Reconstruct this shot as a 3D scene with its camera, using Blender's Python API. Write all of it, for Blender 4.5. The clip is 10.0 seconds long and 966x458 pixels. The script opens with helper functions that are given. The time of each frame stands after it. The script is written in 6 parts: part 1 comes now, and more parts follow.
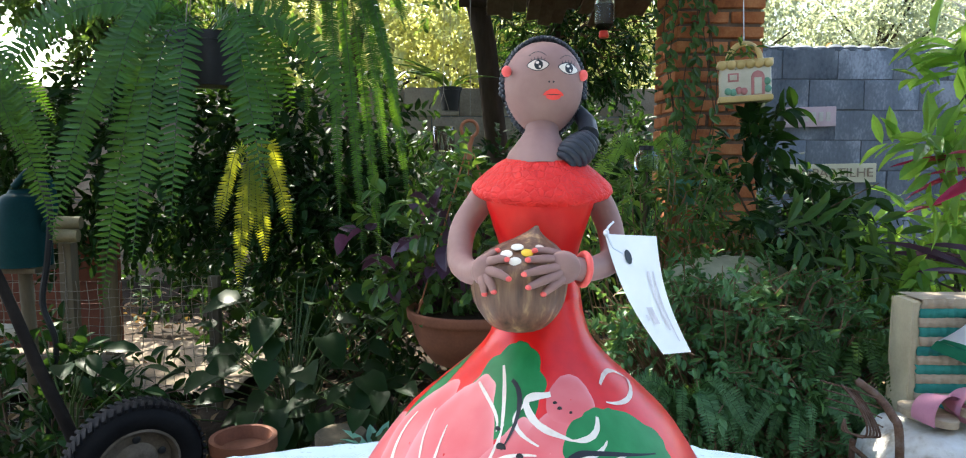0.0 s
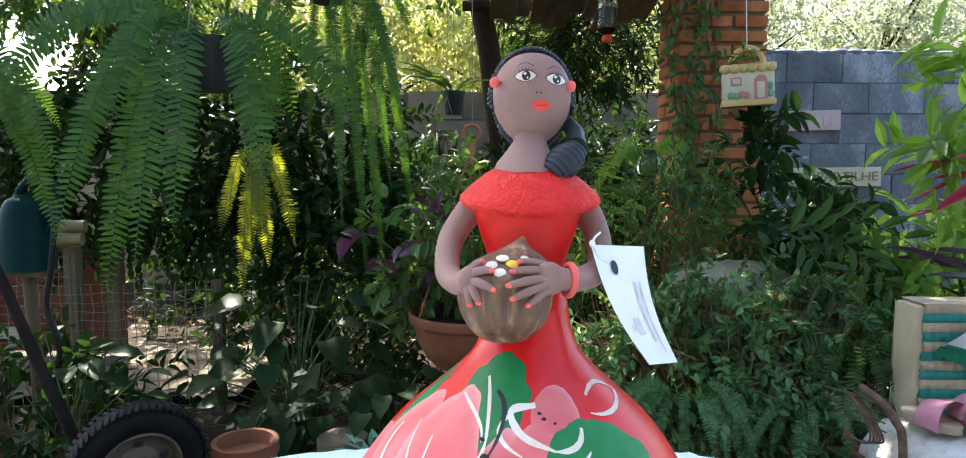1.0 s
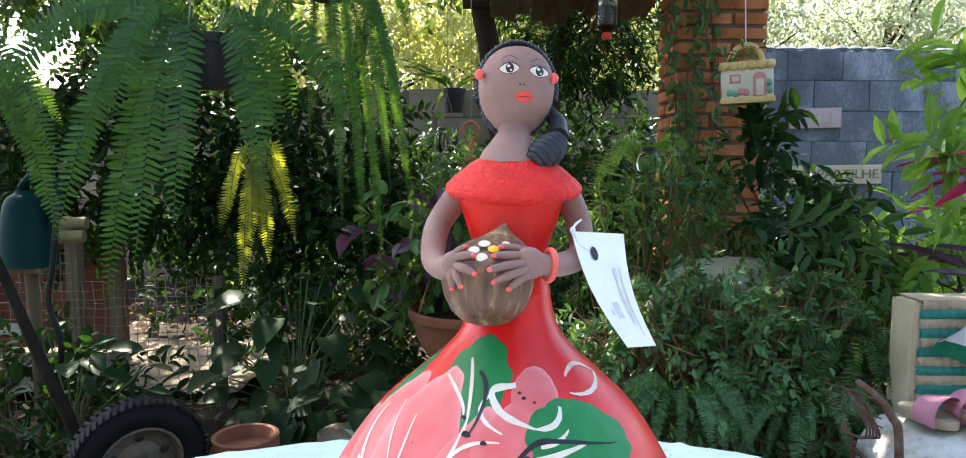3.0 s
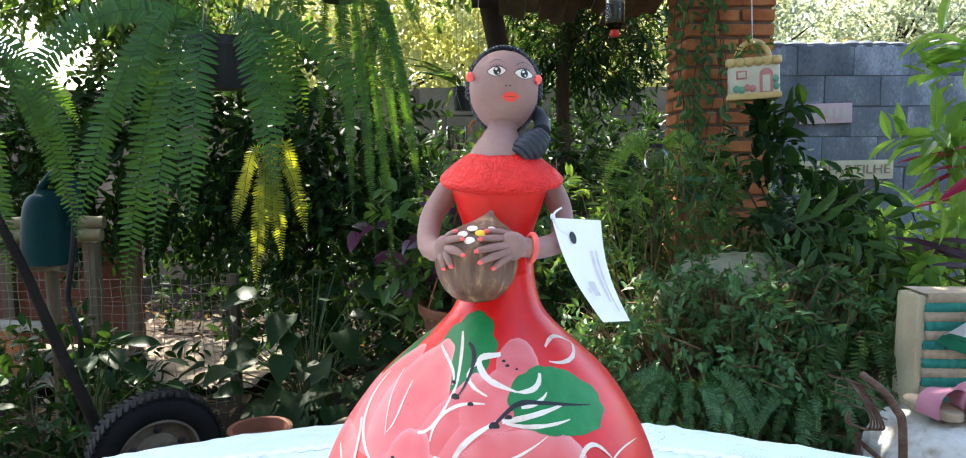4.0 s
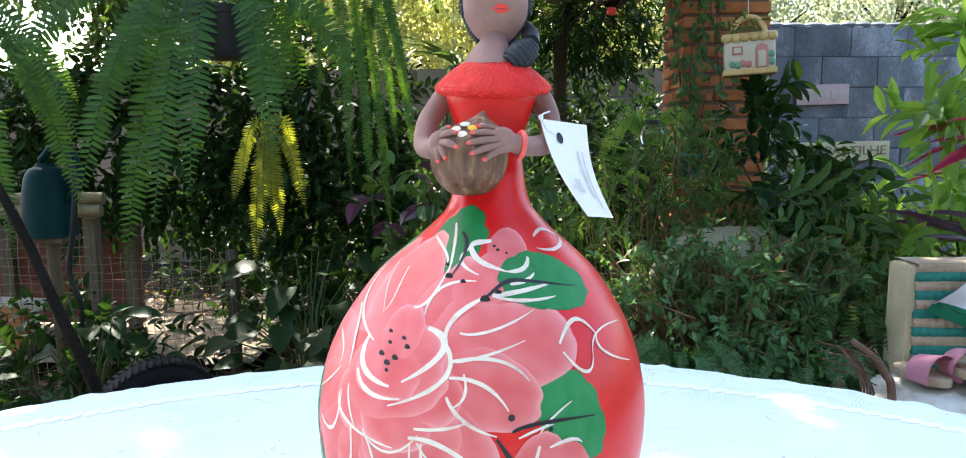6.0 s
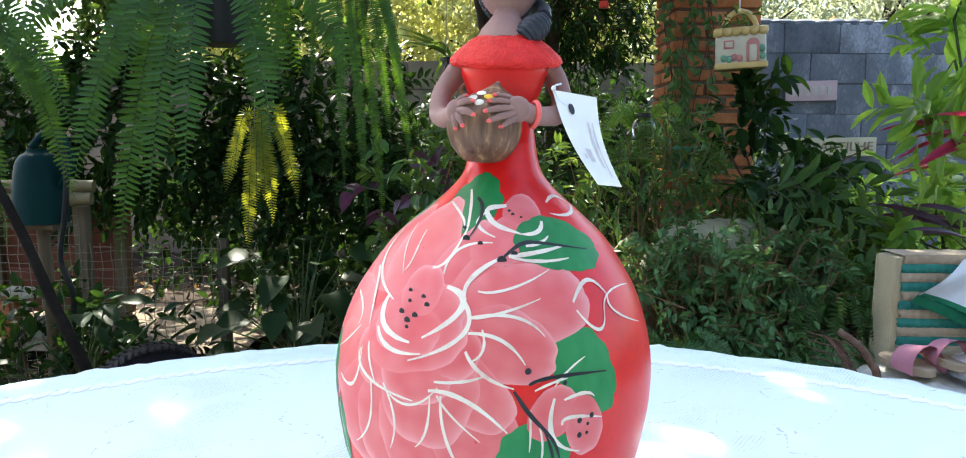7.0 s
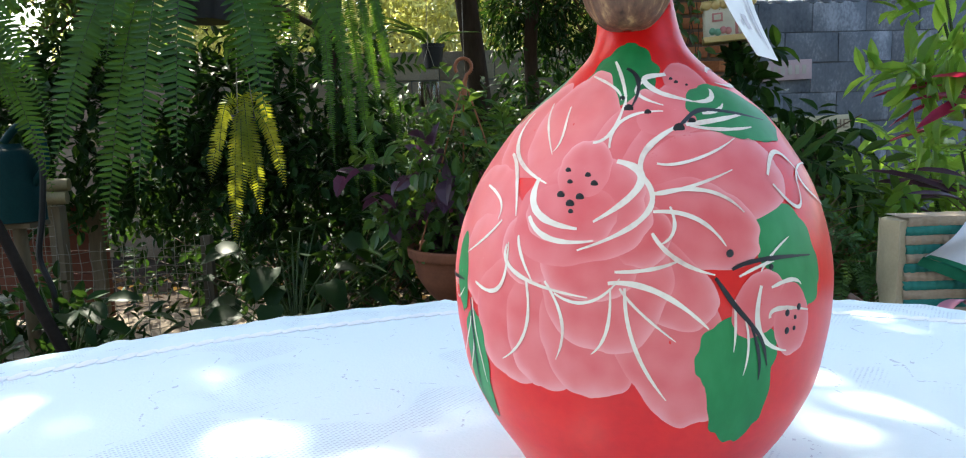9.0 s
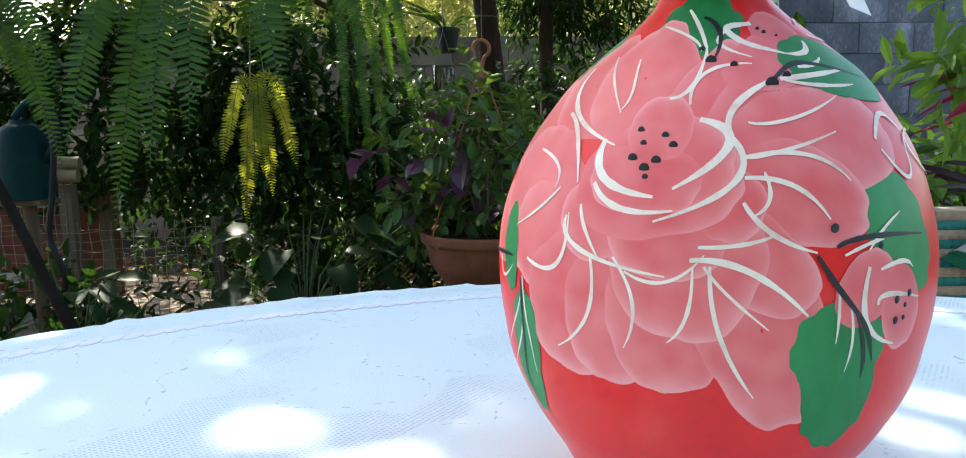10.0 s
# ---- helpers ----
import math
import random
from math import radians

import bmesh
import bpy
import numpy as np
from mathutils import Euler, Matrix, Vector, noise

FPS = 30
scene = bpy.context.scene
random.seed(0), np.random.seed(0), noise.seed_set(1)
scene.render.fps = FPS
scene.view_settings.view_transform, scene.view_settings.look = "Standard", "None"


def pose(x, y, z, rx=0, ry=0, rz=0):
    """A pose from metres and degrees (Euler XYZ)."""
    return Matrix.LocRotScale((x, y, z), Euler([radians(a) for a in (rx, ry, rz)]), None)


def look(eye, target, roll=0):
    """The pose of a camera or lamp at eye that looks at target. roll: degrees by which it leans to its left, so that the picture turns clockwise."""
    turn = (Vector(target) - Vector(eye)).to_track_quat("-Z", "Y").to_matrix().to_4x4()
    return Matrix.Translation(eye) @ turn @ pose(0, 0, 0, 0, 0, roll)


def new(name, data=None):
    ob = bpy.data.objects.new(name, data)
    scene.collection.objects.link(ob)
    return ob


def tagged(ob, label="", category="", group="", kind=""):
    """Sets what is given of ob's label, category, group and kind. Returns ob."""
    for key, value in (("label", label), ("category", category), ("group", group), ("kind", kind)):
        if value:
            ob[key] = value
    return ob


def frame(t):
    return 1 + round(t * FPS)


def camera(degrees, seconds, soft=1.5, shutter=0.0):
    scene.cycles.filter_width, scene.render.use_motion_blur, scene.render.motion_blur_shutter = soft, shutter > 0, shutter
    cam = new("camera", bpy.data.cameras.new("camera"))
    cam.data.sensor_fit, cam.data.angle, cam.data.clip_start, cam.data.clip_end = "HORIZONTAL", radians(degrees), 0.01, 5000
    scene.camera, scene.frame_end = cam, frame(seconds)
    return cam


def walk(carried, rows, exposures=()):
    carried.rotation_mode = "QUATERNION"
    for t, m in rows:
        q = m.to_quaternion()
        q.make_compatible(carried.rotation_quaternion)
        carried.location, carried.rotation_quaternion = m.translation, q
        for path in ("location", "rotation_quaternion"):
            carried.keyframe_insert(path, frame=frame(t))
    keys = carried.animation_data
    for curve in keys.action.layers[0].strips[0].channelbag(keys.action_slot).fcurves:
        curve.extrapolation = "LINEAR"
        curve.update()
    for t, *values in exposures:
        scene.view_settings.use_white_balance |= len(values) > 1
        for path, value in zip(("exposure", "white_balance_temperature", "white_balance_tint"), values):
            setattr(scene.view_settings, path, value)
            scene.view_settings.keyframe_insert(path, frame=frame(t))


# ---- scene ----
cam = camera(68.6, 10.0, 1.1)
PATH = [
    (0, (-0.0178, -0.2664, 1.014), (-0.0178, 1.7226, 0.808), 0.3),
    (0.5, (-0.0117, -0.2661, 1.016), (-0.0256, 1.7246, 0.821), 0.5),
    (1, (-0.0109, -0.2673, 1.017), (-0.0239, 1.7223, 0.82), 0.3),
    (1.5, (-0.0094, -0.2634, 1.016), (-0.0214, 1.7261, 0.816), 0.4),
    (2, (-0.0107, -0.2663, 1.015), (-0.0187, 1.7237, 0.816), 0.5),
    (2.5, (-0.0089, -0.2675, 1.014), (-0.0169, 1.7215, 0.813), 0.5),
    (4, (0.0064, -0.3086, 1.012), (-0.044, 1.6804, 0.804), -0.1),
    (4.5, (0.0072, -0.3188, 1.004), (-0.0424, 1.6682, 0.778), 0.2),
    (5, (0.0087, -0.323, 1.003), (-0.0347, 1.6652, 0.788), 0.0),
    (5.5, (0.0102, -0.3272, 0.988), (-0.0376, 1.6585, 0.759), -0.1),
    (7, (-0.0022, -0.3468, 0.962), (-0.0151, 1.6357, 0.701), 0.4),
    (7.5, (-0.0187, -0.3499, 0.957), (0.0087, 1.6328, 0.695), 1.1),
    (8, (-0.0453, -0.3367, 0.946), (0.0611, 1.6417, 0.674), 0.2),
    (8.5, (-0.0688, -0.3137, 0.928), (-0.0392, 1.6698, 0.678), -1.4),
    (9, (-0.0742, -0.3, 0.91), (-0.0127, 1.6807, 0.64), -1.6),
    (9.5, (-0.0829, -0.2798, 0.896), (-0.0217, 1.6989, 0.611), -0.6),
    (10, (-0.0884, -0.2671, 0.899), (-0.0526, 1.7097, 0.597), -0.6),
]
walk(cam, [(t, look(eye, target, roll)) for t, eye, target, roll in PATH],
     [(0.0, 2.36, 6450, 7), (2.7, 2.38, 6450, 7), (4.5, 2.45, 6450, 7), (7.0, 2.30, 6500, 7), (8.5, 2.10, 6550, 6), (10.0, 1.94, 6550, 6)])

# ---- world, sun, exposure ----
SUN_FROM = Vector((-0.42, 0.72, 0.95)).normalized()
world = bpy.data.worlds.new("world")
scene.world = world
world.use_nodes = True
wn = world.node_tree.nodes
sky = wn.new("ShaderNodeTexSky")
sky.sky_type = "NISHITA"
sky.sun_disc = False
sky.sun_elevation = math.asin(SUN_FROM.z)
sky.sun_rotation = math.atan2(SUN_FROM.x, SUN_FROM.y)
sky.air_density = 1.0
sky.dust_density = 3.0
wn["Background"].inputs["Strength"].default_value = 0.15
world.node_tree.links.new(sky.outputs["Color"], wn["Background"].inputs["Color"])
sun_data = bpy.data.lights.new("sun", "SUN")
sun_data.energy = 4.3
sun_data.angle = radians(0.55)
sun_data.color = (1.0, 0.93, 0.80)
sun = new("sun", sun_data)
sun.matrix_world = look(SUN_FROM * 20, (0, 0, 0))


# ---- materials ----
def material(name):
    m = bpy.data.materials.new(name)
    m.use_nodes = True
    return m, m.node_tree.nodes, m.node_tree.links, m.node_tree.nodes["Principled BSDF"]


def rgba(c):
    return (c[0], c[1], c[2], 1.0)


def ramp(nodes, stops):
    r = nodes.new("ShaderNodeValToRGB")
    while len(r.color_ramp.elements) < len(stops):
        r.color_ramp.elements.new(0.5)
    for e, (p, c) in zip(r.color_ramp.elements, stops):
        e.position, e.color = p, rgba(c)
    return r


def surface(name, colours, scale=20.0, rough=0.6, bump=0.2, fine=180.0, metal=0.0, coat=0.0, stretch=(1, 1, 1), depth=0.002, spec=0.32):
    """Two scales of noise: broad stains pick the colour, fine grain breaks it up and makes the relief."""
    m, n, l, p = material(name)
    co = n.new("ShaderNodeTexCoord")
    mp = n.new("ShaderNodeMapping")
    mp.inputs["Scale"].default_value = stretch
    info = n.new("ShaderNodeObjectInfo")
    shift = n.new("ShaderNodeVectorMath")
    shift.operation = "MULTIPLY_ADD"
    shift.inputs[1].default_value = (7.3, 3.9, 5.1)
    l.new(info.outputs["Random"], shift.inputs[0])
    l.new(co.outputs["Object"], shift.inputs[2])
    l.new(shift.outputs[0], mp.inputs["Vector"])
    a = n.new("ShaderNodeTexNoise")
    a.inputs["Scale"].default_value, a.inputs["Detail"].default_value = scale, 6
    b = n.new("ShaderNodeTexNoise")
    b.inputs["Scale"].default_value, b.inputs["Detail"].default_value = fine, 4
    l.new(mp.outputs[0], a.inputs["Vector"])
    l.new(mp.outputs[0], b.inputs["Vector"])
    k = len(colours)
    r = ramp(n, [(0.3 + 0.4 * i / max(1, k - 1), c) for i, c in enumerate(colours)])
    mix = n.new("ShaderNodeMath")
    mix.operation = "MULTIPLY_ADD"
    mix.inputs[1].default_value = 0.3
    sub = n.new("ShaderNodeMath")
    sub.operation = "MULTIPLY"
    sub.inputs[1].default_value = 0.75
    l.new(a.outputs["Fac"], sub.inputs[0])
    l.new(b.outputs["Fac"], mix.inputs[0])
    l.new(sub.outputs[0], mix.inputs[2])
    l.new(mix.outputs[0], r.inputs[0])
    l.new(r.outputs[0], p.inputs["Base Color"])
    p.inputs["Roughness"].default_value = rough
    p.inputs["Metallic"].default_value = metal
    p.inputs["Coat Weight"].default_value = coat
    p.inputs["Specular IOR Level"].default_value = spec
    bp = n.new("ShaderNodeBump")
    bp.inputs["Strength"].default_value = bump
    bp.inputs["Distance"].default_value = depth
    l.new(mix.outputs[0], bp.inputs["Height"])
    l.new(bp.outputs[0], p.inputs["Normal"])
    return m


def leaf_material(name, dark, light, glow, rough=0.42, through_light=0.4, gloss=0.5):
    """Leaf: each one its own tone, part of the light passes through."""
    m, n, l, p = material(name)
    geo = n.new("ShaderNodeNewGeometry")
    mid = tuple((a + b) / 2 for a, b in zip(dark, light))
    r = ramp(n, [(0.0, dark), (0.55, mid), (1.0, light)])
    l.new(geo.outputs["Random Per Island"], r.inputs[0])
    co = n.new("ShaderNodeTexCoord")
    no = n.new("ShaderNodeTexNoise")
    no.inputs["Scale"].default_value = 60
    l.new(co.outputs["Object"], no.inputs["Vector"])
    hs = n.new("ShaderNodeHueSaturation")
    vr = n.new("ShaderNodeMapRange")
    vr.inputs["To Min"].default_value, vr.inputs["To Max"].default_value = 0.7, 1.3
    l.new(no.outputs["Fac"], vr.inputs["Value"])
    l.new(vr.outputs[0], hs.inputs["Value"])
    l.new(r.outputs[0], hs.inputs["Color"])
    l.new(hs.outputs[0], p.inputs["Base Color"])
    p.inputs["Roughness"].default_value = rough
    p.inputs["Specular IOR Level"].default_value = gloss
    tr = n.new("ShaderNodeBsdfTranslucent")
    tm = n.new("ShaderNodeMix")
    tm.data_type = "RGBA"
    tm.blend_type = "MULTIPLY"
    tm.inputs["Factor"].default_value = 0.35
    tm.inputs["A"].default_value = rgba(glow)
    l.new(vr.outputs[0], tm.inputs["B"])
    l.new(tm.outputs["Result"], tr.inputs["Color"])
    ms = n.new("ShaderNodeMixShader")
    ms.inputs[0].default_value = through_light
    l.new(p.outputs[0], ms.inputs[1])
    l.new(tr.outputs[0], ms.inputs[2])
    l.new(ms.outputs[0], n["Material Output"].inputs["Surface"])
    return m


FERN = leaf_material("fern_leaf", (0.012, 0.054, 0.010), (0.038, 0.122, 0.018), (0.20, 0.40, 0.015), 0.46, 0.22, 0.28)
# Yellow for rare old fronds; on the sunlit fern it paints in the sun.
FERN_OLD_SUNLIT = leaf_material("fern_leaf_old_sunlit", (0.05, 0.09, 0.015), (0.13, 0.19, 0.03), (0.60, 0.62, 0.03), 0.5, 0.45, 0.3)
# Tones lie below real foliage; the garden's deep shade is put into the colour.
SHADE_DARK_LEAF = leaf_material("shade_dark_leaf", (0.004, 0.014, 0.005), (0.021, 0.058, 0.016), (0.12, 0.26, 0.03), 0.45, 0.10, 0.10)
MID_LEAF = leaf_material("mid_leaf", (0.014, 0.052, 0.016), (0.060, 0.145, 0.036), (0.28, 0.44, 0.05), 0.42, 0.22, 0.30)
SMALL_LEAF = leaf_material("small_leaf", (0.028, 0.105, 0.036), (0.125, 0.260, 0.100), (0.28, 0.46, 0.09), 0.42, 0.22, 0.35)
BRIGHT_LEAF = leaf_material("bright_leaf", (0.045, 0.14, 0.025), (0.14, 0.32, 0.06), (0.46, 0.70, 0.08), 0.38, 0.45)
# Sun glints, glow and dark gaps are mixed into this leaf colour.
SUN_TINTED_LEAF = leaf_material("sun_tinted_leaf", (0.015, 0.028, 0.006), (0.52, 0.52, 0.22), (0.74, 0.74, 0.26), 0.5, 0.5)
# Whitish haze over the distant trees is put into this leaf colour.
HAZE_LEAF = leaf_material("haze_leaf", (0.06, 0.09, 0.05), (0.32, 0.36, 0.24), (0.52, 0.56, 0.34), 0.6, 0.5)
PURPLE_LEAF = leaf_material("purple_leaf", (0.035, 0.018, 0.035), (0.11, 0.05, 0.09), (0.20, 0.05, 0.12), 0.35, 0.25)
RED_LEAF = leaf_material("red_leaf", (0.28, 0.012, 0.05), (0.50, 0.03, 0.10), (0.75, 0.03, 0.12), 0.35, 0.4)
DRY_LEAF = leaf_material("dry_leaf", (0.10, 0.06, 0.03), (0.26, 0.17, 0.08), (0.35, 0.2, 0.05), 0.7, 0.2)
FLOWER = leaf_material("orange_petal", (0.5, 0.16, 0.07), (0.75, 0.38, 0.2), (0.8, 0.35, 0.15), 0.5, 0.4)
BARK = surface("bark", [(0.020, 0.014, 0.010), (0.070, 0.050, 0.036)], 12, 0.88, 0.7, 70, stretch=(1, 1, 0.25), depth=0.01, spec=0.12)
DARKER_BARK = surface("dark_bark", [(0.010, 0.008, 0.007), (0.028, 0.022, 0.018)], 14, 0.85, 0.7, 80, depth=0.006, spec=0.15)
TWIG = surface("twig", [(0.05, 0.03, 0.018), (0.13, 0.08, 0.048)], 30, 0.75, 0.3)
BROWN_TWIG = surface("brown_twig", [(0.13, 0.075, 0.04), (0.30, 0.185, 0.11)], 30, 0.75, 0.3)
GREEN_STEM = surface("green_stem", [(0.025, 0.05, 0.014), (0.06, 0.10, 0.025)], 30, 0.55, 0.2)
SOIL = surface("soil", [(0.012, 0.009, 0.006), (0.030, 0.021, 0.015), (0.06, 0.044, 0.03)], 5, 0.95, 0.8, 60, depth=0.02, spec=0.12)
SAND = surface("sand", [(0.09, 0.07, 0.05), (0.26, 0.21, 0.15)], 9, 0.95, 0.7, 90, depth=0.01)
RED_PAINT = surface("red_paint", [(0.56, 0.004, 0.006), (0.68, 0.007, 0.008), (0.76, 0.018, 0.010)], 22, 0.32, 0.16, 240, depth=0.0006, spec=0.42)
CLAY_RED = surface("red_clay", [(0.62, 0.012, 0.010), (0.78, 0.024, 0.018)], 130, 0.5, 1.0, 330, depth=0.0016, spec=0.3)


def scored(m, scale, depth):
    """Fine scored lines pressed into soft clay."""
    n, l = m.node_tree.nodes, m.node_tree.links
    p = n["Principled BSDF"]
    before = p.inputs["Normal"].links[0].from_socket
    co = n.new("ShaderNodeTexCoord")
    vo = n.new("ShaderNodeTexVoronoi")
    vo.feature = "DISTANCE_TO_EDGE"
    vo.inputs["Scale"].default_value = scale
    l.new(co.outputs["Object"], vo.inputs["Vector"])
    mr = n.new("ShaderNodeMapRange")
    mr.inputs["From Max"].default_value = 0.16
    l.new(vo.outputs["Distance"], mr.inputs["Value"])
    bp = n.new("ShaderNodeBump")
    bp.inputs["Strength"].default_value, bp.inputs["Distance"].default_value = 0.8, depth
    l.new(mr.outputs[0], bp.inputs["Height"])
    l.new(before, bp.inputs["Normal"])
    l.new(bp.outputs[0], p.inputs["Normal"])


scored(CLAY_RED, 340, 0.0004)
SKIN = surface("brown_clay", [(0.235, 0.128, 0.110), (0.31, 0.178, 0.155)], 40, 0.56, 0.2, 300, depth=0.0006, spec=0.3)
HAIR = surface("black_clay", [(0.012, 0.015, 0.022), (0.032, 0.038, 0.05)], 50, 0.45, 0.3, 300, depth=0.0006)
CORAL = surface("coral_clay", [(0.78, 0.10, 0.09), (0.85, 0.14, 0.12)], 60, 0.4, 0.1)
NUT = surface("nut_shell", [(0.035, 0.018, 0.013), (0.10, 0.05, 0.032), (0.16, 0.085, 0.05), (0.40, 0.25, 0.12)], 230, 0.45, 0.6, 700, stretch=(1, 1, 0.05), depth=0.0006)
CROCHET = surface("white_crochet", [(0.74, 0.80, 0.83), (0.82, 0.86, 0.88)], 40, 0.9, 0.3, 400)
WHITE_PAINT = surface("cream_paint", [(0.58, 0.42, 0.36), (0.74, 0.66, 0.56), (0.80, 0.76, 0.66)], 60, 0.45, 0.3, 400, depth=0.0004)
BLACK_PAINT = surface("black_paint", [(0.008, 0.009, 0.011), (0.02, 0.022, 0.026)], 60, 0.4, 0.2, 300, depth=0.0003)
GREEN_PAINT = surface("green_paint", [(0.008, 0.14, 0.035), (0.016, 0.20, 0.055), (0.035, 0.25, 0.08)], 34, 0.45, 0.25, 200, stretch=(1, 1, 0.5), depth=0.0004, spec=0.3)
YELLOW_PAINT = surface("yellow_paint", [(0.78, 0.45, 0.02), (0.86, 0.56, 0.04)], 60, 0.45, 0.1)
LIP = surface("lip_paint", [(0.70, 0.04, 0.03), (0.78, 0.06, 0.045)], 60, 0.35, 0.1)
CARD = surface("white_card", [(0.80, 0.80, 0.80), (0.88, 0.87, 0.86)], 30, 0.6, 0.15, 260, depth=0.0003)
INK = surface("faint_print", [(0.55, 0.50, 0.54), (0.72, 0.69, 0.71)], 300, 0.7, 0.0, 700)
BRICK = surface("brick", [(0.20, 0.06, 0.025), (0.40, 0.135, 0.05), (0.52, 0.22, 0.09)], 9, 0.85, 0.5, 120, depth=0.004)
MORTAR = surface("mortar", [(0.10, 0.065, 0.045), (0.20, 0.14, 0.10)], 20, 0.95, 0.6, 150, depth=0.004)
BLOCK = surface("concrete_block", [(0.05, 0.06, 0.07), (0.10, 0.115, 0.13), (0.14, 0.155, 0.17), (0.28, 0.30, 0.32)], 4.0, 0.9, 0.6, 60, stretch=(1, 1, 0.6), depth=0.006)
WARM_BLOCK = surface("warm_block", [(0.12, 0.09, 0.065), (0.22, 0.175, 0.13), (0.34, 0.28, 0.21)], 3.0, 0.9, 0.5, 90, depth=0.004)
JOINT = surface("joint", [(0.07, 0.08, 0.09), (0.13, 0.14, 0.15)], 10, 0.95, 0.5, 120, depth=0.003)
TERRACOTTA = surface("terracotta", [(0.13, 0.045, 0.025), (0.25, 0.095, 0.05)], 14, 0.75, 0.3, 150)
BLACK_PLASTIC = surface("black_plastic", [(0.010, 0.011, 0.013), (0.022, 0.024, 0.028)], 20, 0.45, 0.1)
TEAL_PLASTIC = surface("teal_plastic", [(0.002, 0.024, 0.026), (0.005, 0.042, 0.043)], 12, 0.6, 0.15, spec=0.12)
ORANGE_PLASTIC = surface("orange_plastic", [(0.24, 0.08, 0.035), (0.34, 0.12, 0.055)], 20, 0.45, 0.1)
RUBBER = surface("tyre_rubber", [(0.005, 0.005, 0.006), (0.013, 0.013, 0.015)], 18, 0.75, 0.4, 160, spec=0.14)
OLD_RIM = surface("dusty_steel", [(0.05, 0.04, 0.03), (0.17, 0.14, 0.11)], 25, 0.65, 0.4, 160, metal=0.3)
OLD_WOOD = surface("old_wood", [(0.07, 0.055, 0.035), (0.17, 0.135, 0.085)], 10, 0.85, 0.5, 80, stretch=(1, 1, 0.15), depth=0.004)
BAMBOO = surface("bamboo", [(0.14, 0.11, 0.055), (0.26, 0.21, 0.11)], 12, 0.5, 0.2)
RED_BOARD = surface("red_board", [(0.11, 0.035, 0.022), (0.20, 0.07, 0.04)], 6, 0.85, 0.4, 70, depth=0.004)
PALE_BOARD = surface("pale_board", [(0.36, 0.33, 0.27), (0.52, 0.49, 0.42)], 8, 0.8, 0.3)
WIRE = surface("wire", [(0.16, 0.14, 0.11), (0.32, 0.29, 0.24)], 60, 0.5, 0.2, metal=0.6)
RUST = surface("rusty_iron", [(0.05, 0.028, 0.02), (0.16, 0.09, 0.06), (0.22, 0.16, 0.13)], 40, 0.7, 0.5, 220, metal=0.4)
CEMENT = surface("cement", [(0.36, 0.36, 0.30), (0.58, 0.57, 0.49)], 6, 0.9, 0.5, 80, depth=0.006)
MOSSY = surface("mossy_cement", [(0.15, 0.18, 0.10), (0.34, 0.35, 0.24), (0.46, 0.44, 0.32)], 7, 0.9, 0.5, 80, depth=0.006)
ROCK = surface("white_rock", [(0.30, 0.24, 0.17), (0.62, 0.60, 0.56), (0.74, 0.74, 0.72)], 14, 0.85, 0.8, 70, depth=0.015)
VINYL = surface("cream_vinyl", [(0.46, 0.38, 0.24), (0.64, 0.56, 0.38)], 12, 0.55, 0.25, 120)
MAT_TEAL = surface("teal_straw", [(0.02, 0.18, 0.15), (0.05, 0.28, 0.23)], 60, 0.85, 0.8, 300, stretch=(0.2, 1, 1), depth=0.002)
MAT_STRAW = surface("pale_straw", [(0.36, 0.27, 0.18), (0.55, 0.44, 0.32)], 60, 0.85, 0.8, 300, stretch=(0.2, 1, 1), depth=0.002)
TOWEL = surface("white_towel", [(0.70, 0.74, 0.80), (0.80, 0.83, 0.87)], 40, 0.9, 0.6, 500, depth=0.001)
TOWEL_HEM = surface("green_hem", [(0.01, 0.15, 0.075), (0.02, 0.21, 0.11)], 40, 0.9, 0.5, 400, depth=0.001)
PINK_RUBBER = surface("pink_rubber", [(0.58, 0.24, 0.34), (0.68, 0.31, 0.42)], 20, 0.5, 0.15)
CHECKED = surface("patterned_cloth", [(0.04, 0.07, 0.14), (0.25, 0.30, 0.40), (0.65, 0.62, 0.66)], 30, 0.9, 0.4, 200)
SIGN_PINK = surface("pink_board", [(0.40, 0.29, 0.29), (0.52, 0.40, 0.39)], 10, 0.8, 0.3)
SIGN_YELLOW = surface("cream_board", [(0.42, 0.38, 0.24), (0.56, 0.51, 0.34)], 10, 0.8, 0.3)
SIGN_INK = surface("sign_letters", [(0.16, 0.12, 0.08), (0.24, 0.19, 0.13)], 30, 0.8, 0.1)
BAG_CREAM = surface("cream_ceramic", [(0.56, 0.52, 0.40), (0.70, 0.66, 0.54)], 20, 0.35, 0.15)
BAG_YELLOW = surface("yellow_ceramic", [(0.60, 0.42, 0.16), (0.72, 0.54, 0.24)], 20, 0.35, 0.15)
BAG_PINK = surface("pink_ceramic", [(0.52, 0.20, 0.20), (0.62, 0.28, 0.26)], 20, 0.35, 0.15)
BAG_GREEN = surface("green_ceramic", [(0.14, 0.32, 0.22), (0.20, 0.42, 0.30)], 20, 0.35, 0.15)
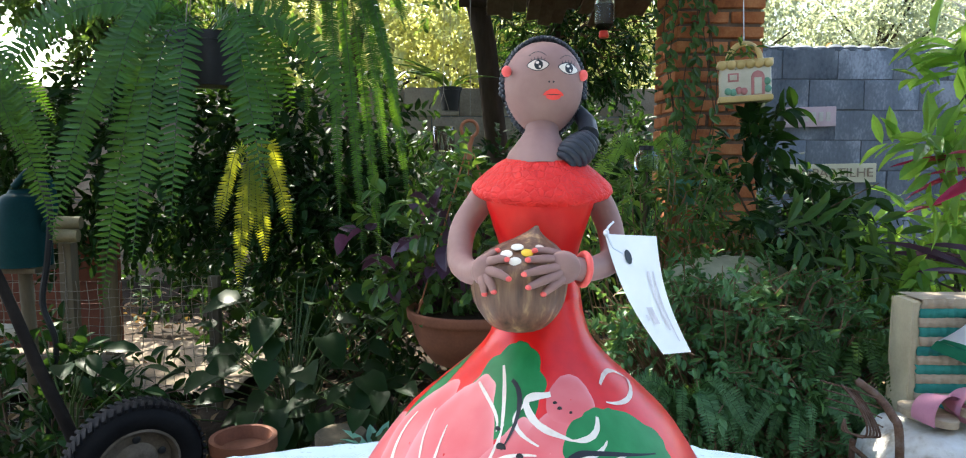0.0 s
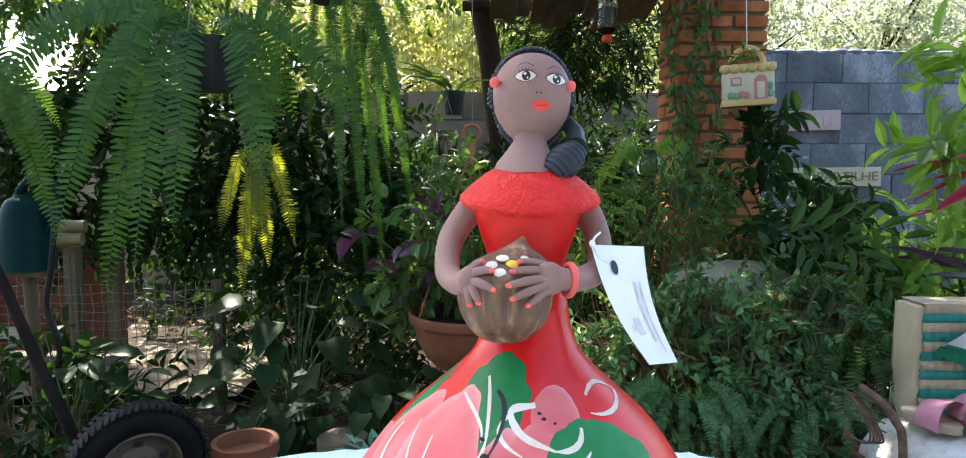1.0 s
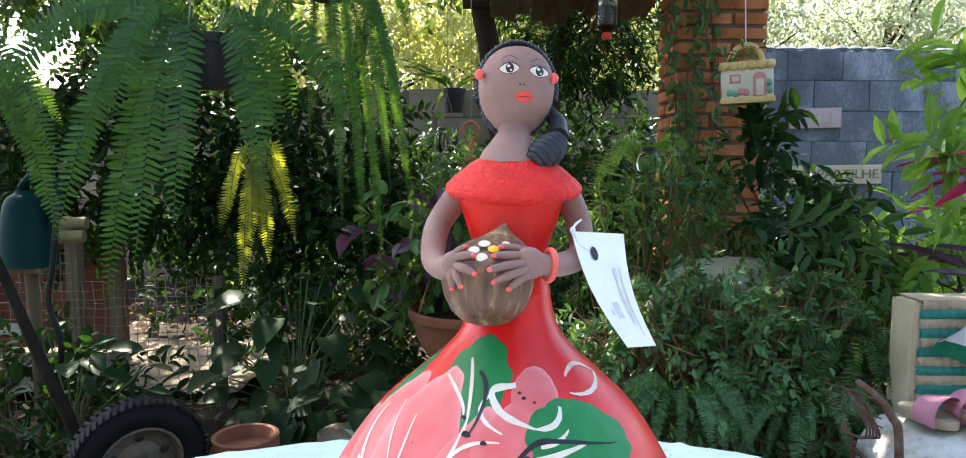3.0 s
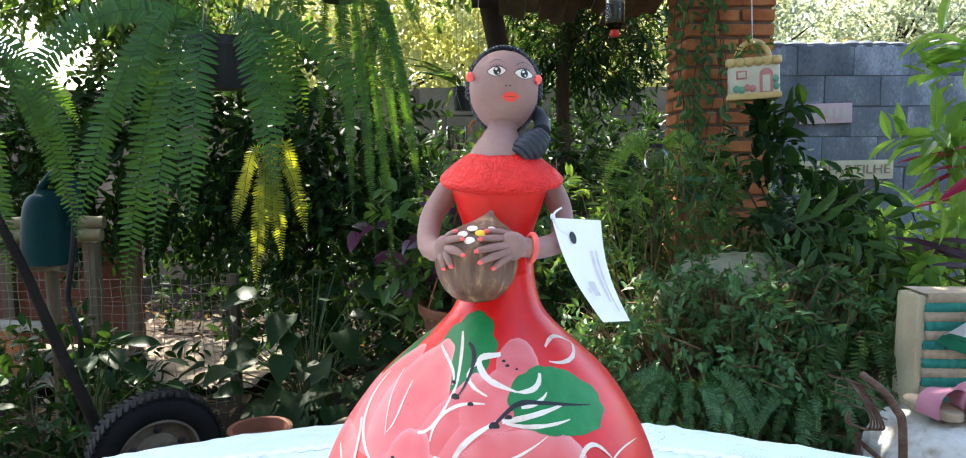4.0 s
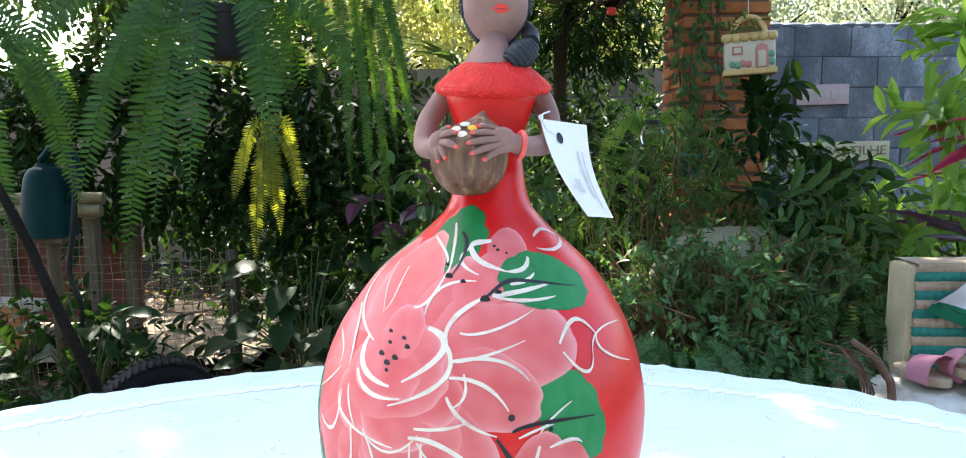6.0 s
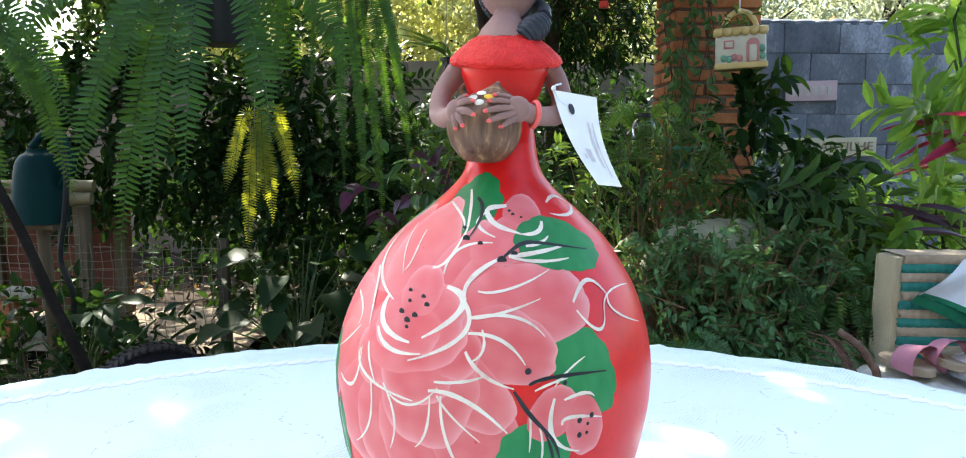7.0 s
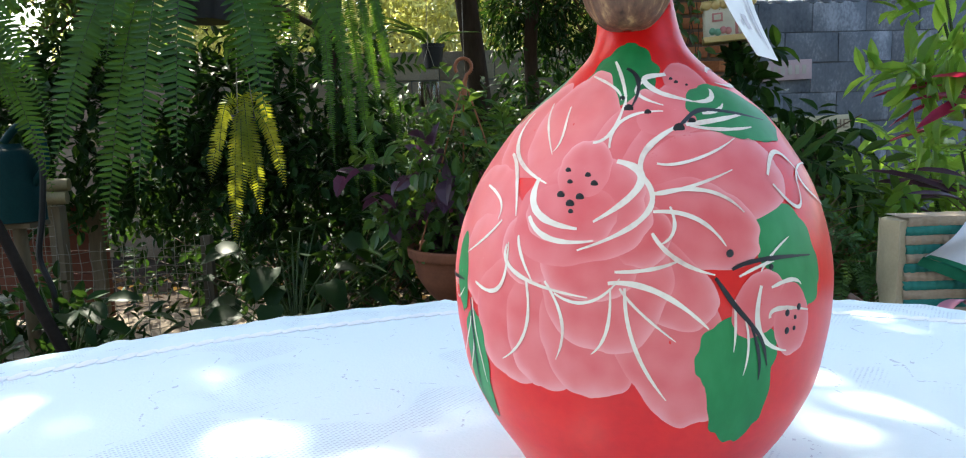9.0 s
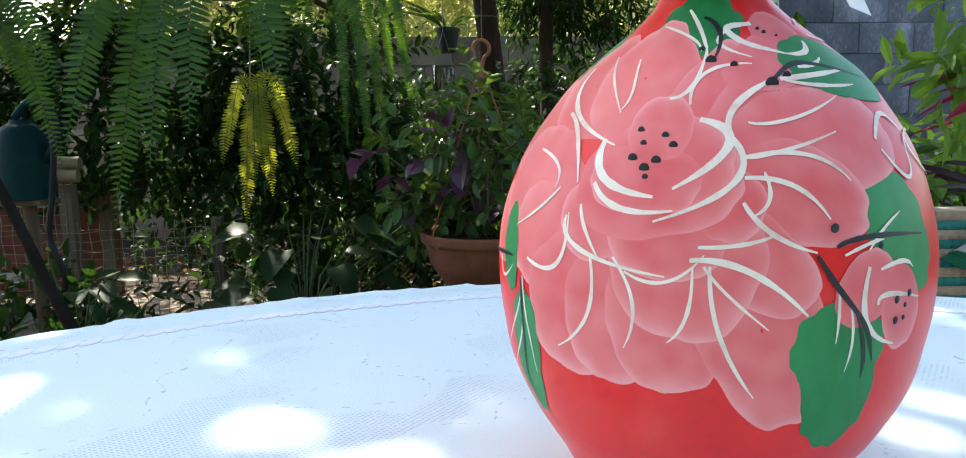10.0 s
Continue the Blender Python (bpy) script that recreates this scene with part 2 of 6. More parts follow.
THATCH = surface("rotten_board", [(0.05, 0.035, 0.025), (0.15, 0.11, 0.08), (0.24, 0.19, 0.15)], 6, 0.9, 0.6, 60, stretch=(1, 0.3, 1), depth=0.01)
# Dark so that the added sky-blocking wall bounces little light.
BLOCKER_DARK = surface("blocker_dark", [(0.06, 0.075, 0.085), (0.09, 0.105, 0.115)], 2, 0.9, 0.3, 60)
GREEN_POT = surface("green_pot", [(0.06, 0.20, 0.13), (0.10, 0.28, 0.19)], 14, 0.5, 0.2)


def cloth_material():
    """White machine lace: rows of small holes inside meandering floral fields."""
    m, n, l, p = material("white_lace")
    co = n.new("ShaderNodeTexCoord")
    big = n.new("ShaderNodeTexNoise")
    big.inputs["Scale"].default_value, big.inputs["Detail"].default_value = 12, 1.5
    l.new(co.outputs["Object"], big.inputs["Vector"])
    field = n.new("ShaderNodeMapRange")
    field.inputs["From Min"].default_value, field.inputs["From Max"].default_value = 0.515, 0.53
    l.new(big.outputs["Fac"], field.inputs["Value"])
    mp = n.new("ShaderNodeMapping")
    mp.inputs["Rotation"].default_value = (0, 0, radians(24))
    mp.inputs["Scale"].default_value = (1.0, 1.7, 1)
    l.new(co.outputs["Object"], mp.inputs["Vector"])
    vo = n.new("ShaderNodeTexVoronoi")
    vo.inputs["Scale"].default_value, vo.inputs["Randomness"].default_value = 310, 0.16
    l.new(mp.outputs[0], vo.inputs["Vector"])
    hole = n.new("ShaderNodeMapRange")
    hole.inputs["From Min"].default_value, hole.inputs["From Max"].default_value = 0.16, 0.34
    hole.inputs["To Min"].default_value, hole.inputs["To Max"].default_value = 1.0, 0.0
    l.new(vo.outputs["Distance"], hole.inputs["Value"])
    both = n.new("ShaderNodeMath")
    both.operation = "MULTIPLY"
    l.new(hole.outputs[0], both.inputs[0])
    l.new(field.outputs[0], both.inputs[1])
    edge = n.new("ShaderNodeMath")
    edge.operation = "COMPARE"
    edge.inputs[1].default_value, edge.inputs[2].default_value = 0.47, 0.003
    l.new(big.outputs["Fac"], edge.inputs[0])
    dash = n.new("ShaderNodeTexNoise")
    dash.inputs["Scale"].default_value = 260
    l.new(co.outputs["Object"], dash.inputs["Vector"])
    cut = n.new("ShaderNodeMath")
    cut.operation = "GREATER_THAN"
    cut.inputs[1].default_value = 0.56
    l.new(dash.outputs["Fac"], cut.inputs[0])
    line = n.new("ShaderNodeMath")
    line.operation = "MULTIPLY"
    l.new(edge.outputs[0], line.inputs[0])
    l.new(cut.outputs[0], line.inputs[1])
    top = n.new("ShaderNodeMath")
    top.operation = "MAXIMUM"
    l.new(both.outputs[0], top.inputs[0])
    l.new(line.outputs[0], top.inputs[1])
    r = ramp(n, [(0.0, (0.67, 0.795, 0.82)), (1.0, (0.47, 0.55, 0.62))])
    l.new(top.outputs[0], r.inputs[0])
    l.new(r.outputs[0], p.inputs["Base Color"])
    p.inputs["Roughness"].default_value = 0.85
    p.inputs["Specular IOR Level"].default_value = 0.2
    weave = n.new("ShaderNodeTexNoise")
    weave.inputs["Scale"].default_value = 500
    l.new(co.outputs["Object"], weave.inputs["Vector"])
    h = n.new("ShaderNodeMath")
    h.operation = "SUBTRACT"
    l.new(weave.outputs["Fac"], h.inputs[0])
    l.new(top.outputs[0], h.inputs[1])
    bp = n.new("ShaderNodeBump")
    bp.inputs["Strength"].default_value, bp.inputs["Distance"].default_value = 0.35, 0.001
    l.new(h.outputs[0], bp.inputs["Height"])
    l.new(bp.outputs[0], p.inputs["Normal"])
    return m


LACE = cloth_material()


def petal_material():
    """Hand-painted petal: salmon at its foot, paler pink where the loaded brush left its rim."""
    m, n, l, p = material("pink_petal_paint")
    at = n.new("ShaderNodeAttribute")
    at.attribute_name = "rim"
    co = n.new("ShaderNodeTexCoord")
    no = n.new("ShaderNodeTexNoise")
    no.inputs["Scale"].default_value, no.inputs["Detail"].default_value = 70, 5
    l.new(co.outputs["Object"], no.inputs["Vector"])
    ma = n.new("ShaderNodeMath")
    ma.operation = "MULTIPLY_ADD"
    ma.inputs[1].default_value = 0.45
    l.new(no.outputs["Fac"], ma.inputs[0])
    l.new(at.outputs["Fac"], ma.inputs[2])
    r = ramp(n, [(0.25, (0.66, 0.105, 0.11)), (0.55, (0.71, 0.18, 0.185)), (0.95, (0.77, 0.31, 0.31))])
    l.new(ma.outputs[0], r.inputs[0])
    l.new(r.outputs[0], p.inputs["Base Color"])
    p.inputs["Roughness"].default_value = 0.42
    p.inputs["Specular IOR Level"].default_value = 0.3
    bp = n.new("ShaderNodeBump")
    bp.inputs["Strength"].default_value, bp.inputs["Distance"].default_value = 0.2, 0.0004
    l.new(no.outputs["Fac"], bp.inputs["Height"])
    l.new(bp.outputs[0], p.inputs["Normal"])
    return m


PETAL = petal_material()


def glass_material():
    m, n, l, p = material("clear_glass")
    p.inputs["Base Color"].default_value = (0.85, 0.92, 0.95, 1)
    p.inputs["Transmission Weight"].default_value = 1.0
    p.inputs["Roughness"].default_value = 0.08
    return m


GLASS = glass_material()


# ---- mesh tools ----
class Build:
    """Collects vertices and faces of one mesh; each face has a material slot."""

    def __init__(self):
        self.v, self.f, self.m, self.rim, self.n = [], [], [], [], 0

    def add(self, verts, faces, slot=0, rim=None):
        verts = np.asarray(verts, float).reshape(-1, 3)
        self.v.append(verts)
        self.rim.append(np.zeros(len(verts)) if rim is None else np.asarray(rim, float))
        self.f.extend([tuple(i + self.n for i in fc) for fc in faces])
        self.m.extend([slot] * len(faces))
        self.n += len(verts)
        return self

    def grid(self, pts, slot=0, closed_u=False, closed_v=False, rim=None):
        """pts: rows x columns x 3."""
        pts = np.asarray(pts, float)
        a, b = pts.shape[:2]
        faces = []
        for i in range(a if closed_u else a - 1):
            for j in range(b if closed_v else b - 1):
                i2, j2 = (i + 1) % a, (j + 1) % b
                faces.append((i * b + j, i * b + j2, i2 * b + j2, i2 * b + j))
        return self.add(pts.reshape(-1, 3), faces, slot, None if rim is None else np.asarray(rim).reshape(-1))

    def tube(self, path, radius, sides=8, slot=0, closed=False, flat=1.0):
        path = [Vector(p) for p in path]
        k = len(path)
        rad = [radius] * k if not hasattr(radius, "__len__") else list(radius)
        rows = []
        side = None
        for i, p in enumerate(path):
            a = path[(i - 1) % k] if closed or i else p
            b = path[(i + 1) % k] if closed or i < k - 1 else p
            d = (b - a).normalized() if (b - a).length > 1e-9 else Vector((0, 0, 1))
            if side is None:
                side = d.orthogonal().normalized()
            side = (side - d * side.dot(d))
            side = side.normalized() if side.length > 1e-6 else d.orthogonal().normalized()
            up = d.cross(side)
            rows.append([p + (side * math.cos(w) + up * math.sin(w) * flat) * rad[i] for w in np.linspace(0, 2 * math.pi, sides, endpoint=False)])
        self.grid(rows, slot, closed_u=closed, closed_v=True)
        if not closed:
            base = self.n - k * sides
            self.f.append(tuple(base + j for j in range(sides))[::-1])
            self.f.append(tuple(base + (k - 1) * sides + j for j in range(sides)))
            self.m.extend([slot, slot])
        return self

    def revolve(self, profile, centre=(0, 0, 0), sides=32, slot=0, wobble=0.0, turn=None):
        """profile: (radius, height) from bottom to top."""
        rows = []
        for r, z in profile:
            row = []
            for w in np.linspace(0, 2 * math.pi, sides, endpoint=False):
                q = r * (1 + wobble * noise.noise((math.cos(w) * 1.5, math.sin(w) * 1.5, z * 6)))
                p = Vector((q * math.cos(w), q * math.sin(w), z))
                row.append((turn @ p if turn else p) + Vector(centre))
            rows.append(row)
        return self.grid(rows, slot, closed_v=True)

    def ball(self, centre, radii, slot=0, rings=10, sides=16, turn=None):
        prof = []
        for a in np.linspace(-math.pi / 2, math.pi / 2, rings):
            prof.append((max(1e-4, math.cos(a)), math.sin(a)))
        rows = []
        for r, z in prof:
            row = []
            for w in np.linspace(0, 2 * math.pi, sides, endpoint=False):
                p = Vector((r * math.cos(w) * radii[0], r * math.sin(w) * radii[1], z * radii[2]))
                row.append((turn @ p if turn else p) + Vector(centre))
            rows.append(row)
        return self.grid(rows, slot, closed_v=True)

    def box(self, lo, hi, slot=0, bevel=0.004, turn=None, at=(0, 0, 0)):
        bm = bmesh.new()
        bmesh.ops.create_cube(bm, size=1)
        s = [hi[i] - lo[i] for i in range(3)]
        for v in bm.verts:
            v.co = Vector([lo[i] + (v.co[i] + 0.5) * s[i] for i in range(3)])
        if bevel > 0:
            bmesh.ops.bevel(bm, geom=bm.edges[:], offset=min(bevel, 0.3 * min(s)), segments=2, affect="EDGES", profile=0.6)
        bm.verts.index_update()
        vs = [(turn @ v.co if turn else v.co) + Vector(at) for v in bm.verts]
        fs = [tuple(v.index for v in f.verts) for f in bm.faces]
        bm.free()
        return self.add(vs, fs, slot)

    def mesh(self, name, mats, smooth=True, angle=None):
        me = bpy.data.meshes.new(name)
        me.from_pydata(np.concatenate(self.v).tolist(), [], self.f)
        for mt in mats:
            me.materials.append(mt)
        me.polygons.foreach_set("material_index", self.m)
        me.polygons.foreach_set("use_smooth", [smooth] * len(self.f))
        if any(r.any() for r in self.rim):
            at = me.attributes.new("rim", "FLOAT", "POINT")
            at.data.foreach_set("value", np.concatenate(self.rim))
        me.update()
        if smooth and angle:
            me.set_sharp_from_angle(angle=radians(angle))
        return me


def part(name, b, mats, parent=None, label="", smooth=True, angle=40):
    me = b if isinstance(b, bpy.types.Mesh) else b.mesh(name, mats if isinstance(mats, list) else [mats], smooth, angle)
    ob = new(name, me)
    if parent:
        ob.parent = parent
        if parent.data is None:
            ob.matrix_parent_inverse = parent.matrix_basis.inverted()
    if label:
        tagged(ob, label)
    return ob


def thing(name, at, label, category, group="", kind=""):
    ob = new(name)
    ob.location = at
    ob.empty_display_size = 0.02
    return tagged(ob, label, category, group, kind)


def setting(ob, label, category):
    return tagged(ob, label, category, "", "structure")


# leaf shapes lie along +y with the face up (+z); about one unit long
def leaf_shape(width, stations, fold=0.12, droop=0.15):
    """stations: (place along, share of the width)."""
    vs = [(0, 0, 0)]
    for y, w in stations:
        z = -droop * y * y
        vs += [(-w * width / 2, y, z + fold * w * width), (0, y, z), (w * width / 2, y, z + fold * w * width)]
    vs.append((0, 1, -droop))
    fs = [(0, 2, 1), (0, 3, 2)]
    k = len(stations)
    for i in range(k - 1):
        a, b = 1 + 3 * i, 4 + 3 * i
        fs += [(a, a + 1, b + 1, b), (a + 1, a + 2, b + 2, b + 1)]
    e, t = 1 + 3 * (k - 1), 3 * k + 1
    fs += [(e, e + 1, t), (e + 1, e + 2, t)]
    return np.array(vs, float), fs


LANCE = leaf_shape(0.30, [(0.25, 0.75), (0.55, 1.0), (0.8, 0.6)], 0.3, 0.2)
OVAL = leaf_shape(0.50, [(0.2, 0.7), (0.5, 1.0), (0.8, 0.65)], 0.2, 0.18)
BROAD = leaf_shape(0.75, [(0.12, 0.85), (0.4, 1.0), (0.75, 0.6)], 0.18, 0.3)
STRAP = leaf_shape(0.10, [(0.2, 0.9), (0.45, 1.0), (0.7, 0.8), (0.9, 0.4)], 0.5, 0.55)
HEART = leaf_shape(0.85, [(0.02, 0.75), (0.3, 1.0), (0.65, 0.7)], 0.15, 0.35)
BLADE = leaf_shape(0.17, [(0.15, 0.7), (0.4, 1.0), (0.7, 0.8), (0.9, 0.4)], 0.28, 0.16)
DIAMOND = (np.array([(0, 0, 0), (-0.26, 0.5, 0.05), (0, 1, -0.12), (0.26, 0.5, 0.05)], float), [(0, 3, 2, 1)])
LEAFLET = leaf_shape(0.29, [(0.04, 1.0), (0.45, 0.92), (0.82, 0.55)], 0.10, 0.10)


def scatter(b, shape, places, aims, ups, sizes, slot=0):
    """Lays one copy of the leaf shape at each place: aims are its length axis, ups its face."""
    base, faces = shape
    k, nv = len(places), len(base)
    if not k:
        return b
    y = np.asarray(aims, float)
    y = y / np.maximum(np.linalg.norm(y, axis=1, keepdims=True), 1e-9)
    x = np.cross(y, np.asarray(ups, float))
    x = x / np.maximum(np.linalg.norm(x, axis=1, keepdims=True), 1e-9)
    z = np.cross(x, y)
    s = np.asarray(sizes, float).reshape(-1, 1, 1)
    vs = base[None, :, 0:1] * x[:, None, :] + base[None, :, 1:2] * y[:, None, :] + base[None, :, 2:3] * z[:, None, :]
    vs = vs * s + np.asarray(places, float)[:, None, :]
    allf = []
    for i in range(k):
        o = i * nv
        allf.extend([tuple(o + q for q in fc) for fc in faces])
    return b.add(vs.reshape(-1, 3), allf, slot)


def foliage(rng, b, stems, centre, radii, twigs, per_twig, shape, size, reach=0.12, hang=0.2, slot=0, shell=0.45, stem_r=0.0025, foot=None, stem_slot=0, stemmed=0.2):
    """Twigs spread through an uneven ellipsoid, each with leaves in two loose rows."""
    centre, radii = np.array(centre, float), np.array(radii, float)
    d = rng.normal(size=(twigs, 3))
    d /= np.linalg.norm(d, axis=1, keepdims=True)
    r = shell + (1 - shell) * rng.random(twigs) ** 0.6
    lump = np.array([1 + 0.35 * noise.noise(Vector((q * 1.8).tolist()) + Vector(centre.tolist())) for q in d])
    tips = centre + d * radii * (r * lump)[:, None]
    out = d * 0.8 + rng.normal(size=(twigs, 3)) * 0.5 + np.array([0, 0, -hang])
    out /= np.linalg.norm(out, axis=1, keepdims=True)
    places, aims, ups, sizes = [], [], [], []
    for i in range(twigs):
        ln = reach * rng.uniform(0.6, 1.3)
        side = np.cross(out[i], rng.normal(size=3))
        side /= np.linalg.norm(side) + 1e-9
        for j in range(per_twig):
            u = (j + 0.5) / per_twig
            p = tips[i] + out[i] * ln * u + np.array([0, 0, -hang * ln * u * u])
            sg = 1 if j % 2 else -1
            a = out[i] * 0.7 + side * sg * 0.9 + rng.normal(size=3) * 0.25 + np.array([0, 0, -hang * 0.6])
            places.append(p)
            aims.append(a)
            ups.append(np.array([0, 0, 1.0]) + rng.normal(size=3) * 0.45)
            sizes.append(size * rng.uniform(0.65, 1.25))
        if stems is not None and rng.random() < stemmed:
            q = centre + (tips[i] - centre) * 0.35 if foot is None else np.array(foot, float) + rng.normal(size=3) * np.array([0.03, 0.03, 0])
            mid = (q + tips[i]) / 2 + rng.normal(size=3) * 0.03
            stems.tube([q, mid, tips[i], tips[i] + out[i] * ln], [stem_r * 1.6, stem_r * 1.2, stem_r, stem_r * 0.5], 4, stem_slot)
    scatter(b, shape, places, aims, ups, sizes, slot)
    return b

# ---- ground ----
def build_ground():
    rng = np.random.default_rng(3)
    b = Build()
    xs = np.concatenate([[-300, -60, -20], np.linspace(-6, 6, 61), [20, 60, 300]])
    ys = np.concatenate([[-300, -60, -20], np.linspace(-4, 8, 61), [20, 60, 300]])
    pts = [[(x, y, 0.05 * noise.noise((x * 1.3, y * 1.3, 0)) + 0.02 * noise.noise((x * 5, y * 5, 3)) if abs(x) < 6 and -4 < y < 8 else 0) for y in ys] for x in xs]
    b.grid(np.array(pts)[:, ::-1])
    setting(part("ground", b, SOIL), "dark garden soil with fallen leaves", "ground")
    litter = Build()
    k = 2600
    pl = np.stack([rng.uniform(-2.6, 2.2, k), rng.uniform(0.4, 4.6, k), rng.uniform(0.03, 0.06, k)], 1)
    an = rng.uniform(0, 2 * math.pi, k)
    scatter(litter, OVAL, pl, np.stack([np.cos(an), np.sin(an), rng.normal(size=k) * 0.2], 1), np.array([0, 0, 1.0]) + rng.normal(size=(k, 3)) * 0.3, rng.uniform(0.03, 0.08, k))
    tagged(part("leaf_litter", litter, DRY_LEAF), "dry brown fallen leaves lying on soil", "leaf litter", kind="stuff")
    yard = Build()
    pts = [[(x, y, 0.075 + 0.02 * noise.noise((x * 6, y * 6, 1))) for y in np.linspace(3.25, 2.45, 14)] for x in np.linspace(-3.4, -1.0, 26)]
    yard.grid(pts)
    setting(part("yard_floor", yard, SAND), "pale sandy earth inside the hen run", "ground")


build_ground()


# ---- block walls behind the garden ----
def block_wall(name, x0, x1, y, courses, course, length, mats, label, seed, drop=0.0):
    rng = random.Random(seed)
    top = courses * course
    core = Build()
    core.box((x0, y + 0.007, -0.05), (x1, y + 0.13, top - 0.012), 0, 0)
    wall = setting(part(name, core, JOINT, smooth=False), label, "wall")
    shapes = []
    for _ in range(4):
        b = Build()
        b.box((0, 0, 0), (length - 0.006, 0.12, course - 0.008), 0, 0.004)
        for k, v in enumerate(b.v[0]):
            b.v[0][k] = v + np.array([rng.uniform(-1, 1) * 0.003, rng.uniform(-1, 1) * 0.002, rng.uniform(-1, 1) * 0.003])
        shapes.append(b.mesh("block", [mats], True, 40))
    for row in range(courses):
        x = x0 - (length / 2 if row % 2 else 0)
        while x < x1:
            if x >= x0 - 0.01 and x + length <= x1 + length * 0.5:
                ob = new("block", rng.choice(shapes))
                ob.location = (x + rng.uniform(-0.002, 0.002), y + rng.uniform(-0.003, 0.003), row * course + 0.007)
                ob.parent = wall
            x += length
    return wall


WALL_Y = 5.2
block_wall("wall_east", 1.62, 3.9, WALL_Y, 8, 0.2285, 0.42, BLOCK, "grey weathered concrete block wall with dark stains", 5)
block_wall("wall_north", -4.4, 1.58, WALL_Y, 7, 0.218, 0.42, WARM_BLOCK, "warm grey concrete block wall behind the plants", 6)


def wall_caps():
    rng = random.Random(12)
    b = Build()
    x = 1.62
    while x < 3.9:
        w = rng.uniform(0.10, 0.2)
        b.ball((x + w / 2, WALL_Y + 0.06, 8 * 0.2285 + 0.005), (w * 0.6, 0.07, rng.uniform(0.015, 0.045)), 0, 6, 10)
        x += w
    setting(part("coping", b, BLOCK), "rough cement coping along the wall top", "coping")


wall_caps()


# Unseen wall, added behind the table to hold back low sky light.
def sky_block_wall():
    b = Build()
    b.box((-6.0, -2.7, -0.05), (6.0, -2.45, 4.6), 0, 0.01)
    setting(part("wall_south", b, BLOCKER_DARK, smooth=False), "plain dark blue-grey wall added unseen behind the table to block sky", "wall")


sky_block_wall()


# ---- brick pillar ----
def brick_pillar():
    x0, x1, y0, y1, course = 0.825, 1.205, 2.9, 3.28, 0.0635
    rng = random.Random(8)
    core = Build()
    core.box((x0 + 0.012, y0 + 0.012, -0.05), (x1 - 0.012, y1 - 0.012, 2.6), 0, 0)
    pillar = setting(part("pillar", core, MORTAR, smooth=False), "square red brick pillar with recessed mortar joints", "pillar")
    cut = {}
    for ln in (0.225, 0.14):
        b = Build()
        b.box((0, 0, 0), (ln, 0.105, course - 0.015), 0, 0.005)
        b.v[0] += np.array([[rng.uniform(-1, 1) * 0.002 for _ in range(3)] for _ in b.v[0]])
        cut[ln] = b.mesh("brick", [BRICK], True, 40)
    for row in range(40):
        z = row * course + 0.008
        for face in range(4):
            x = 0.0
            for ln in ((0.225, 0.14) if (row + face) % 2 else (0.14, 0.225)):
                ob = new("brick", cut[ln])
                j = rng.uniform(-0.004, 0.004)
                if face == 0:
                    m = pose(x0 + x, y0 + j, z)
                elif face == 1:
                    m = pose(x1 + j, y0 + x, z, 0, 0, 90)
                elif face == 2:
                    m = pose(x1 - x, y1 + j, z, 0, 0, 180)
                else:
                    m = pose(x0 + j, y1 - x, z, 0, 0, -90)
                ob.matrix_basis = m
                ob.parent = pillar
                x += ln + 0.014


brick_pillar()


# ---- table with lace cloth ----
TABLE_C, TABLE_R, TABLE_Z = (0.0, -0.262), 0.632, 0.742


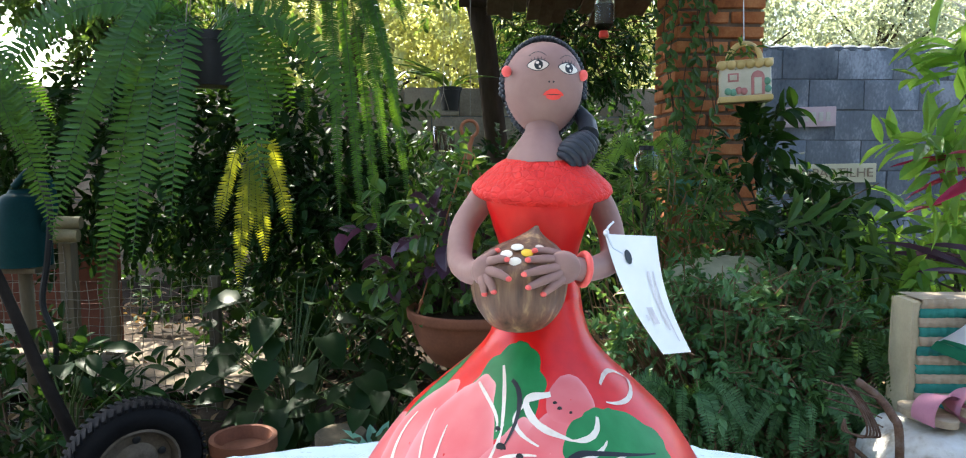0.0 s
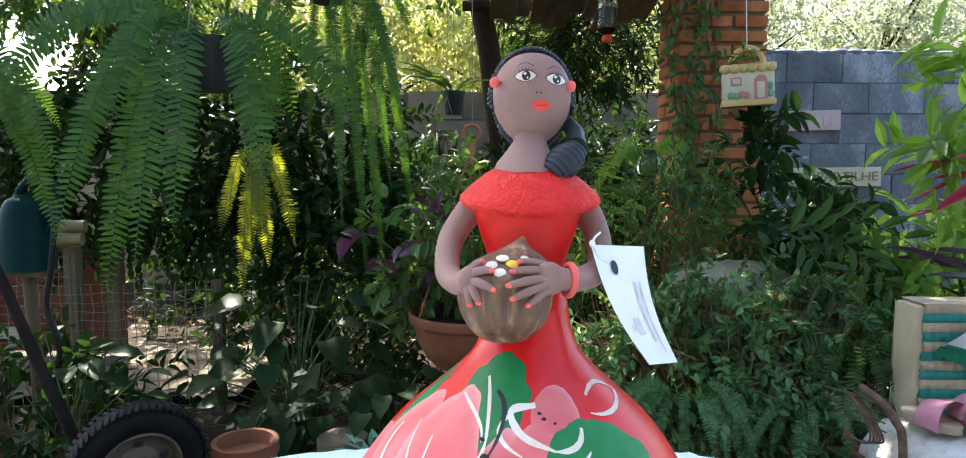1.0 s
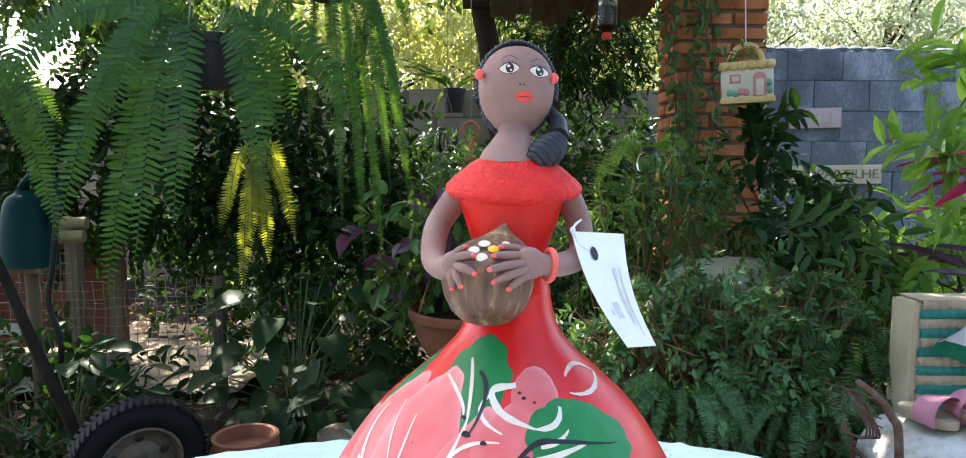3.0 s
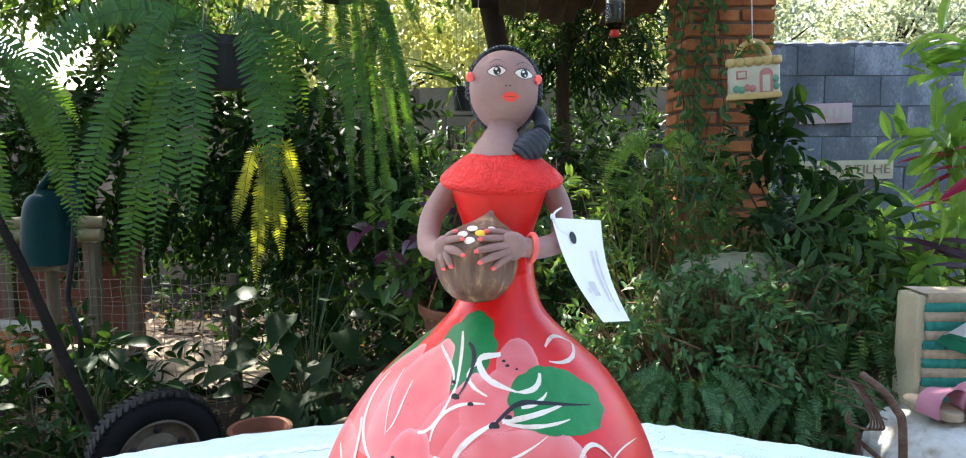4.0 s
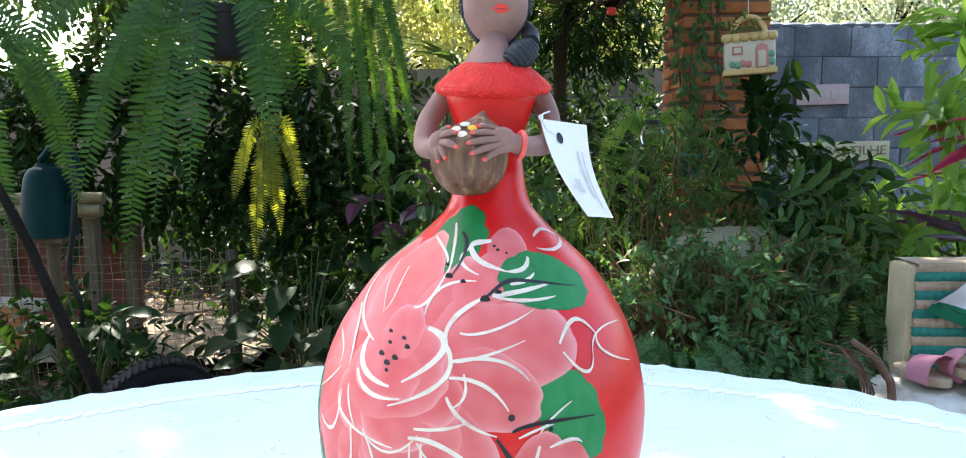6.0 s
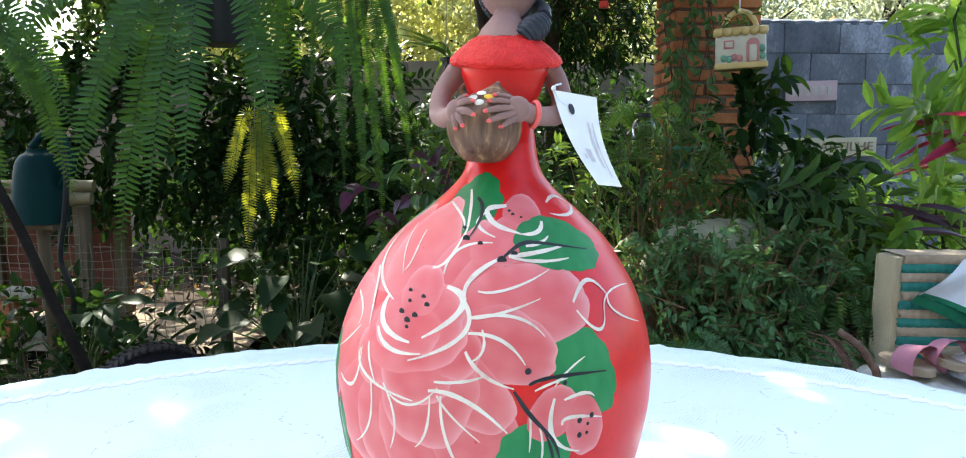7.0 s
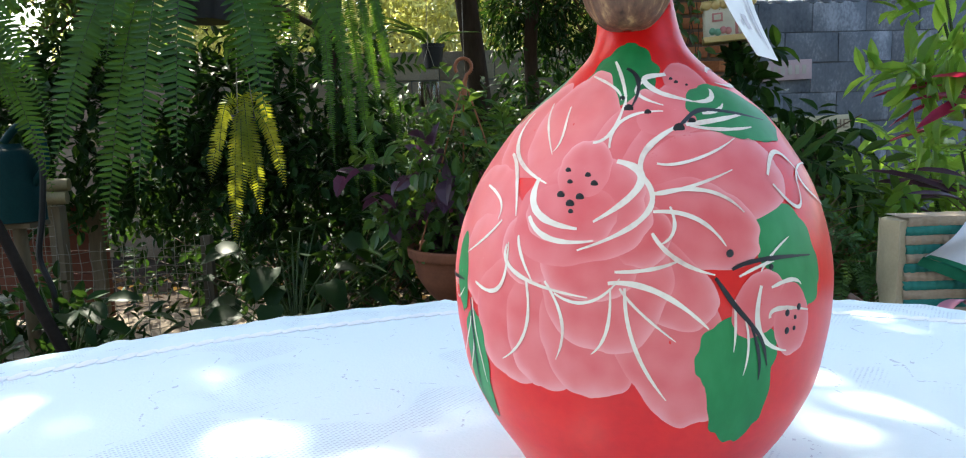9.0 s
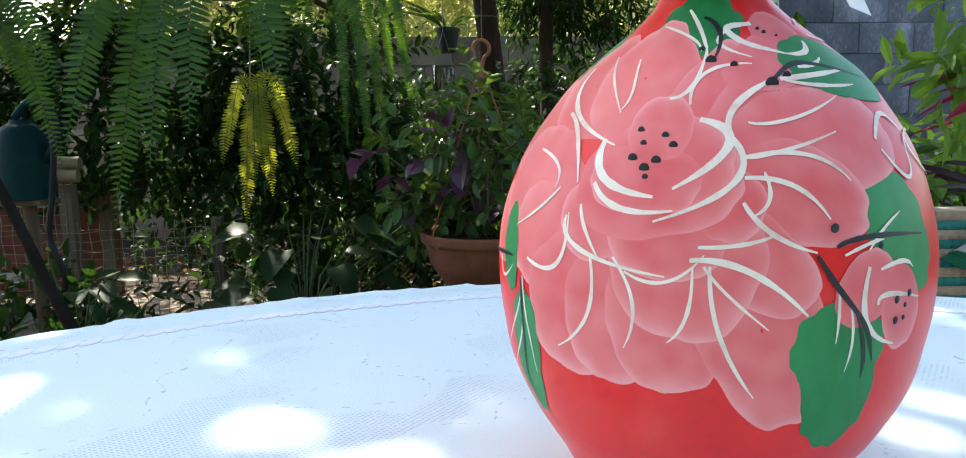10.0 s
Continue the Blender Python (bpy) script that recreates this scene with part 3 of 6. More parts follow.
def build_table():
    t = thing("round_table", (TABLE_C[0], TABLE_C[1], 0), "white round garden table under a lace cloth", "table")
    b = Build()
    b.revolve([(0.001, TABLE_Z - 0.03), (TABLE_R - 0.02, TABLE_Z - 0.03), (TABLE_R, TABLE_Z - 0.022), (TABLE_R, TABLE_Z - 0.006), (TABLE_R - 0.01, TABLE_Z), (0.001, TABLE_Z)], (TABLE_C[0], TABLE_C[1], 0), 72)
    part("tabletop", b, PALE_BOARD, t)
    for a in (45, 135, 225, 315):
        l = Build()
        c, s = math.cos(radians(a)), math.sin(radians(a))
        l.tube([(TABLE_C[0] + c * 0.5, TABLE_C[1] + s * 0.5, 0.0), (TABLE_C[0] + c * 0.44, TABLE_C[1] + s * 0.44, TABLE_Z - 0.03)], [0.022, 0.028], 12)
        part("leg", l, PALE_BOARD, t)
    # cloth: flat on the top, scalloped hem hanging a little over the rim
    cloth = thing("tablecloth", (TABLE_C[0], TABLE_C[1], TABLE_Z), "white lace tablecloth with crochet trim on a round table", "tablecloth")
    rows = []
    for r in np.concatenate([np.linspace(0.001, TABLE_R - 0.06, 36), np.linspace(TABLE_R - 0.054, TABLE_R - 0.018, 10), np.linspace(TABLE_R - 0.012, TABLE_R + 0.008, 4), [TABLE_R + 0.014] * 8]):
        rows.append(float(r))
    pts = []
    hang = 0
    for i, r in enumerate(rows):
        if i > 49:
            hang += 1
        row = []
        for a in np.linspace(0, 2 * math.pi, 480, endpoint=False):
            wave = math.sin(a * 62 + 3 * noise.noise((math.cos(a) * 3, math.sin(a) * 3, 4))) * 0.3 + noise.noise((math.cos(a) * 14, math.sin(a) * 14, 0)) * 0.6
            q = r + hang * 0.0022 * wave
            x, y = q * math.cos(a), q * math.sin(a)
            z = TABLE_Z + 0.009 + 0.0013 * noise.noise((x * 14, y * 14, 0)) + 0.0016 * noise.noise((x * 4, y * 4, 5))
            edge = max(0.0, r - (TABLE_R - 0.02))
            z += 0.0036 * max(0.0, noise.noise((x * 60, y * 60, 2))) * (r > TABLE_R - 0.045)
            z -= edge * 0.10 + hang * 0.017 - (0.0010 + 0.0016 * wave if 44 <= i <= 51 else 0)
            row.append((TABLE_C[0] + x, TABLE_C[1] + y, z))
        pts.append(row)
    b = Build()
    b.grid(pts, closed_v=True)
    part("cloth", b, LACE, cloth)
    # crochet braid set in a ring inside the rim
    braid = Build()
    n, rr = 270, TABLE_R - 0.047
    for k in range(n):
        a = 2 * math.pi * k / n
        rad = rr + 0.003 * math.sin(a * 9)
        x, y = rad * math.cos(a), rad * math.sin(a)
        z = TABLE_Z + 0.0093 + 0.0013 * noise.noise((x * 14, y * 14, 0)) + 0.0016 * noise.noise((x * 4, y * 4, 5))
        braid.ball((TABLE_C[0] + x, TABLE_C[1] + y, z), (0.0098, 0.0052, 0.0016), 0, 6, 12, Matrix.Rotation(a + math.pi / 2 + 0.55, 3, "Z"))
    part("crochet_trim", braid, CROCHET, cloth, "thick white crochet braid")


build_table()


# ---- hen run: wire mesh on posts, boards, bamboo ----
def hen_run():
    f = thing("wire_fence", (-1.55, 2.3, 0), "rusty square wire mesh fence on weathered wooden posts", "fence")
    for x, y, r, top in ((-1.535, 2.3, 0.024, 0.69), (-1.05, 2.42, 0.02, 0.55), (-2.3, 2.16, 0.024, 0.69)):
        b = Build()
        b.box((x - r, y - r, -0.03), (x + r, y + r, top), 0, 0.006)
        part("post", b, OLD_WOOD, f)
    for (xa, ya), (xb, yb), top in (((-2.3, 2.16), (-1.535, 2.3), 0.68), ((-1.535, 2.3), (-1.05, 2.42), 0.55)):
        b = Build()
        n = int(math.hypot(xb - xa, yb - ya) / 0.034)
        for k in range(n + 1):
            u = k / n
            x, y = xa + (xb - xa) * u, ya + (yb - ya) * u - 0.026
            b.tube([(x + 0.004 * math.sin(z * 40 + k), y, z) for z in np.linspace(0.02, top, 12)], 0.0014, 4)
        for z in np.arange(0.04, top, 0.034):
            b.tube([(xa + (xb - xa) * u, ya + (yb - ya) * u - 0.0285, z + 0.004 * math.sin(u * 20 + z * 30)) for u in np.linspace(0, 1, 14)], 0.0014, 4)
        part("wire_mesh", b, WIRE, f)
    rail = thing("bamboo_rail", (-1.7, 2.2, 0.7), "two pale bamboo poles lying across the fence posts", "bamboo poles")
    for z, y in ((0.722, 2.22), (0.766, 2.24)):
        b = Build()
        xs = np.linspace(-2.6, -1.46, 33)
        b.tube([(x, y + (x + 1.6) * 0.16, z + 0.006 * (x + 1.6)) for x in xs], [0.0235 if k % 6 else 0.027 for k in range(33)], 12)
        part("pole", b, BAMBOO, rail)
    shed = thing("hen_house", (-2.4, 3.1, 0), "low hen house of dark red boards with pale top plank", "hen house")
    for k in range(5):
        b = Build()
        b.box((-3.6, 3.0, 0.1 + k * 0.107), (-1.72, 3.03, 0.1 + k * 0.107 + 0.102), 0, 0.004)
        part("board", b, RED_BOARD, shed)
    for x in (-1.75, -2.35, -3.0):
        b = Build()
        b.box((x - 0.03, 2.965, 0.0), (x + 0.03, 2.998, 0.66), 0, 0.005)
        part("upright", b, OLD_WOOD, shed)
    b = Build()
    b.box((-3.6, 2.93, 0.636), (-1.6, 3.05, 0.672), 0, 0.006)
    part("top_plank", b, PALE_BOARD, shed, "pale dusty top plank")
    b = Build()
    b.box((-3.6, 2.6, 0.20), (-1.95, 2.68, 0.235), 0, 0.005, Matrix.Rotation(0.03, 3, "Y"))
    ob = part("plank", b, PALE_BOARD)
    tagged(ob, "pale plank lying on the hen run's floor", "plank")
    for x in (-3.4, -2.1):
        b = Build()
        b.box((x - 0.05, 2.6, 0.04), (x + 0.05, 2.68, 0.17 + (x + 2.1) * 0.03 + 0.11), 0, 0.01)
        tagged(part("support_brick", b, BRICK), "old brick propping a plank", "brick")


hen_run()


# ---- old roof over the back of the garden ----
def old_roof():
    r = thing("roof_edge", (0.45, 3.3, 1.7), "edge of an old brown weathered board roof", "roof")
    rng = random.Random(4)
    for y, z in ((2.98, 1.895), (3.55, 1.815)):
        b = Build()
        b.tube([(-0.15, y, z), (0.5, y, z + 0.01), (0.815, y, z)], 0.028, 10)
        part("beam", b, BARK, r)
    n = 12
    for k in range(n):
        x = 0.03 + 0.76 * k / (n - 1)
        drop = 0.02 * math.sin(k * 1.3) + rng.uniform(-0.015, 0.015)
        b = Build()
        b.box((-0.034, 0.0, -0.008), (0.034, 0.80 + rng.uniform(-0.12, 0.10), 0.008), 0, 0.004, Matrix.Rotation(-0.155, 3, "X") @ Matrix.Rotation(rng.uniform(-0.25, 0.25), 3, "Y"), (x, 2.88 + rng.uniform(-0.03, 0.03), 1.872 + drop))
        part("roof_board", b, THATCH, r)
    return r


old_roof()

# ---- ferns ----
def frond(rng, root, tip, rise, leaflet, mat_slot=0, ease=1.0):
    """One arching frond: a thin rachis that leaves the crown upward and hangs to its tip, with two rows of leaflets."""
    root, tip = Vector(root), Vector(tip)
    out = Vector((tip.x - root.x, tip.y - root.y, 0))
    mid = root + out * 0.55 + Vector((0, 0, rise))
    raw = [root * (1 - q) ** 2 + mid * 2 * q * (1 - q) + tip * q * q for q in np.linspace(0, 1, 60)]
    run = np.concatenate([[0], np.cumsum([(raw[i + 1] - raw[i]).length for i in range(59)])])
    n = max(18, int(run[-1] / (leaflet * 0.325)))
    path = [Vector([np.interp(w, run, [p[k] for p in raw]) for k in range(3)]) for w in np.linspace(0, run[-1], n)]
    b = Build()
    b.tube(path[::3] + [path[-1]], list(np.linspace(0.0017, 0.0005, len(path[::3]) + 1)), 4, 1)
    places, aims, ups, sizes = [], [], [], []
    for i in range(3, n):
        u = i / (n - 1)
        d = (path[i] - path[i - 1]).normalized()
        side = d.cross(Vector((0.15, -1, 0.35))).normalized()
        side = (side + Vector(rng.normal(size=3)) * 0.06).normalized()
        face = side.cross(d)
        ln = leaflet * (0.4 + 0.6 * min(1, u * 4)) * (1 - max(0, u - 0.7) / 0.3 * 0.8)
        for s in (-1, 1):
            places.append(path[i] + d * (0.003 * s))
            aims.append(side * s + d * 0.30 + face * rng.normal() * 0.09)
            ups.append(face + side * s * 0.25 + Vector(rng.normal(size=3)) * 0.08)
            sizes.append(ln * rng.uniform(0.88, 1.1))
    scatter(b, LEAFLET, [tuple(p) for p in places], [tuple(p) for p in aims], [tuple(p) for p in ups], sizes, 0)
    return b


def hanging_fern(crown, pot_r, count, reach, drop, leaflet, label, seed, leaf=FERN, main=(), wires=2.3, group="hanging ferns"):
    rng = np.random.default_rng(seed)
    c = Vector(crown)
    t = thing("hanging_fern", (c.x, c.y, c.z - 0.2), label, "fern", group)
    b = Build()
    h = pot_r * 1.45
    b.revolve([(0.001, c.z - h - 0.01), (pot_r * 0.7, c.z - h - 0.01), (pot_r * 0.75, c.z - h), (pot_r * 0.98, c.z - 0.03), (pot_r * 1.06, c.z - 0.03), (pot_r * 1.06, c.z - 0.012), (pot_r * 0.94, c.z - 0.012), (pot_r * 0.9, c.z - 0.035), (0.001, c.z - 0.03)], (c.x, c.y, 0), 24)
    part("pot", b, BLACK_PLASTIC, t, "black plastic pot")
    for a in (20, 140, 260):
        w = Build()
        x, y = c.x + pot_r * math.cos(radians(a)), c.y + pot_r * math.sin(radians(a))
        w.tube([(x, y, c.z - 0.015), (c.x, c.y, c.z + 0.34), (c.x, c.y, wires)], 0.0013, 4)
        part("wire", w, WIRE, t)
    for k, (dx, dy, dz, rise) in enumerate(main):
        part("frond", frond(rng, c + Vector((dx * 0.06, dy * 0.06, 0)), c + Vector((dx, dy, dz)), rise, leaflet), [leaf, GREEN_STEM], t, smooth=False)
    for k in range(count):
        a = radians(-28 + 236 * (k + rng.uniform(-0.4, 0.4)) / max(1, count - 1))
        rr = reach * rng.uniform(0.55, 1.15)
        root = c + Vector((math.cos(a) * pot_r * 0.4, math.sin(a) * pot_r * 0.4, -0.01))
        tip = c + Vector((math.cos(a) * rr, math.sin(a) * rr, -drop * rng.uniform(0.25, 1.15)))
        old = rng.random() < 0.01
        part("frond", frond(rng, root, tip, rng.uniform(0.08, 0.2), leaflet * rng.uniform(0.75, 1.1)), [FERN_OLD_SUNLIT if old else leaf, GREEN_STEM], t, smooth=False)
    return t


# nearest basket; its long front fronds first
hanging_fern((-0.60, 1.25, 1.275), 0.075, 5, 0.30, 0.28, 0.039, "large lush green fern in a black hanging pot", 11, FERN,
             [(-0.09, -0.17, -0.457, 0.12), (0.0, -0.20, -0.388, 0.10), (0.158, -0.15, -0.33, 0.11), (0.13, 0.05, -0.22, 0.12), (-0.46, -0.05, -0.196, 0.16), (-0.285, -0.10, -0.43, 0.14),
              (-0.29, 0.0, -0.29, 0.14), (0.29, 0.10, -0.20, 0.13), (-0.45, 0.05, -0.01, 0.12), (-0.23, -0.03, -0.583, 0.14)])
hanging_fern((-1.36, 1.45, 1.26), 0.07, 3, 0.26, 0.36, 0.035, "green fern with drooping fronds in a black hanging pot", 12, FERN,
             [(0.20, -0.12, -0.56, 0.10), (0.36, -0.08, -0.30, 0.14), (0.10, -0.14, -0.46, 0.1), (0.30, 0.0, -0.46, 0.12)])
hanging_fern((-0.50, 1.95, 1.60), 0.07, 14, 0.26, 0.62, 0.019, "fine-leaved fern with long thin hanging fronds", 13, FERN,
             [(0.12, -0.1, -0.90, 0.08), (0.17, -0.06, -0.98, 0.1), (0.06, -0.14, -0.78, 0.1), (0.2, -0.1, -0.68, 0.1), (0.26, -0.02, -0.80, 0.12), (0.24, -0.1, -0.54, 0.1)])
hanging_fern((-0.76, 2.02, 1.00), 0.035, 3, 0.12, 0.30, 0.026, "hanging fern with a patch of sunlight put into its yellow leaves", 14, FERN_OLD_SUNLIT,
             [(-0.02, -0.1, -0.42, 0.05), (0.06, -0.08, -0.32, 0.05), (0.13, -0.04, -0.24, 0.05), (-0.09, -0.08, -0.22, 0.05), (0.02, -0.12, -0.27, 0.05)])
hanging_fern((-1.75, 2.05, 1.30), 0.07, 7, 0.28, 0.42, 0.036, "green fern in a black hanging pot over the fence", 15, FERN)


# ---- trees ----
def tree(name, foot, path, radii, crowns, leaf, label, seed, limbs=()):
    rng = np.random.default_rng(seed)
    t = thing(name, foot, label, "tree")
    b = Build()
    pts = [tuple(np.array(p) + rng.normal(size=3) * 0.012) for p in path]
    b.tube(pts, radii, 12)
    part("trunk", b, BARK, t)
    for lp, lr in limbs:
        w = Build()
        w.tube(lp, lr, 7)
        part("limb", w, BARK, t)
    crown, twigs = Build(), Build()
    for centre, rad, n, per, shape, size, reach in crowns:
        foliage(rng, crown, twigs, centre, rad, n, per, shape, size, reach, 0.25, 0, 0.15, 0.004)
    part("crown", crown, leaf, t, smooth=False)
    part("branchwork", twigs, TWIG, t)
    return t


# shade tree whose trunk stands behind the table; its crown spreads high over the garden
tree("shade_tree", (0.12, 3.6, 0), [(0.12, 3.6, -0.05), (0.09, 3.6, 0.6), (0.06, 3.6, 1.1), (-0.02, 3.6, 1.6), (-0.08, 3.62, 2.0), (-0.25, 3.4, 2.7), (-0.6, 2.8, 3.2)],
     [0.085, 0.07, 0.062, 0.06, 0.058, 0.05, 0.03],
     # Out-of-view crown blobs, added to dapple the table and shade the garden.
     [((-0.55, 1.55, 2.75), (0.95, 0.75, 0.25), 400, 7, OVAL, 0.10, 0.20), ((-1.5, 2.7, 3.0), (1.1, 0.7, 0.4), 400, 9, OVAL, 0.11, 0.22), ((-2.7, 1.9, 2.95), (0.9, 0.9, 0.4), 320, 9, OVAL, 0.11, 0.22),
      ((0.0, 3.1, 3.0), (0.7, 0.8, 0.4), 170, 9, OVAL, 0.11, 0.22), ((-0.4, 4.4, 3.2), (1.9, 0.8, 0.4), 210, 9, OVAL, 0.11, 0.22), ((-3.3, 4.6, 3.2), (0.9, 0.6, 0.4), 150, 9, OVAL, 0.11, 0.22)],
     SHADE_DARK_LEAF, "tall dark-barked tree with a leaning trunk", 21,
     [([(-0.08, 3.62, 2.0), (0.3, 3.3, 2.6), (0.6, 3.0, 3.0)], [0.04, 0.03, 0.015]), ([(-0.25, 3.4, 2.7), (-0.5, 2.4, 2.75), (-0.6, 1.6, 2.75)], [0.04, 0.03, 0.015]),
      ([(-0.25, 3.4, 2.7), (-1.0, 3.1, 3.0), (-1.6, 3.0, 3.0)], [0.04, 0.03, 0.015]), ([(-0.4, 3.2, 2.9), (-0.5, 4.0, 3.1), (-0.4, 4.6, 3.2)], [0.035, 0.025, 0.012])])
tree("slim_tree", (0.42, 4.1, 0), [(0.42, 4.1, -0.05), (0.41, 4.1, 0.8), (0.37, 4.1, 1.4), (0.43, 4.1, 2.0), (0.4, 4.2, 3.0)], [0.055, 0.05, 0.04, 0.04, 0.02],
     # Second crown blob and its limb are unseen, added to darken the right side.
     [((0.56, 4.25, 1.78), (0.5, 0.35, 0.38), 430, 8, LANCE, 0.07, 0.16), ((1.15, 2.1, 3.0), (1.2, 1.3, 0.4), 700, 9, OVAL, 0.11, 0.22)], SHADE_DARK_LEAF, "slim brown tree with hanging leaves", 22, [([(0.43, 4.1, 2.0), (0.75, 3.6, 2.6), (1.1, 2.7, 2.95)], [0.03, 0.022, 0.010])])
tree("small_tree", (-0.78, 3.9, 0), [(-0.78, 3.9, -0.05), (-0.76, 3.9, 0.8), (-0.8, 3.9, 1.5), (-0.75, 3.9, 1.75)], [0.05, 0.045, 0.045, 0.04],
     [((-0.9, 3.9, 2.1), (0.9, 0.5, 0.42), 100, 8, OVAL, 0.06, 0.15), ((-1.30, 3.0, 1.95), (0.55, 0.6, 0.34), 80, 9, OVAL, 0.045, 0.15), ((-1.3, 2.5, 1.72), (0.35, 0.3, 0.2), 120, 9, OVAL, 0.04, 0.14), ((-1.70, 3.0, 1.48), (0.22, 0.2, 0.2), 120, 9, OVAL, 0.045, 0.14), ((-1.85, 3.0, 1.74), (0.5, 0.3, 0.14), 300, 9, OVAL, 0.045, 0.14)],
     MID_LEAF, "cut-back small tree with leafy side shoots", 23, [([(-0.8, 3.9, 1.5), (-1.3, 3.4, 1.75), (-1.9, 3.0, 1.9)], [0.02, 0.015, 0.008])])


def far_trees():
    specs = [(-3.6, 9.0, 2.6, SUN_TINTED_LEAF), (-1.6, 8.2, 2.4, SUN_TINTED_LEAF), (0.2, 8.8, 2.6, SUN_TINTED_LEAF), (1.8, 9.6, 2.6, SUN_TINTED_LEAF), (3.8, 11.0, 2.8, HAZE_LEAF), (6.2, 11.0, 2.8, HAZE_LEAF), (8.6, 12.0, 3.2, HAZE_LEAF), (-9.5, 10.0, 2.6, MID_LEAF),
             (-3.6, 13.5, 3.2, SUN_TINTED_LEAF), (-1.0, 13.0, 3.2, SUN_TINTED_LEAF), (2.2, 13.5, 3.2, HAZE_LEAF), (5.2, 14.5, 3.4, HAZE_LEAF), (8.5, 15.5, 3.6, HAZE_LEAF), (11.0, 15.0, 3.6, HAZE_LEAF)]
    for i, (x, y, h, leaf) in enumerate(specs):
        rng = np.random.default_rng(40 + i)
        t = thing("garden_tree", (x, y, 0), "leafy tree behind the wall with sunlight put into its yellow-green leaves" if leaf is SUN_TINTED_LEAF else "pale green leafy tree behind the wall", "tree", "trees behind the wall")
        b = Build()
        b.tube([(x, y, -0.05), (x + 0.1, y, 1.2), (x - 0.1, y, 2.4), (x, y, 3.4)], [0.13, 0.11, 0.08, 0.03], 10)
        for k in range(7):
            a = rng.uniform(0, 6.28)
            b.tube([(x, y, 1.3 + 0.25 * k), (x + 0.6 * math.cos(a), y + 0.5 * math.sin(a), 1.8 + 0.3 * k), (x + 1.1 * math.cos(a), y + 0.9 * math.sin(a), 2.0 + 0.36 * k)], [0.03, 0.02, 0.006], 5)
        part("trunk", b, BARK, t)
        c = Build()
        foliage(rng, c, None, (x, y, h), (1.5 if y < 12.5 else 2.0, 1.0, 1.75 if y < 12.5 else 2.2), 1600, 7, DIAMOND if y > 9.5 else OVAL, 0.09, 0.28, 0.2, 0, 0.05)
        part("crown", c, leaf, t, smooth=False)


far_trees()


# ---- shrubs ----
def shrub(name, foot, blobs, leaf, stem, label, category, seed, hang=0.2, stem_r=0.0025, shell=0.3, stemmed=0.2):
    """blobs: centre, radii, twigs, leaves a twig, leaf shape, size, twig length."""
    rng = np.random.default_rng(seed)
    t = thing(name, foot, label, category)
    b, s = Build(), Build()
    for centre, rad, n, per, shape, size, reach in blobs:
        foliage(rng, b, s, centre, rad, n, per, shape, size, reach, hang, 0, shell, stem_r, foot, 0, stemmed)
    part("leaves", b, leaf, t, smooth=False)
    if s.n:
        part("branchwork", s, stem, t)
    return t


# fine-leaved mass beside the table, right up to the pale disc
shrub("jasmine_bush", (0.75, 1.85, 0), [((0.60, 1.75, 0.40), (0.40, 0.2, 0.27), 560, 11, OVAL, 0.031, 0.11), ((0.98, 1.85, 0.34), (0.3, 0.25, 0.28), 440, 11, OVAL, 0.031, 0.11), ((0.78, 1.84, 0.58), (0.34, 0.12, 0.11), 170, 11, OVAL, 0.031, 0.11)],
      SMALL_LEAF, BROWN_TWIG, "dense bush of small green leaflets with brown stems", "bush", 51, 0.3, stemmed=0.8)
shrub("climbing_bush", (0.55, 2.3, 0), [((0.55, 2.25, 0.78), (0.42, 0.25, 0.26), 170, 9, LANCE, 0.05, 0.13), ((1.15, 2.2, 0.56), (0.4, 0.25, 0.18), 200, 9, LANCE, 0.06, 0.13)],
      MID_LEAF, BROWN_TWIG, "tangled green bush in front of the brick pillar", "bush", 52)
shrub("citrus_branch", (1.3, 2.05, 0), [((0.97, 2.38, 1.05), (0.12, 0.10, 0.13), 26, 6, OVAL, 0.085, 0.12), ((1.08, 2.1, 0.82), (0.2, 0.15, 0.08), 36, 7, OVAL, 0.07, 0.14)],
      SHADE_DARK_LEAF, TWIG, "glossy dark green citrus branches", "shrub", 53, 0.3, 0.004)
shrub("bright_shrub", (1.75, 1.9, 0), [((1.47, 1.85, 1.20), (0.15, 0.14, 0.15), 17, 7, LANCE, 0.140, 0.12), ((1.30, 1.85, 1.04), (0.08, 0.10, 0.035), 4, 6, LANCE, 0.120, 0.11), ((1.38, 1.88, 0.80), (0.15, 0.12, 0.07), 13, 7, OVAL, 0.080, 0.13)],
      BRIGHT_LEAF, GREEN_STEM, "bright green shrub with long pointed leaves", "shrub", 54, 0.35, 0.004)
# Brighter leaf colour carries the sunlit speckles on this shrub.
shrub("leafy_shrub", (1.5, 2.1, 0), [((1.45, 2.1, 0.58), (0.32, 0.25, 0.20), 100, 8, LANCE, 0.09, 0.15)],
      BRIGHT_LEAF, GREEN_STEM, "green shrub with narrow shiny leaves", "shrub", 55, 0.3, 0.003)
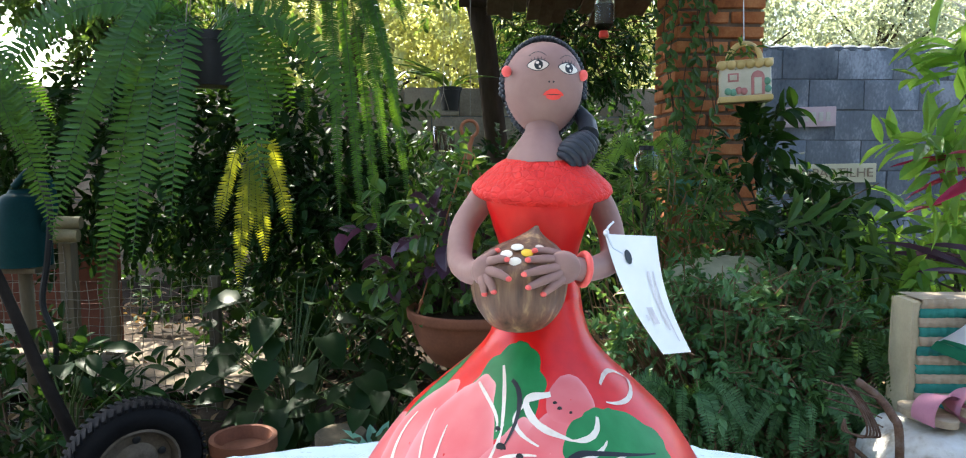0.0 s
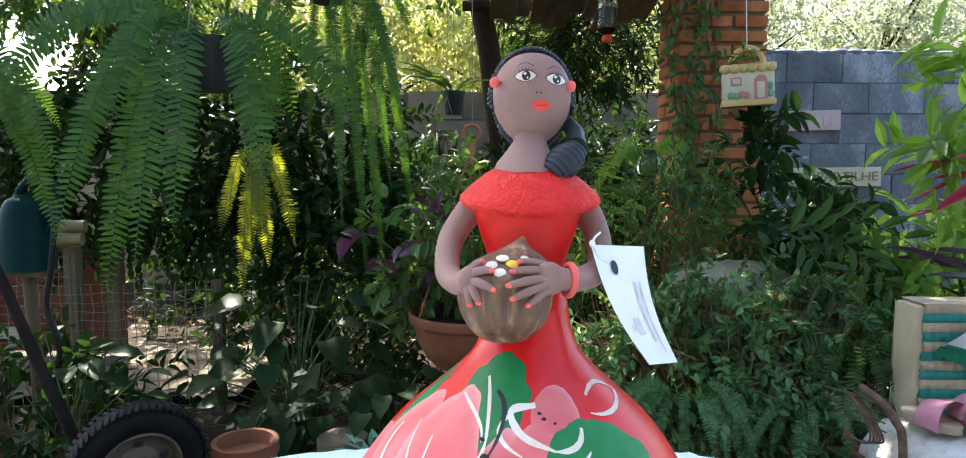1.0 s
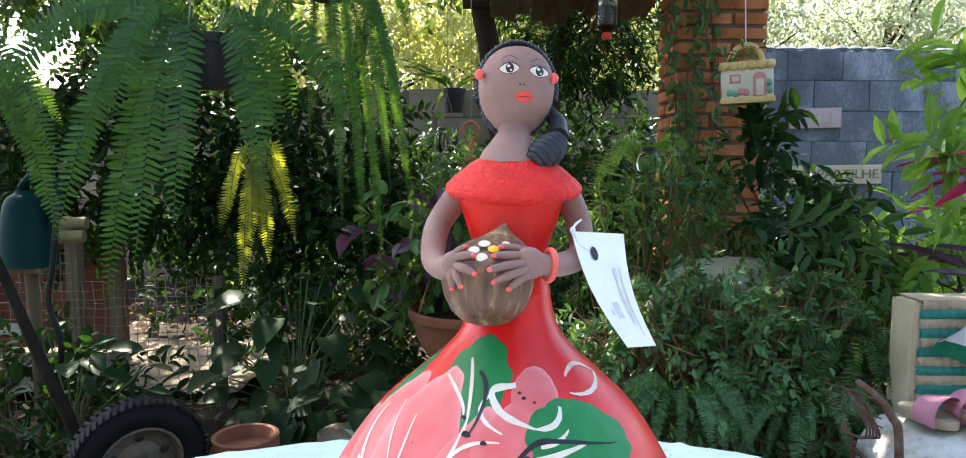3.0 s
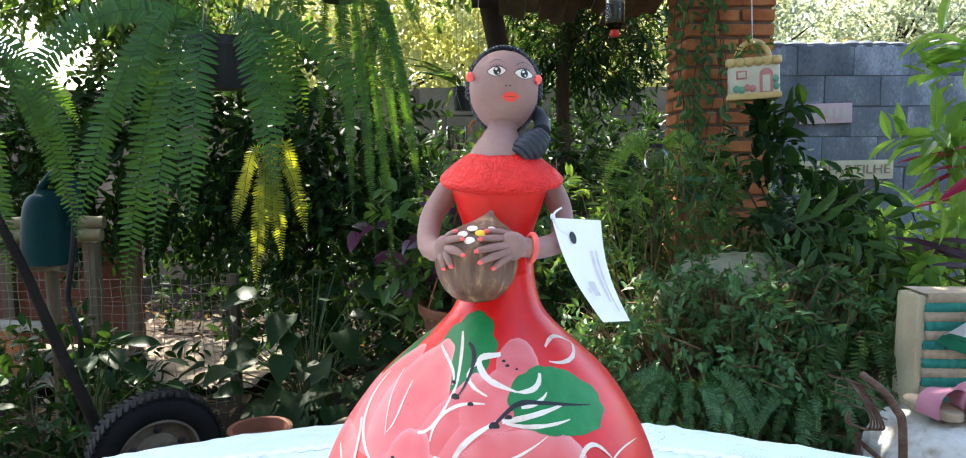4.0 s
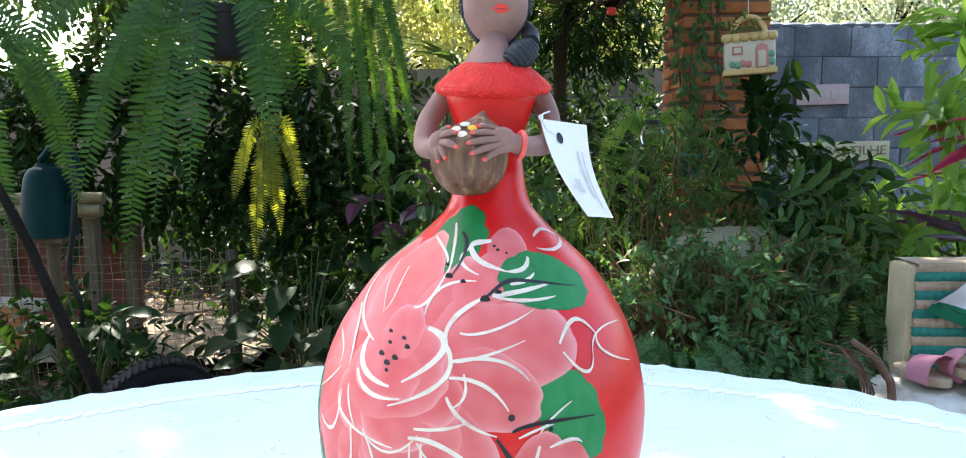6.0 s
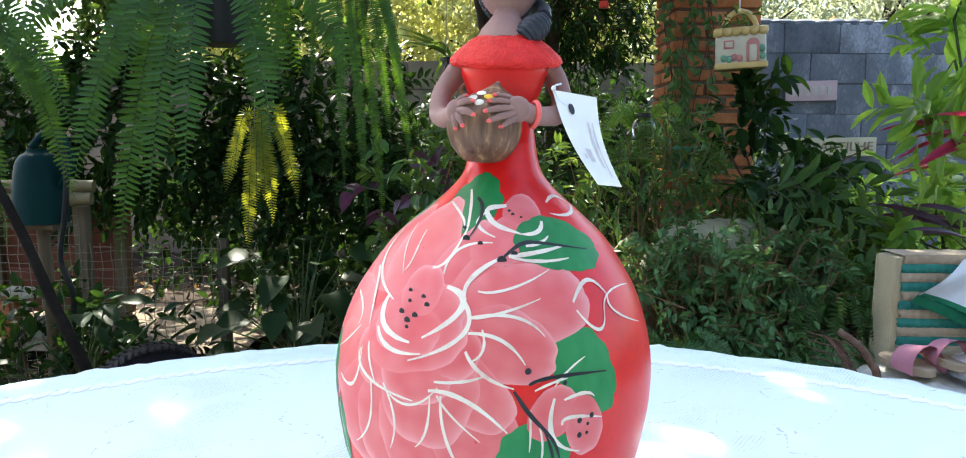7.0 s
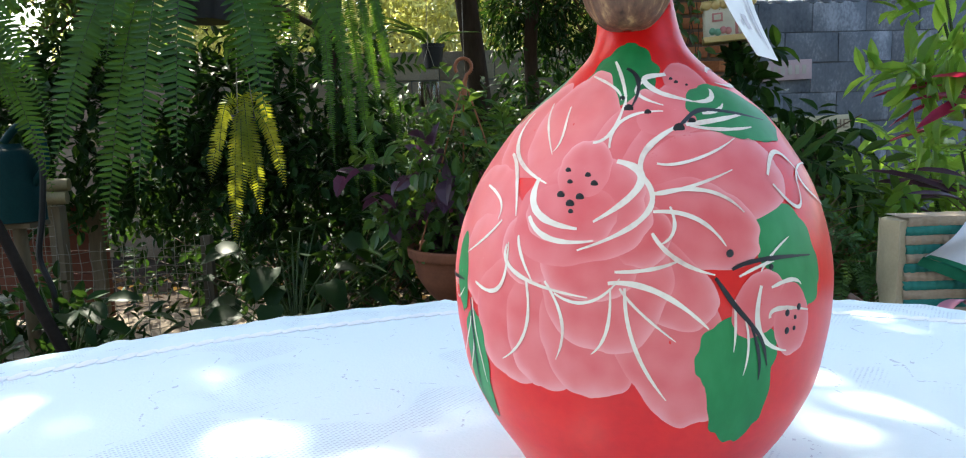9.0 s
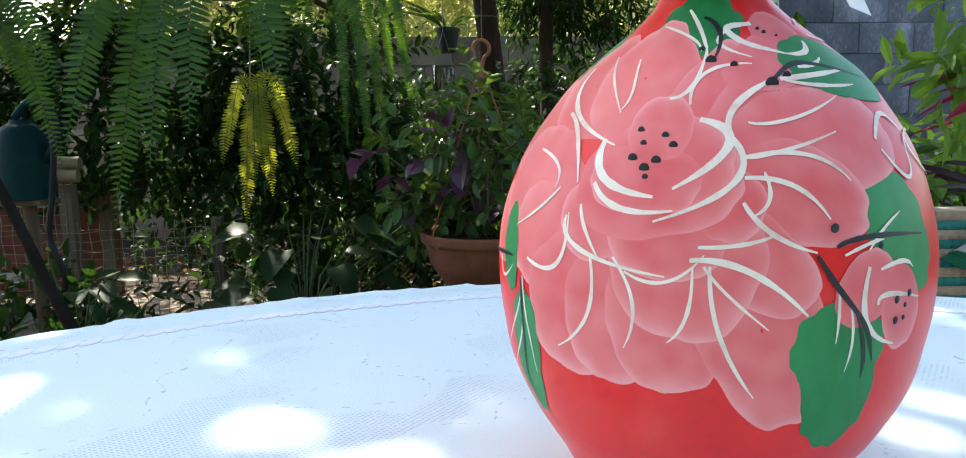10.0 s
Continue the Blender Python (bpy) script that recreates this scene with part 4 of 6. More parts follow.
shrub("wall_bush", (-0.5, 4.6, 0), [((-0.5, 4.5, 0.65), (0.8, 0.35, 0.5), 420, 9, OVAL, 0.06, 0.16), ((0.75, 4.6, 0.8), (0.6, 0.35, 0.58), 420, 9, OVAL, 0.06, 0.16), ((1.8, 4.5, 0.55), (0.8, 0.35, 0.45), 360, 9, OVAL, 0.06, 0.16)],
      SHADE_DARK_LEAF, TWIG, "dense green bush growing along the block wall", "bush", 56)
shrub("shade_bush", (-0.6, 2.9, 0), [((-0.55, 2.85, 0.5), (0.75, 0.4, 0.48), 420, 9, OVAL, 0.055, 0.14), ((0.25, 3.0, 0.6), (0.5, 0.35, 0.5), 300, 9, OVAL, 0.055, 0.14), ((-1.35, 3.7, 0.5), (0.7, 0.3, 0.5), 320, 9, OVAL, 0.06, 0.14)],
      SHADE_DARK_LEAF, TWIG, "bush with deep shade put into its dark green leaves", "bush", 57, stemmed=0.05)
# Thicket added as a dark mass where the ferns' background lies in shade.
shrub("shade_thicket", (-1.6, 2.75, 0), [((-1.65, 2.80, 0.98), (0.9, 0.14, 0.36), 560, 9, OVAL, 0.06, 0.15), ((-0.75, 2.75, 1.0), (0.4, 0.2, 0.45), 260, 9, OVAL, 0.06, 0.15)],
      SHADE_DARK_LEAF, TWIG, "leafy thicket added as dark shade over the hen run", "bush", 59, stemmed=0.0)
shrub("low_bush", (-1.3, 1.7, 0), [((-1.35, 1.75, 0.26), (0.4, 0.25, 0.22), 130, 8, OVAL, 0.055, 0.12)], SHADE_DARK_LEAF, TWIG, "low dark green bush beside the wire fence", "bush", 58)


def big_leaves(name, foot, n, spread, height, shape, size, leaf, label, category, seed, stem=GREEN_STEM, lift=0.25):
    """Long-stalked leaves that rise from one foot."""
    rng = np.random.default_rng(seed)
    t = thing(name, foot, label, category)
    f = np.array(foot, float)
    for k in range(n):
        a = rng.uniform(0, 6.283)
        r = spread * rng.uniform(0.25, 1.0)
        h = height * rng.uniform(0.35, 1.0)
        top = f + np.array([r * math.cos(a), r * math.sin(a), h])
        b = Build()
        b.tube([f, f + np.array([r * 0.3 * math.cos(a), r * 0.3 * math.sin(a), h * 0.7]), top], [0.0032, 0.0028, 0.002], 5, 1)
        aim = np.array([math.cos(a), math.sin(a), lift - rng.uniform(0, 0.9)])
        scatter(b, shape, [top], [aim], [np.array([math.cos(a) * 0.5, math.sin(a) * 0.5 - 0.3, 1.0]) + rng.normal(size=3) * 0.2], [size * rng.uniform(0.7, 1.15)], 0)
        part("leaf", b, [leaf, stem], t, smooth=True, angle=80)
    return t


# Shade among the undergrowth is carried by its leaf colour.
big_leaves("philodendron", (-0.62, 1.95, 0.0), 70, 0.38, 0.62, HEART, 0.105, SHADE_DARK_LEAF, "broad-leaved philodendron with shade put into its dark leaf colour", "plant", 61)
big_leaves("anthurium", (-0.30, 1.80, 0.0), 44, 0.28, 0.40, BROAD, 0.095, SHADE_DARK_LEAF, "shiny dark green anthurium leaves", "plant", 62)
big_leaves("young_plant", (-1.12, 1.55, 0.0), 24, 0.22, 0.55, OVAL, 0.10, SHADE_DARK_LEAF, "young plant with drooping oval leaves", "plant", 63)
big_leaves("cordyline", (1.50, 1.75, 0.80), 18, 0.10, 0.22, BLADE, 0.24, RED_LEAF, "cordyline with long crimson leaves", "plant", 64, TWIG, 0.6)
big_leaves("purple_cordyline", (1.48, 1.74, 0.48), 20, 0.10, 0.26, BLADE, 0.22, PURPLE_LEAF, "dark purple strap-leaved cordyline", "plant", 65, TWIG, 0.7)
big_leaves("bed_fern", (0.66, 2.62, 0.55), 20, 0.06, 0.30, STRAP, 0.30, BRIGHT_LEAF, "light green clump beside the brick pillar", "plant", 66, GREEN_STEM, 1.3)


def vine():
    rng = np.random.default_rng(71)
    t = thing("climbing_vine", (0.85, 2.84, 0.9), "green vine climbing the brick pillar", "vine")
    b, s = Build(), Build()
    pl, ai, up, sz = [], [], [], []
    for k in range(7):
        x = 0.80 + 0.03 * k + rng.uniform(-0.02, 0.02)
        path = [(x + 0.03 * math.sin(z * 7 + k), 2.875 - 0.01 * k % 0.03, z) for z in np.linspace(0.8, 2.2 - 0.1 * k, 16)]
        s.tube(path, 0.0025, 4)
        for p in path:
            for _ in range(5 if k < 4 else 1):
                pl.append((p[0] + rng.normal() * 0.025, p[1] - 0.015 - abs(rng.normal()) * 0.02, p[2] + rng.normal() * 0.03))
                ai.append((rng.normal() * 0.7, -0.4, -0.7 + rng.normal() * 0.3))
                up.append((rng.normal() * 0.3, -1, 0.4))
                sz.append(rng.uniform(0.03, 0.06))
    scatter(b, OVAL, pl, ai, up, sz)
    part("leaves", b, MID_LEAF, t, smooth=False)
    part("runner", s, TWIG, t)


vine()


def side_growth():
    rng = np.random.default_rng(75)
    t = thing("arching_branch", (0.9, 1.95, 0.84), "arching branch with paired drooping green leaves", "branch")
    for tip, n, size in (((1.20, 1.80, 0.62), 18, 0.095), ((1.04, 1.76, 0.52), 14, 0.08), ((1.30, 1.86, 0.74), 14, 0.09)):
        root, end = Vector((0.90, 1.95, 0.80)), Vector(tip)
        mid = root.lerp(end, 0.5) + Vector((0, 0, 0.14))
        path = [root * (1 - q) ** 2 + mid * 2 * q * (1 - q) + end * q * q for q in np.linspace(0, 1, n + 1)]
        st = Build()
        st.tube(path, list(np.linspace(0.0034, 0.0012, n + 1)), 5)
        part("stalk", st, GREEN_STEM, t)
        for i in range(2, n + 1):
            d = (path[i] - path[i - 1]).normalized()
            side = d.cross(Vector((0, -1, 0.3))).normalized() * (1 if i % 2 else -1)
            aim = side * 0.75 + d * 0.55 + Vector((0, -0.15, -0.35 if i % 2 else 0.0)) + Vector(rng.normal(size=3)) * 0.12
            lf = Build()
            scatter(lf, LANCE, [tuple(path[i])], [tuple(aim)], [(rng.normal() * 0.2, -0.8, 0.7)], [size * rng.uniform(0.8, 1.15)])
            part("leaf", lf, MID_LEAF, t)
    # blossoms and bare twigs over the wall's top
    t = thing("flowering_bush", (3.0, 5.6, 0), "bush with small orange blossoms behind the wall", "bush")
    b, f = Build(), Build()
    foliage(rng, b, None, (2.9, 5.65, 1.45), (0.9, 0.2, 0.36), 160, 7, OVAL, 0.05, 0.12, 0.1, 0, 0.3)
    foliage(rng, f, None, (2.85, 5.60, 1.80), (0.55, 0.08, 0.07), 26, 7, OVAL, 0.04, 0.05, 0.0, 0, 0.3)
    part("leaves", b, HAZE_LEAF, t, smooth=False)
    part("blossom", f, FLOWER, t, "small orange blossoms", smooth=False)
    t = thing("bare_twigs", (3.6, 5.5, 1.8), "pale bare dry twigs over the wall", "twigs")
    for k in range(7):
        b = Build()
        a = Vector((4.3, 5.6, 1.75 + 0.03 * k))
        m = a + Vector((-0.35, 0, 0.10 + 0.05 * k))
        e = m + Vector((-0.35 + rng.normal() * 0.05, 0, rng.normal() * 0.15))
        b.tube([a, m, e], [0.014, 0.009, 0.003], 5)
        b.tube([m, m + Vector((-0.15, 0, 0.16 + rng.normal() * 0.05))], [0.007, 0.002], 5)
        part("twig", b, PALE_BOARD, t)


side_growth()


def ground_fern(foot, n, reach, height, leaflet, leaf, label, seed):
    rng = np.random.default_rng(seed)
    t = thing("ground_fern", foot, label, "fern", "ferns in the bed")
    f = Vector(foot)
    for k in range(n):
        a = radians(180 + 180 * (k + 0.5) / n) + rng.normal() * 0.2
        r = reach * rng.uniform(0.6, 1.1)
        tip = f + Vector((r * math.cos(a), r * math.sin(a) * 0.6, height * rng.uniform(0.1, 0.9)))
        part("frond", frond(rng, f + Vector((0, 0, height * 0.5)), tip, height * 0.9, leaflet * rng.uniform(0.8, 1.15)), [leaf, GREEN_STEM], t, smooth=False)


ground_fern((0.86, 1.62, 0.16), 22, 0.26, 0.22, 0.022, SMALL_LEAF, "light green fern spreading before the bush", 76)
ground_fern((0.52, 1.58, 0.18), 22, 0.24, 0.24, 0.021, SMALL_LEAF, "light green fern spreading beside the table", 77)
ground_fern((1.02, 1.66, 0.30), 12, 0.2, 0.22, 0.026, MID_LEAF, "green fern beside the stone bench", 78)
ground_fern((0.62, 2.62, 0.80), 13, 0.22, 0.28, 0.026, BRIGHT_LEAF, "bright green fern beside the brick pillar", 79)

# ---- gourd doll ----
PROFILE = [(0.030, 0.7475), (0.0405, 0.755), (0.0465, 0.762), (0.0534, 0.774), (0.0639, 0.790), (0.0726, 0.808), (0.0760, 0.823), (0.0781, 0.838), (0.0781, 0.855), (0.0748, 0.872), (0.0687, 0.888),
           (0.0602, 0.902), (0.0510, 0.914), (0.0388, 0.925), (0.0282, 0.934), (0.0210, 0.942), (0.0180, 0.950), (0.0165, 0.960), (0.0155, 0.973), (0.0198, 0.987), (0.0226, 0.996), (0.0224, 1.005), (0.016, 1.012), (0.004, 1.016)]
AXIS = [(0.745, 0.0003, -0.0002), (0.80, 0.0007, 0.0015), (0.86, 0.0014, 0.0034), (0.885, 0.0024, 0.0045), (0.91, 0.0038, 0.0062), (0.935, 0.0051, 0.0098), (0.96, 0.0052, 0.0170), (1.0, 0.0058, 0.0300), (1.03, 0.0062, 0.0400)]


def smooth_curve(pts, steps):
    """Catmull-Rom through the points."""
    p = [np.array(q, float) for q in pts]
    p = [2 * p[0] - p[1]] + p + [2 * p[-1] - p[-2]]
    out = []
    for i in range(1, len(p) - 2):
        for u in np.linspace(0, 1, steps, endpoint=False):
            a, b, c, d = p[i - 1], p[i], p[i + 1], p[i + 2]
            out.append(0.5 * (2 * b + (c - a) * u + (2 * a - 5 * b + 4 * c - d) * u ** 2 + (3 * b - a - 3 * c + d) * u ** 3))
    out.append(p[-2])
    return np.array(out)


FINE = smooth_curve(PROFILE, 12)


def gourd_r(z):
    return float(np.interp(z, FINE[:, 1], FINE[:, 0]))


AXIS_FINE = smooth_curve(AXIS, 8)


def gourd_axis(z):
    return float(np.interp(z, AXIS_FINE[:, 0], AXIS_FINE[:, 1])), float(np.interp(z, AXIS_FINE[:, 0], AXIS_FINE[:, 2]))


def on_gourd(deg, mm, lift=0.0):
    """A place on the gourd: degrees round from the front, millimetres over the table, lift in millimetres."""
    z = 0.75 + mm / 1000
    ax, ay = gourd_axis(z)
    r = gourd_r(z) + 0.30 * lift / 1000
    w = radians(deg)
    return (ax + r * math.sin(w), ay - r * math.cos(w), z)


def blob(b, deg, mm, a, w, rot, slot, lift, lobes=0, ragged=0.0, seed=0, bend=0.0):
    """A brushed oval: half-length a and half-width w in millimetres, turned by rot; the rim is stored for the paint."""
    r0 = gourd_r(0.75 + mm / 1000) * 1000
    c, s = math.cos(radians(rot)), math.sin(radians(rot))
    rows, rims = [], []
    n, rings = 96, 14
    for k in range(rings + 1):
        q = max(0.02, k / rings)
        row, rim = [], []
        for j in range(n):
            t = 2 * math.pi * j / n
            e = 1 + (0.07 * abs(math.sin(t * lobes / 2)) if lobes else 0) + ragged * noise.noise((math.cos(t) * 3 + seed, math.sin(t) * 3, seed * 1.7))
            x, y = a * q * e * math.cos(t), w * q * e * math.sin(t)
            y += bend * (x / a) ** 2
            u, v = x * c - y * s, x * s + y * c
            row.append(on_gourd(deg + math.degrees(u / r0), mm + v, lift))
            rim.append(0.16 + 0.62 * q ** 7 * (0.5 + 0.5 * max(-0.8, math.cos(t))) + 0.16 * noise.noise((x * 0.12 + seed, y * 0.12, 0)))
        rows.append(row)
        rims.append(rim)
    b.grid(rows, slot, closed_v=True, rim=rims)


def stroke(b, width, pts, slot, lift, seed=0):
    """A tapered brush line through points (degrees, millimetres)."""
    path = smooth_curve(pts, 10) if len(pts) > 3 else np.array([(1 - u) ** 2 * np.array(pts[0]) + 2 * u * (1 - u) * (2 * np.array(pts[1]) - 0.5 * (np.array(pts[0]) + np.array(pts[2]))) + u * u * np.array(pts[2]) for u in np.linspace(0, 1, 24)])
    m = len(path)
    rows = []
    for i in range(m):
        u = i / (m - 1)
        mm = path[i][1]
        r0 = gourd_r(0.75 + mm / 1000) * 1000
        j0, j1 = max(0, i - 1), min(m - 1, i + 1)
        d = np.array([radians(path[j1][0] - path[j0][0]) * r0, path[j1][1] - path[j0][1]])
        d = d / (np.linalg.norm(d) + 1e-9)
        w = width * 0.38 * (0.30 + 0.75 * math.sin(math.pi * min(1, 0.12 + u * 0.9)) ** 0.8) * (1 + 0.25 * noise.noise((u * 7 + seed, seed * 2.1, 0)))
        row = []
        for k in (-1, -0.6, 0, 0.6, 1):
            q = (-d[1] * w * k, d[0] * w * k)
            row.append(on_gourd(path[i][0] + math.degrees(q[0] / r0), mm + q[1], lift + 0.05 * (1 - k * k)))
        rows.append(row)
    b.grid(rows, slot)


OUTER_PETALS = [(-82, 146, 20, 17, 165), (-78, 116, 20, 17, -150), (-61.8, 160.3, 21, 15, 140), (-41.2, 162.1, 21, 17, 118), (-13.6, 155, 19, 15, 56), (-0.3, 151.3, 25, 14, 37), (8, 141.5, 31, 16, 7),
                (3.1, 127.7, 21, 13.5, -20), (-68, 128.5, 24, 18, 172), (-61.1, 112.5, 17, 16, -125), (-47.9, 92, 23, 20, -106), (-36.8, 91.5, 22.5, 17, -100), (-25, 92.5, 24, 18, -87),
                (-5.5, 89.5, 32, 17.5, -68), (-8.2, 109.8, 21, 12, -36), (-22, 109.8, 24, 22, -90)]
INNER_PETALS = [(-42.2, 120.3, 14, 13, -146), (-26.1, 116.1, 13, 17, -95), (-12.2, 124.2, 9, 10, -22), (-29.8, 131.2, 25, 16.5, 8), (-28, 136.4, 19.5, 13.5, 0), (-32.7, 131.3, 10, 17, -94),
                (-30.8, 146.4, 9.6, 9.6, 93)]
LEAVES = [(31.1, 114.3, 19, 12.5, -69), (27.3, 121.1, 12, 13, 75), (12.2, 82.9, 13.5, 15, 88), (13.7, 71.1, 21, 12, -86), (-67.6, 68.2, 23, 8.5, -96), (-74.2, 105, 15, 6, -80),
          (-27, 182.5, 11.5, 13, 100), (-23, 177, 8, 11.5, -72), (27, 165.5, 17.5, 10, -4), (35, 164.5, 17, 10, -10), (-80.6, 170, 20, 6, 128)]
BUDS = [(17.9, 100.4, 12, 9.5, 41), (28.7, 93.2, 12.5, 8.8, -82), (0.7, 166.4, 13, 8.5, 20), (14.2, 178.8, 8.4, 6, 10)]
WHITE_ROSE = [(2.2, (-74.7, 167.2), (-65.2, 153.3), (-42.5, 141.1)), (1, (-63.6, 170.8), (-53.3, 161.1), (-44.7, 151.2)), (1.2, (-48.2, 169), (-43.8, 158.6), (-45, 152.2)),
              (1.6, (-30.2, 155.3), (-23.8, 159.6), (-20.7, 172.5)), (1.6, (-23.9, 153.3), (-20.3, 163.2), (-4.6, 165.9)), (2.6, (-12.9, 144.4), (-10.4, 153.9), (3.9, 161.9)),
              (1.3, (-8.3, 147.8), (2.6, 148.5), (20.9, 155.6)), (1.5, (-10.1, 137.8), (-1.3, 139.3), (15.2, 144.9)), (1.7, (-10.1, 137.8), (5.5, 138.4), (15.6, 130.8)),
              (1.9, (-9.7, 132.1), (1.4, 129.7), (9, 120.4)), (1.5, (-5.2, 133.7), (-4.4, 126), (-8.2, 121.4)), (2, (-9.9, 125.3), (-3.9, 116.8), (5.5, 111.4)),
              (2.4, (-20.5, 108.9), (-8.6, 106.3), (3.8, 93.6))]
WHITE_VEINS = [(1.3, (-17.6, 107.4), (-12.9, 99.9), (-4.2, 89.7)), (1.8, (-16.4, 107.5), (-13.8, 87.1), (-6, 68.6)), (1.4, (-19.9, 107.3), (-20.7, 92.9), (-24.6, 84.3)),
               (1.5, (-37.2, 108.2), (-32.1, 94.8), (-34.2, 80.8)), (1.6, (-43, 108.3), (-43.1, 89.5), (-52.6, 76.2)), (2, (-63.8, 103.1), (-52.5, 103.4), (-50.7, 120)),
               (1.4, (-71.6, 139.1), (-60, 134.5), (-57.9, 127.3)), (1.4, (-55.8, 127.5), (-62.3, 119.8), (-71.5, 113.1)), (2, (-66.5, 151.3), (-56.8, 143.8), (-50.4, 129.3)),
               (2, (-51.2, 119.2), (-46.2, 109.5), (-25.5, 103.8))]
WHITE_HEART = [(3.4, (-45.9, 143), (-43.1, 131.5), (-29.6, 126.3)), (3.4, (-20.7, 148.8), (-13.1, 141.9), (-25.4, 128.8)), (2.4, (-14.2, 145.2), (-11.1, 132.1), (-28.9, 119.3)),
               (2.4, (-45.2, 129.7), (-37.3, 122.7), (-24.8, 122.6)), (1.6, (-18.9, 112.7), (-9.8, 113.8), (-2.7, 116.8)), (1.6, (-47.5, 122.9), (-45.5, 116.4), (-40.6, 107)),
               (1.4, (-34.3, 104.4), (-25.4, 102.3), (-17.6, 110.6))]
WHITE_SIDE = [(1.2, (10.3, 102.7), (10.7, 93.1), (10.5, 85)), (1.2, (13.3, 96), (14.6, 86.2), (13.9, 76)), (2.4, (18, 106.7), (17.8, 90.7), (27.2, 82.5)), (1.8, (21.1, 105.6), (28.1, 107.2), (31.9, 105)),
              (2, (20.6, 95.3), (23.7, 98.1), (35.1, 95.4)), (1.2, (18.2, 111.4), (23.1, 117.2), (29.4, 121.5)), (1.4, (11.8, 110.3), (17.7, 113), (22.6, 114.1)),
              (1.2, (-67.5, 88.4), (-71.7, 79.5), (-83, 65.4)), (1.2, (-66.8, 82.9), (-70.2, 72.1), (-80.1, 58.1)), (1.2, (-66, 96.3), (-64.8, 79.7), (-63.4, 62.6)),
              (1.4, (-80.7, 100.3), (-78.5, 93.5), (-71.5, 98.8))]
WHITE_TOP = [(2.8, (2.5, 180.4), (-11.6, 178.8), (-4.8, 173.2), (10, 169.3)), (2, (25.7, 174), (20, 169.9), (10, 169.3)), (1.8, (-12.9, 177.4), (-15.4, 172.9), (-3.9, 168.1)),
             (1.6, (-35.7, 186.8), (-24.9, 178.3), (-20.2, 167.8)), (1.2, (-48.2, 181), (-29.5, 176), (-23, 170.5)), (2.2, (3.3, 160.8), (16.7, 162.2), (32.7, 164.2)),
             (1.6, (4.7, 160.4), (17.3, 158.8), (32.5, 159.3)), (1.6, (11.8, 164.7), (19.5, 165.7), (25.7, 168.2)), (1.6, (39.5, 181.3), (58.6, 183.5), (74, 179)),
             (1.6, (74, 179), (53.3, 175.7), (35.8, 176.9)), (2, (28.1, 142.5), (37.9, 150.1), (46.2, 143)), (1.4, (46.2, 143), (47.9, 135.9), (63.4, 128)),
             (1.6, (28.8, 139.4), (36.8, 130.8), (41.5, 137.2)), (1, (41.5, 137.2), (48.8, 144.2), (66.7, 144))]
BLACK_STEMS = [(2.2, (5.5, 110.5), (10.3, 101.1), (17.8, 89.2), (21, 78.4)), (2, (10, 112.7), (19.5, 115.2), (37.6, 114.1)), (1.6, (14.7, 94.4), (18, 82.4), (18.7, 73.5)),
               (1.6, (-67.3, 96), (-67.1, 81), (-71.5, 48.7)), (1.8, (-95, 100), (-79, 101.7), (-71.6, 102)), (2, (-24.2, 183.4), (-15.3, 177.7), (-18.7, 166.5)),
               (1.8, (-1.6, 158.9), (9.1, 165.4), (21, 165.6), (46.1, 161.8))]
SEEDS = [(-36.1, 145.6, 1.2), (-29.1, 144, 1.2), (-34.4, 141.7, 1.1), (-26.6, 141.1, 1.4), (-36.3, 137.2, 1.6), (-30.2, 136.6, 1.6), (-32.8, 134.3, 1.7), (-32.2, 131.9, 1), (26.5, 96, 1.2),
         (30.9, 97.3, 1.2), (29.6, 93.9, 0.8), (29.4, 90.1, 0.8), (26.7, 89.7, 1.2), (9.8, 118, 1.4), (21.6, 112.4, 1), (-10.9, 165.4, 1.3), (-22.6, 171.1, 1.1), (6, 161.7, 1.5),
         (4.5, 178.2, 0.8), (6.7, 176.8, 0.9), (12.3, 175.7, 0.6), (-18.9, 167, 1.8), (0.2, 159.2, 2.2)]
NUT_C, NUT_R = Vector((-0.0042, -0.006, 0.9668)), 0.0178
HEAD_C = Vector((0.0078, 0.0445, 1.0425))


def nut_front(x, z, lift=0.0):
    q = NUT_R ** 2 - (x - NUT_C.x) ** 2 - (z - NUT_C.z) ** 2
    return Vector((x, NUT_C.y - math.sqrt(max(2e-5, q)) - lift, z))


def head_radius(dz):
    """Half-width of the egg-shaped head at a height over its middle."""
    t = max(-1.0, min(1.0, dz / 0.0203))
    return 0.0171 * math.sqrt(max(0.0, 1 - t * t)) * (1 + 0.09 * t)


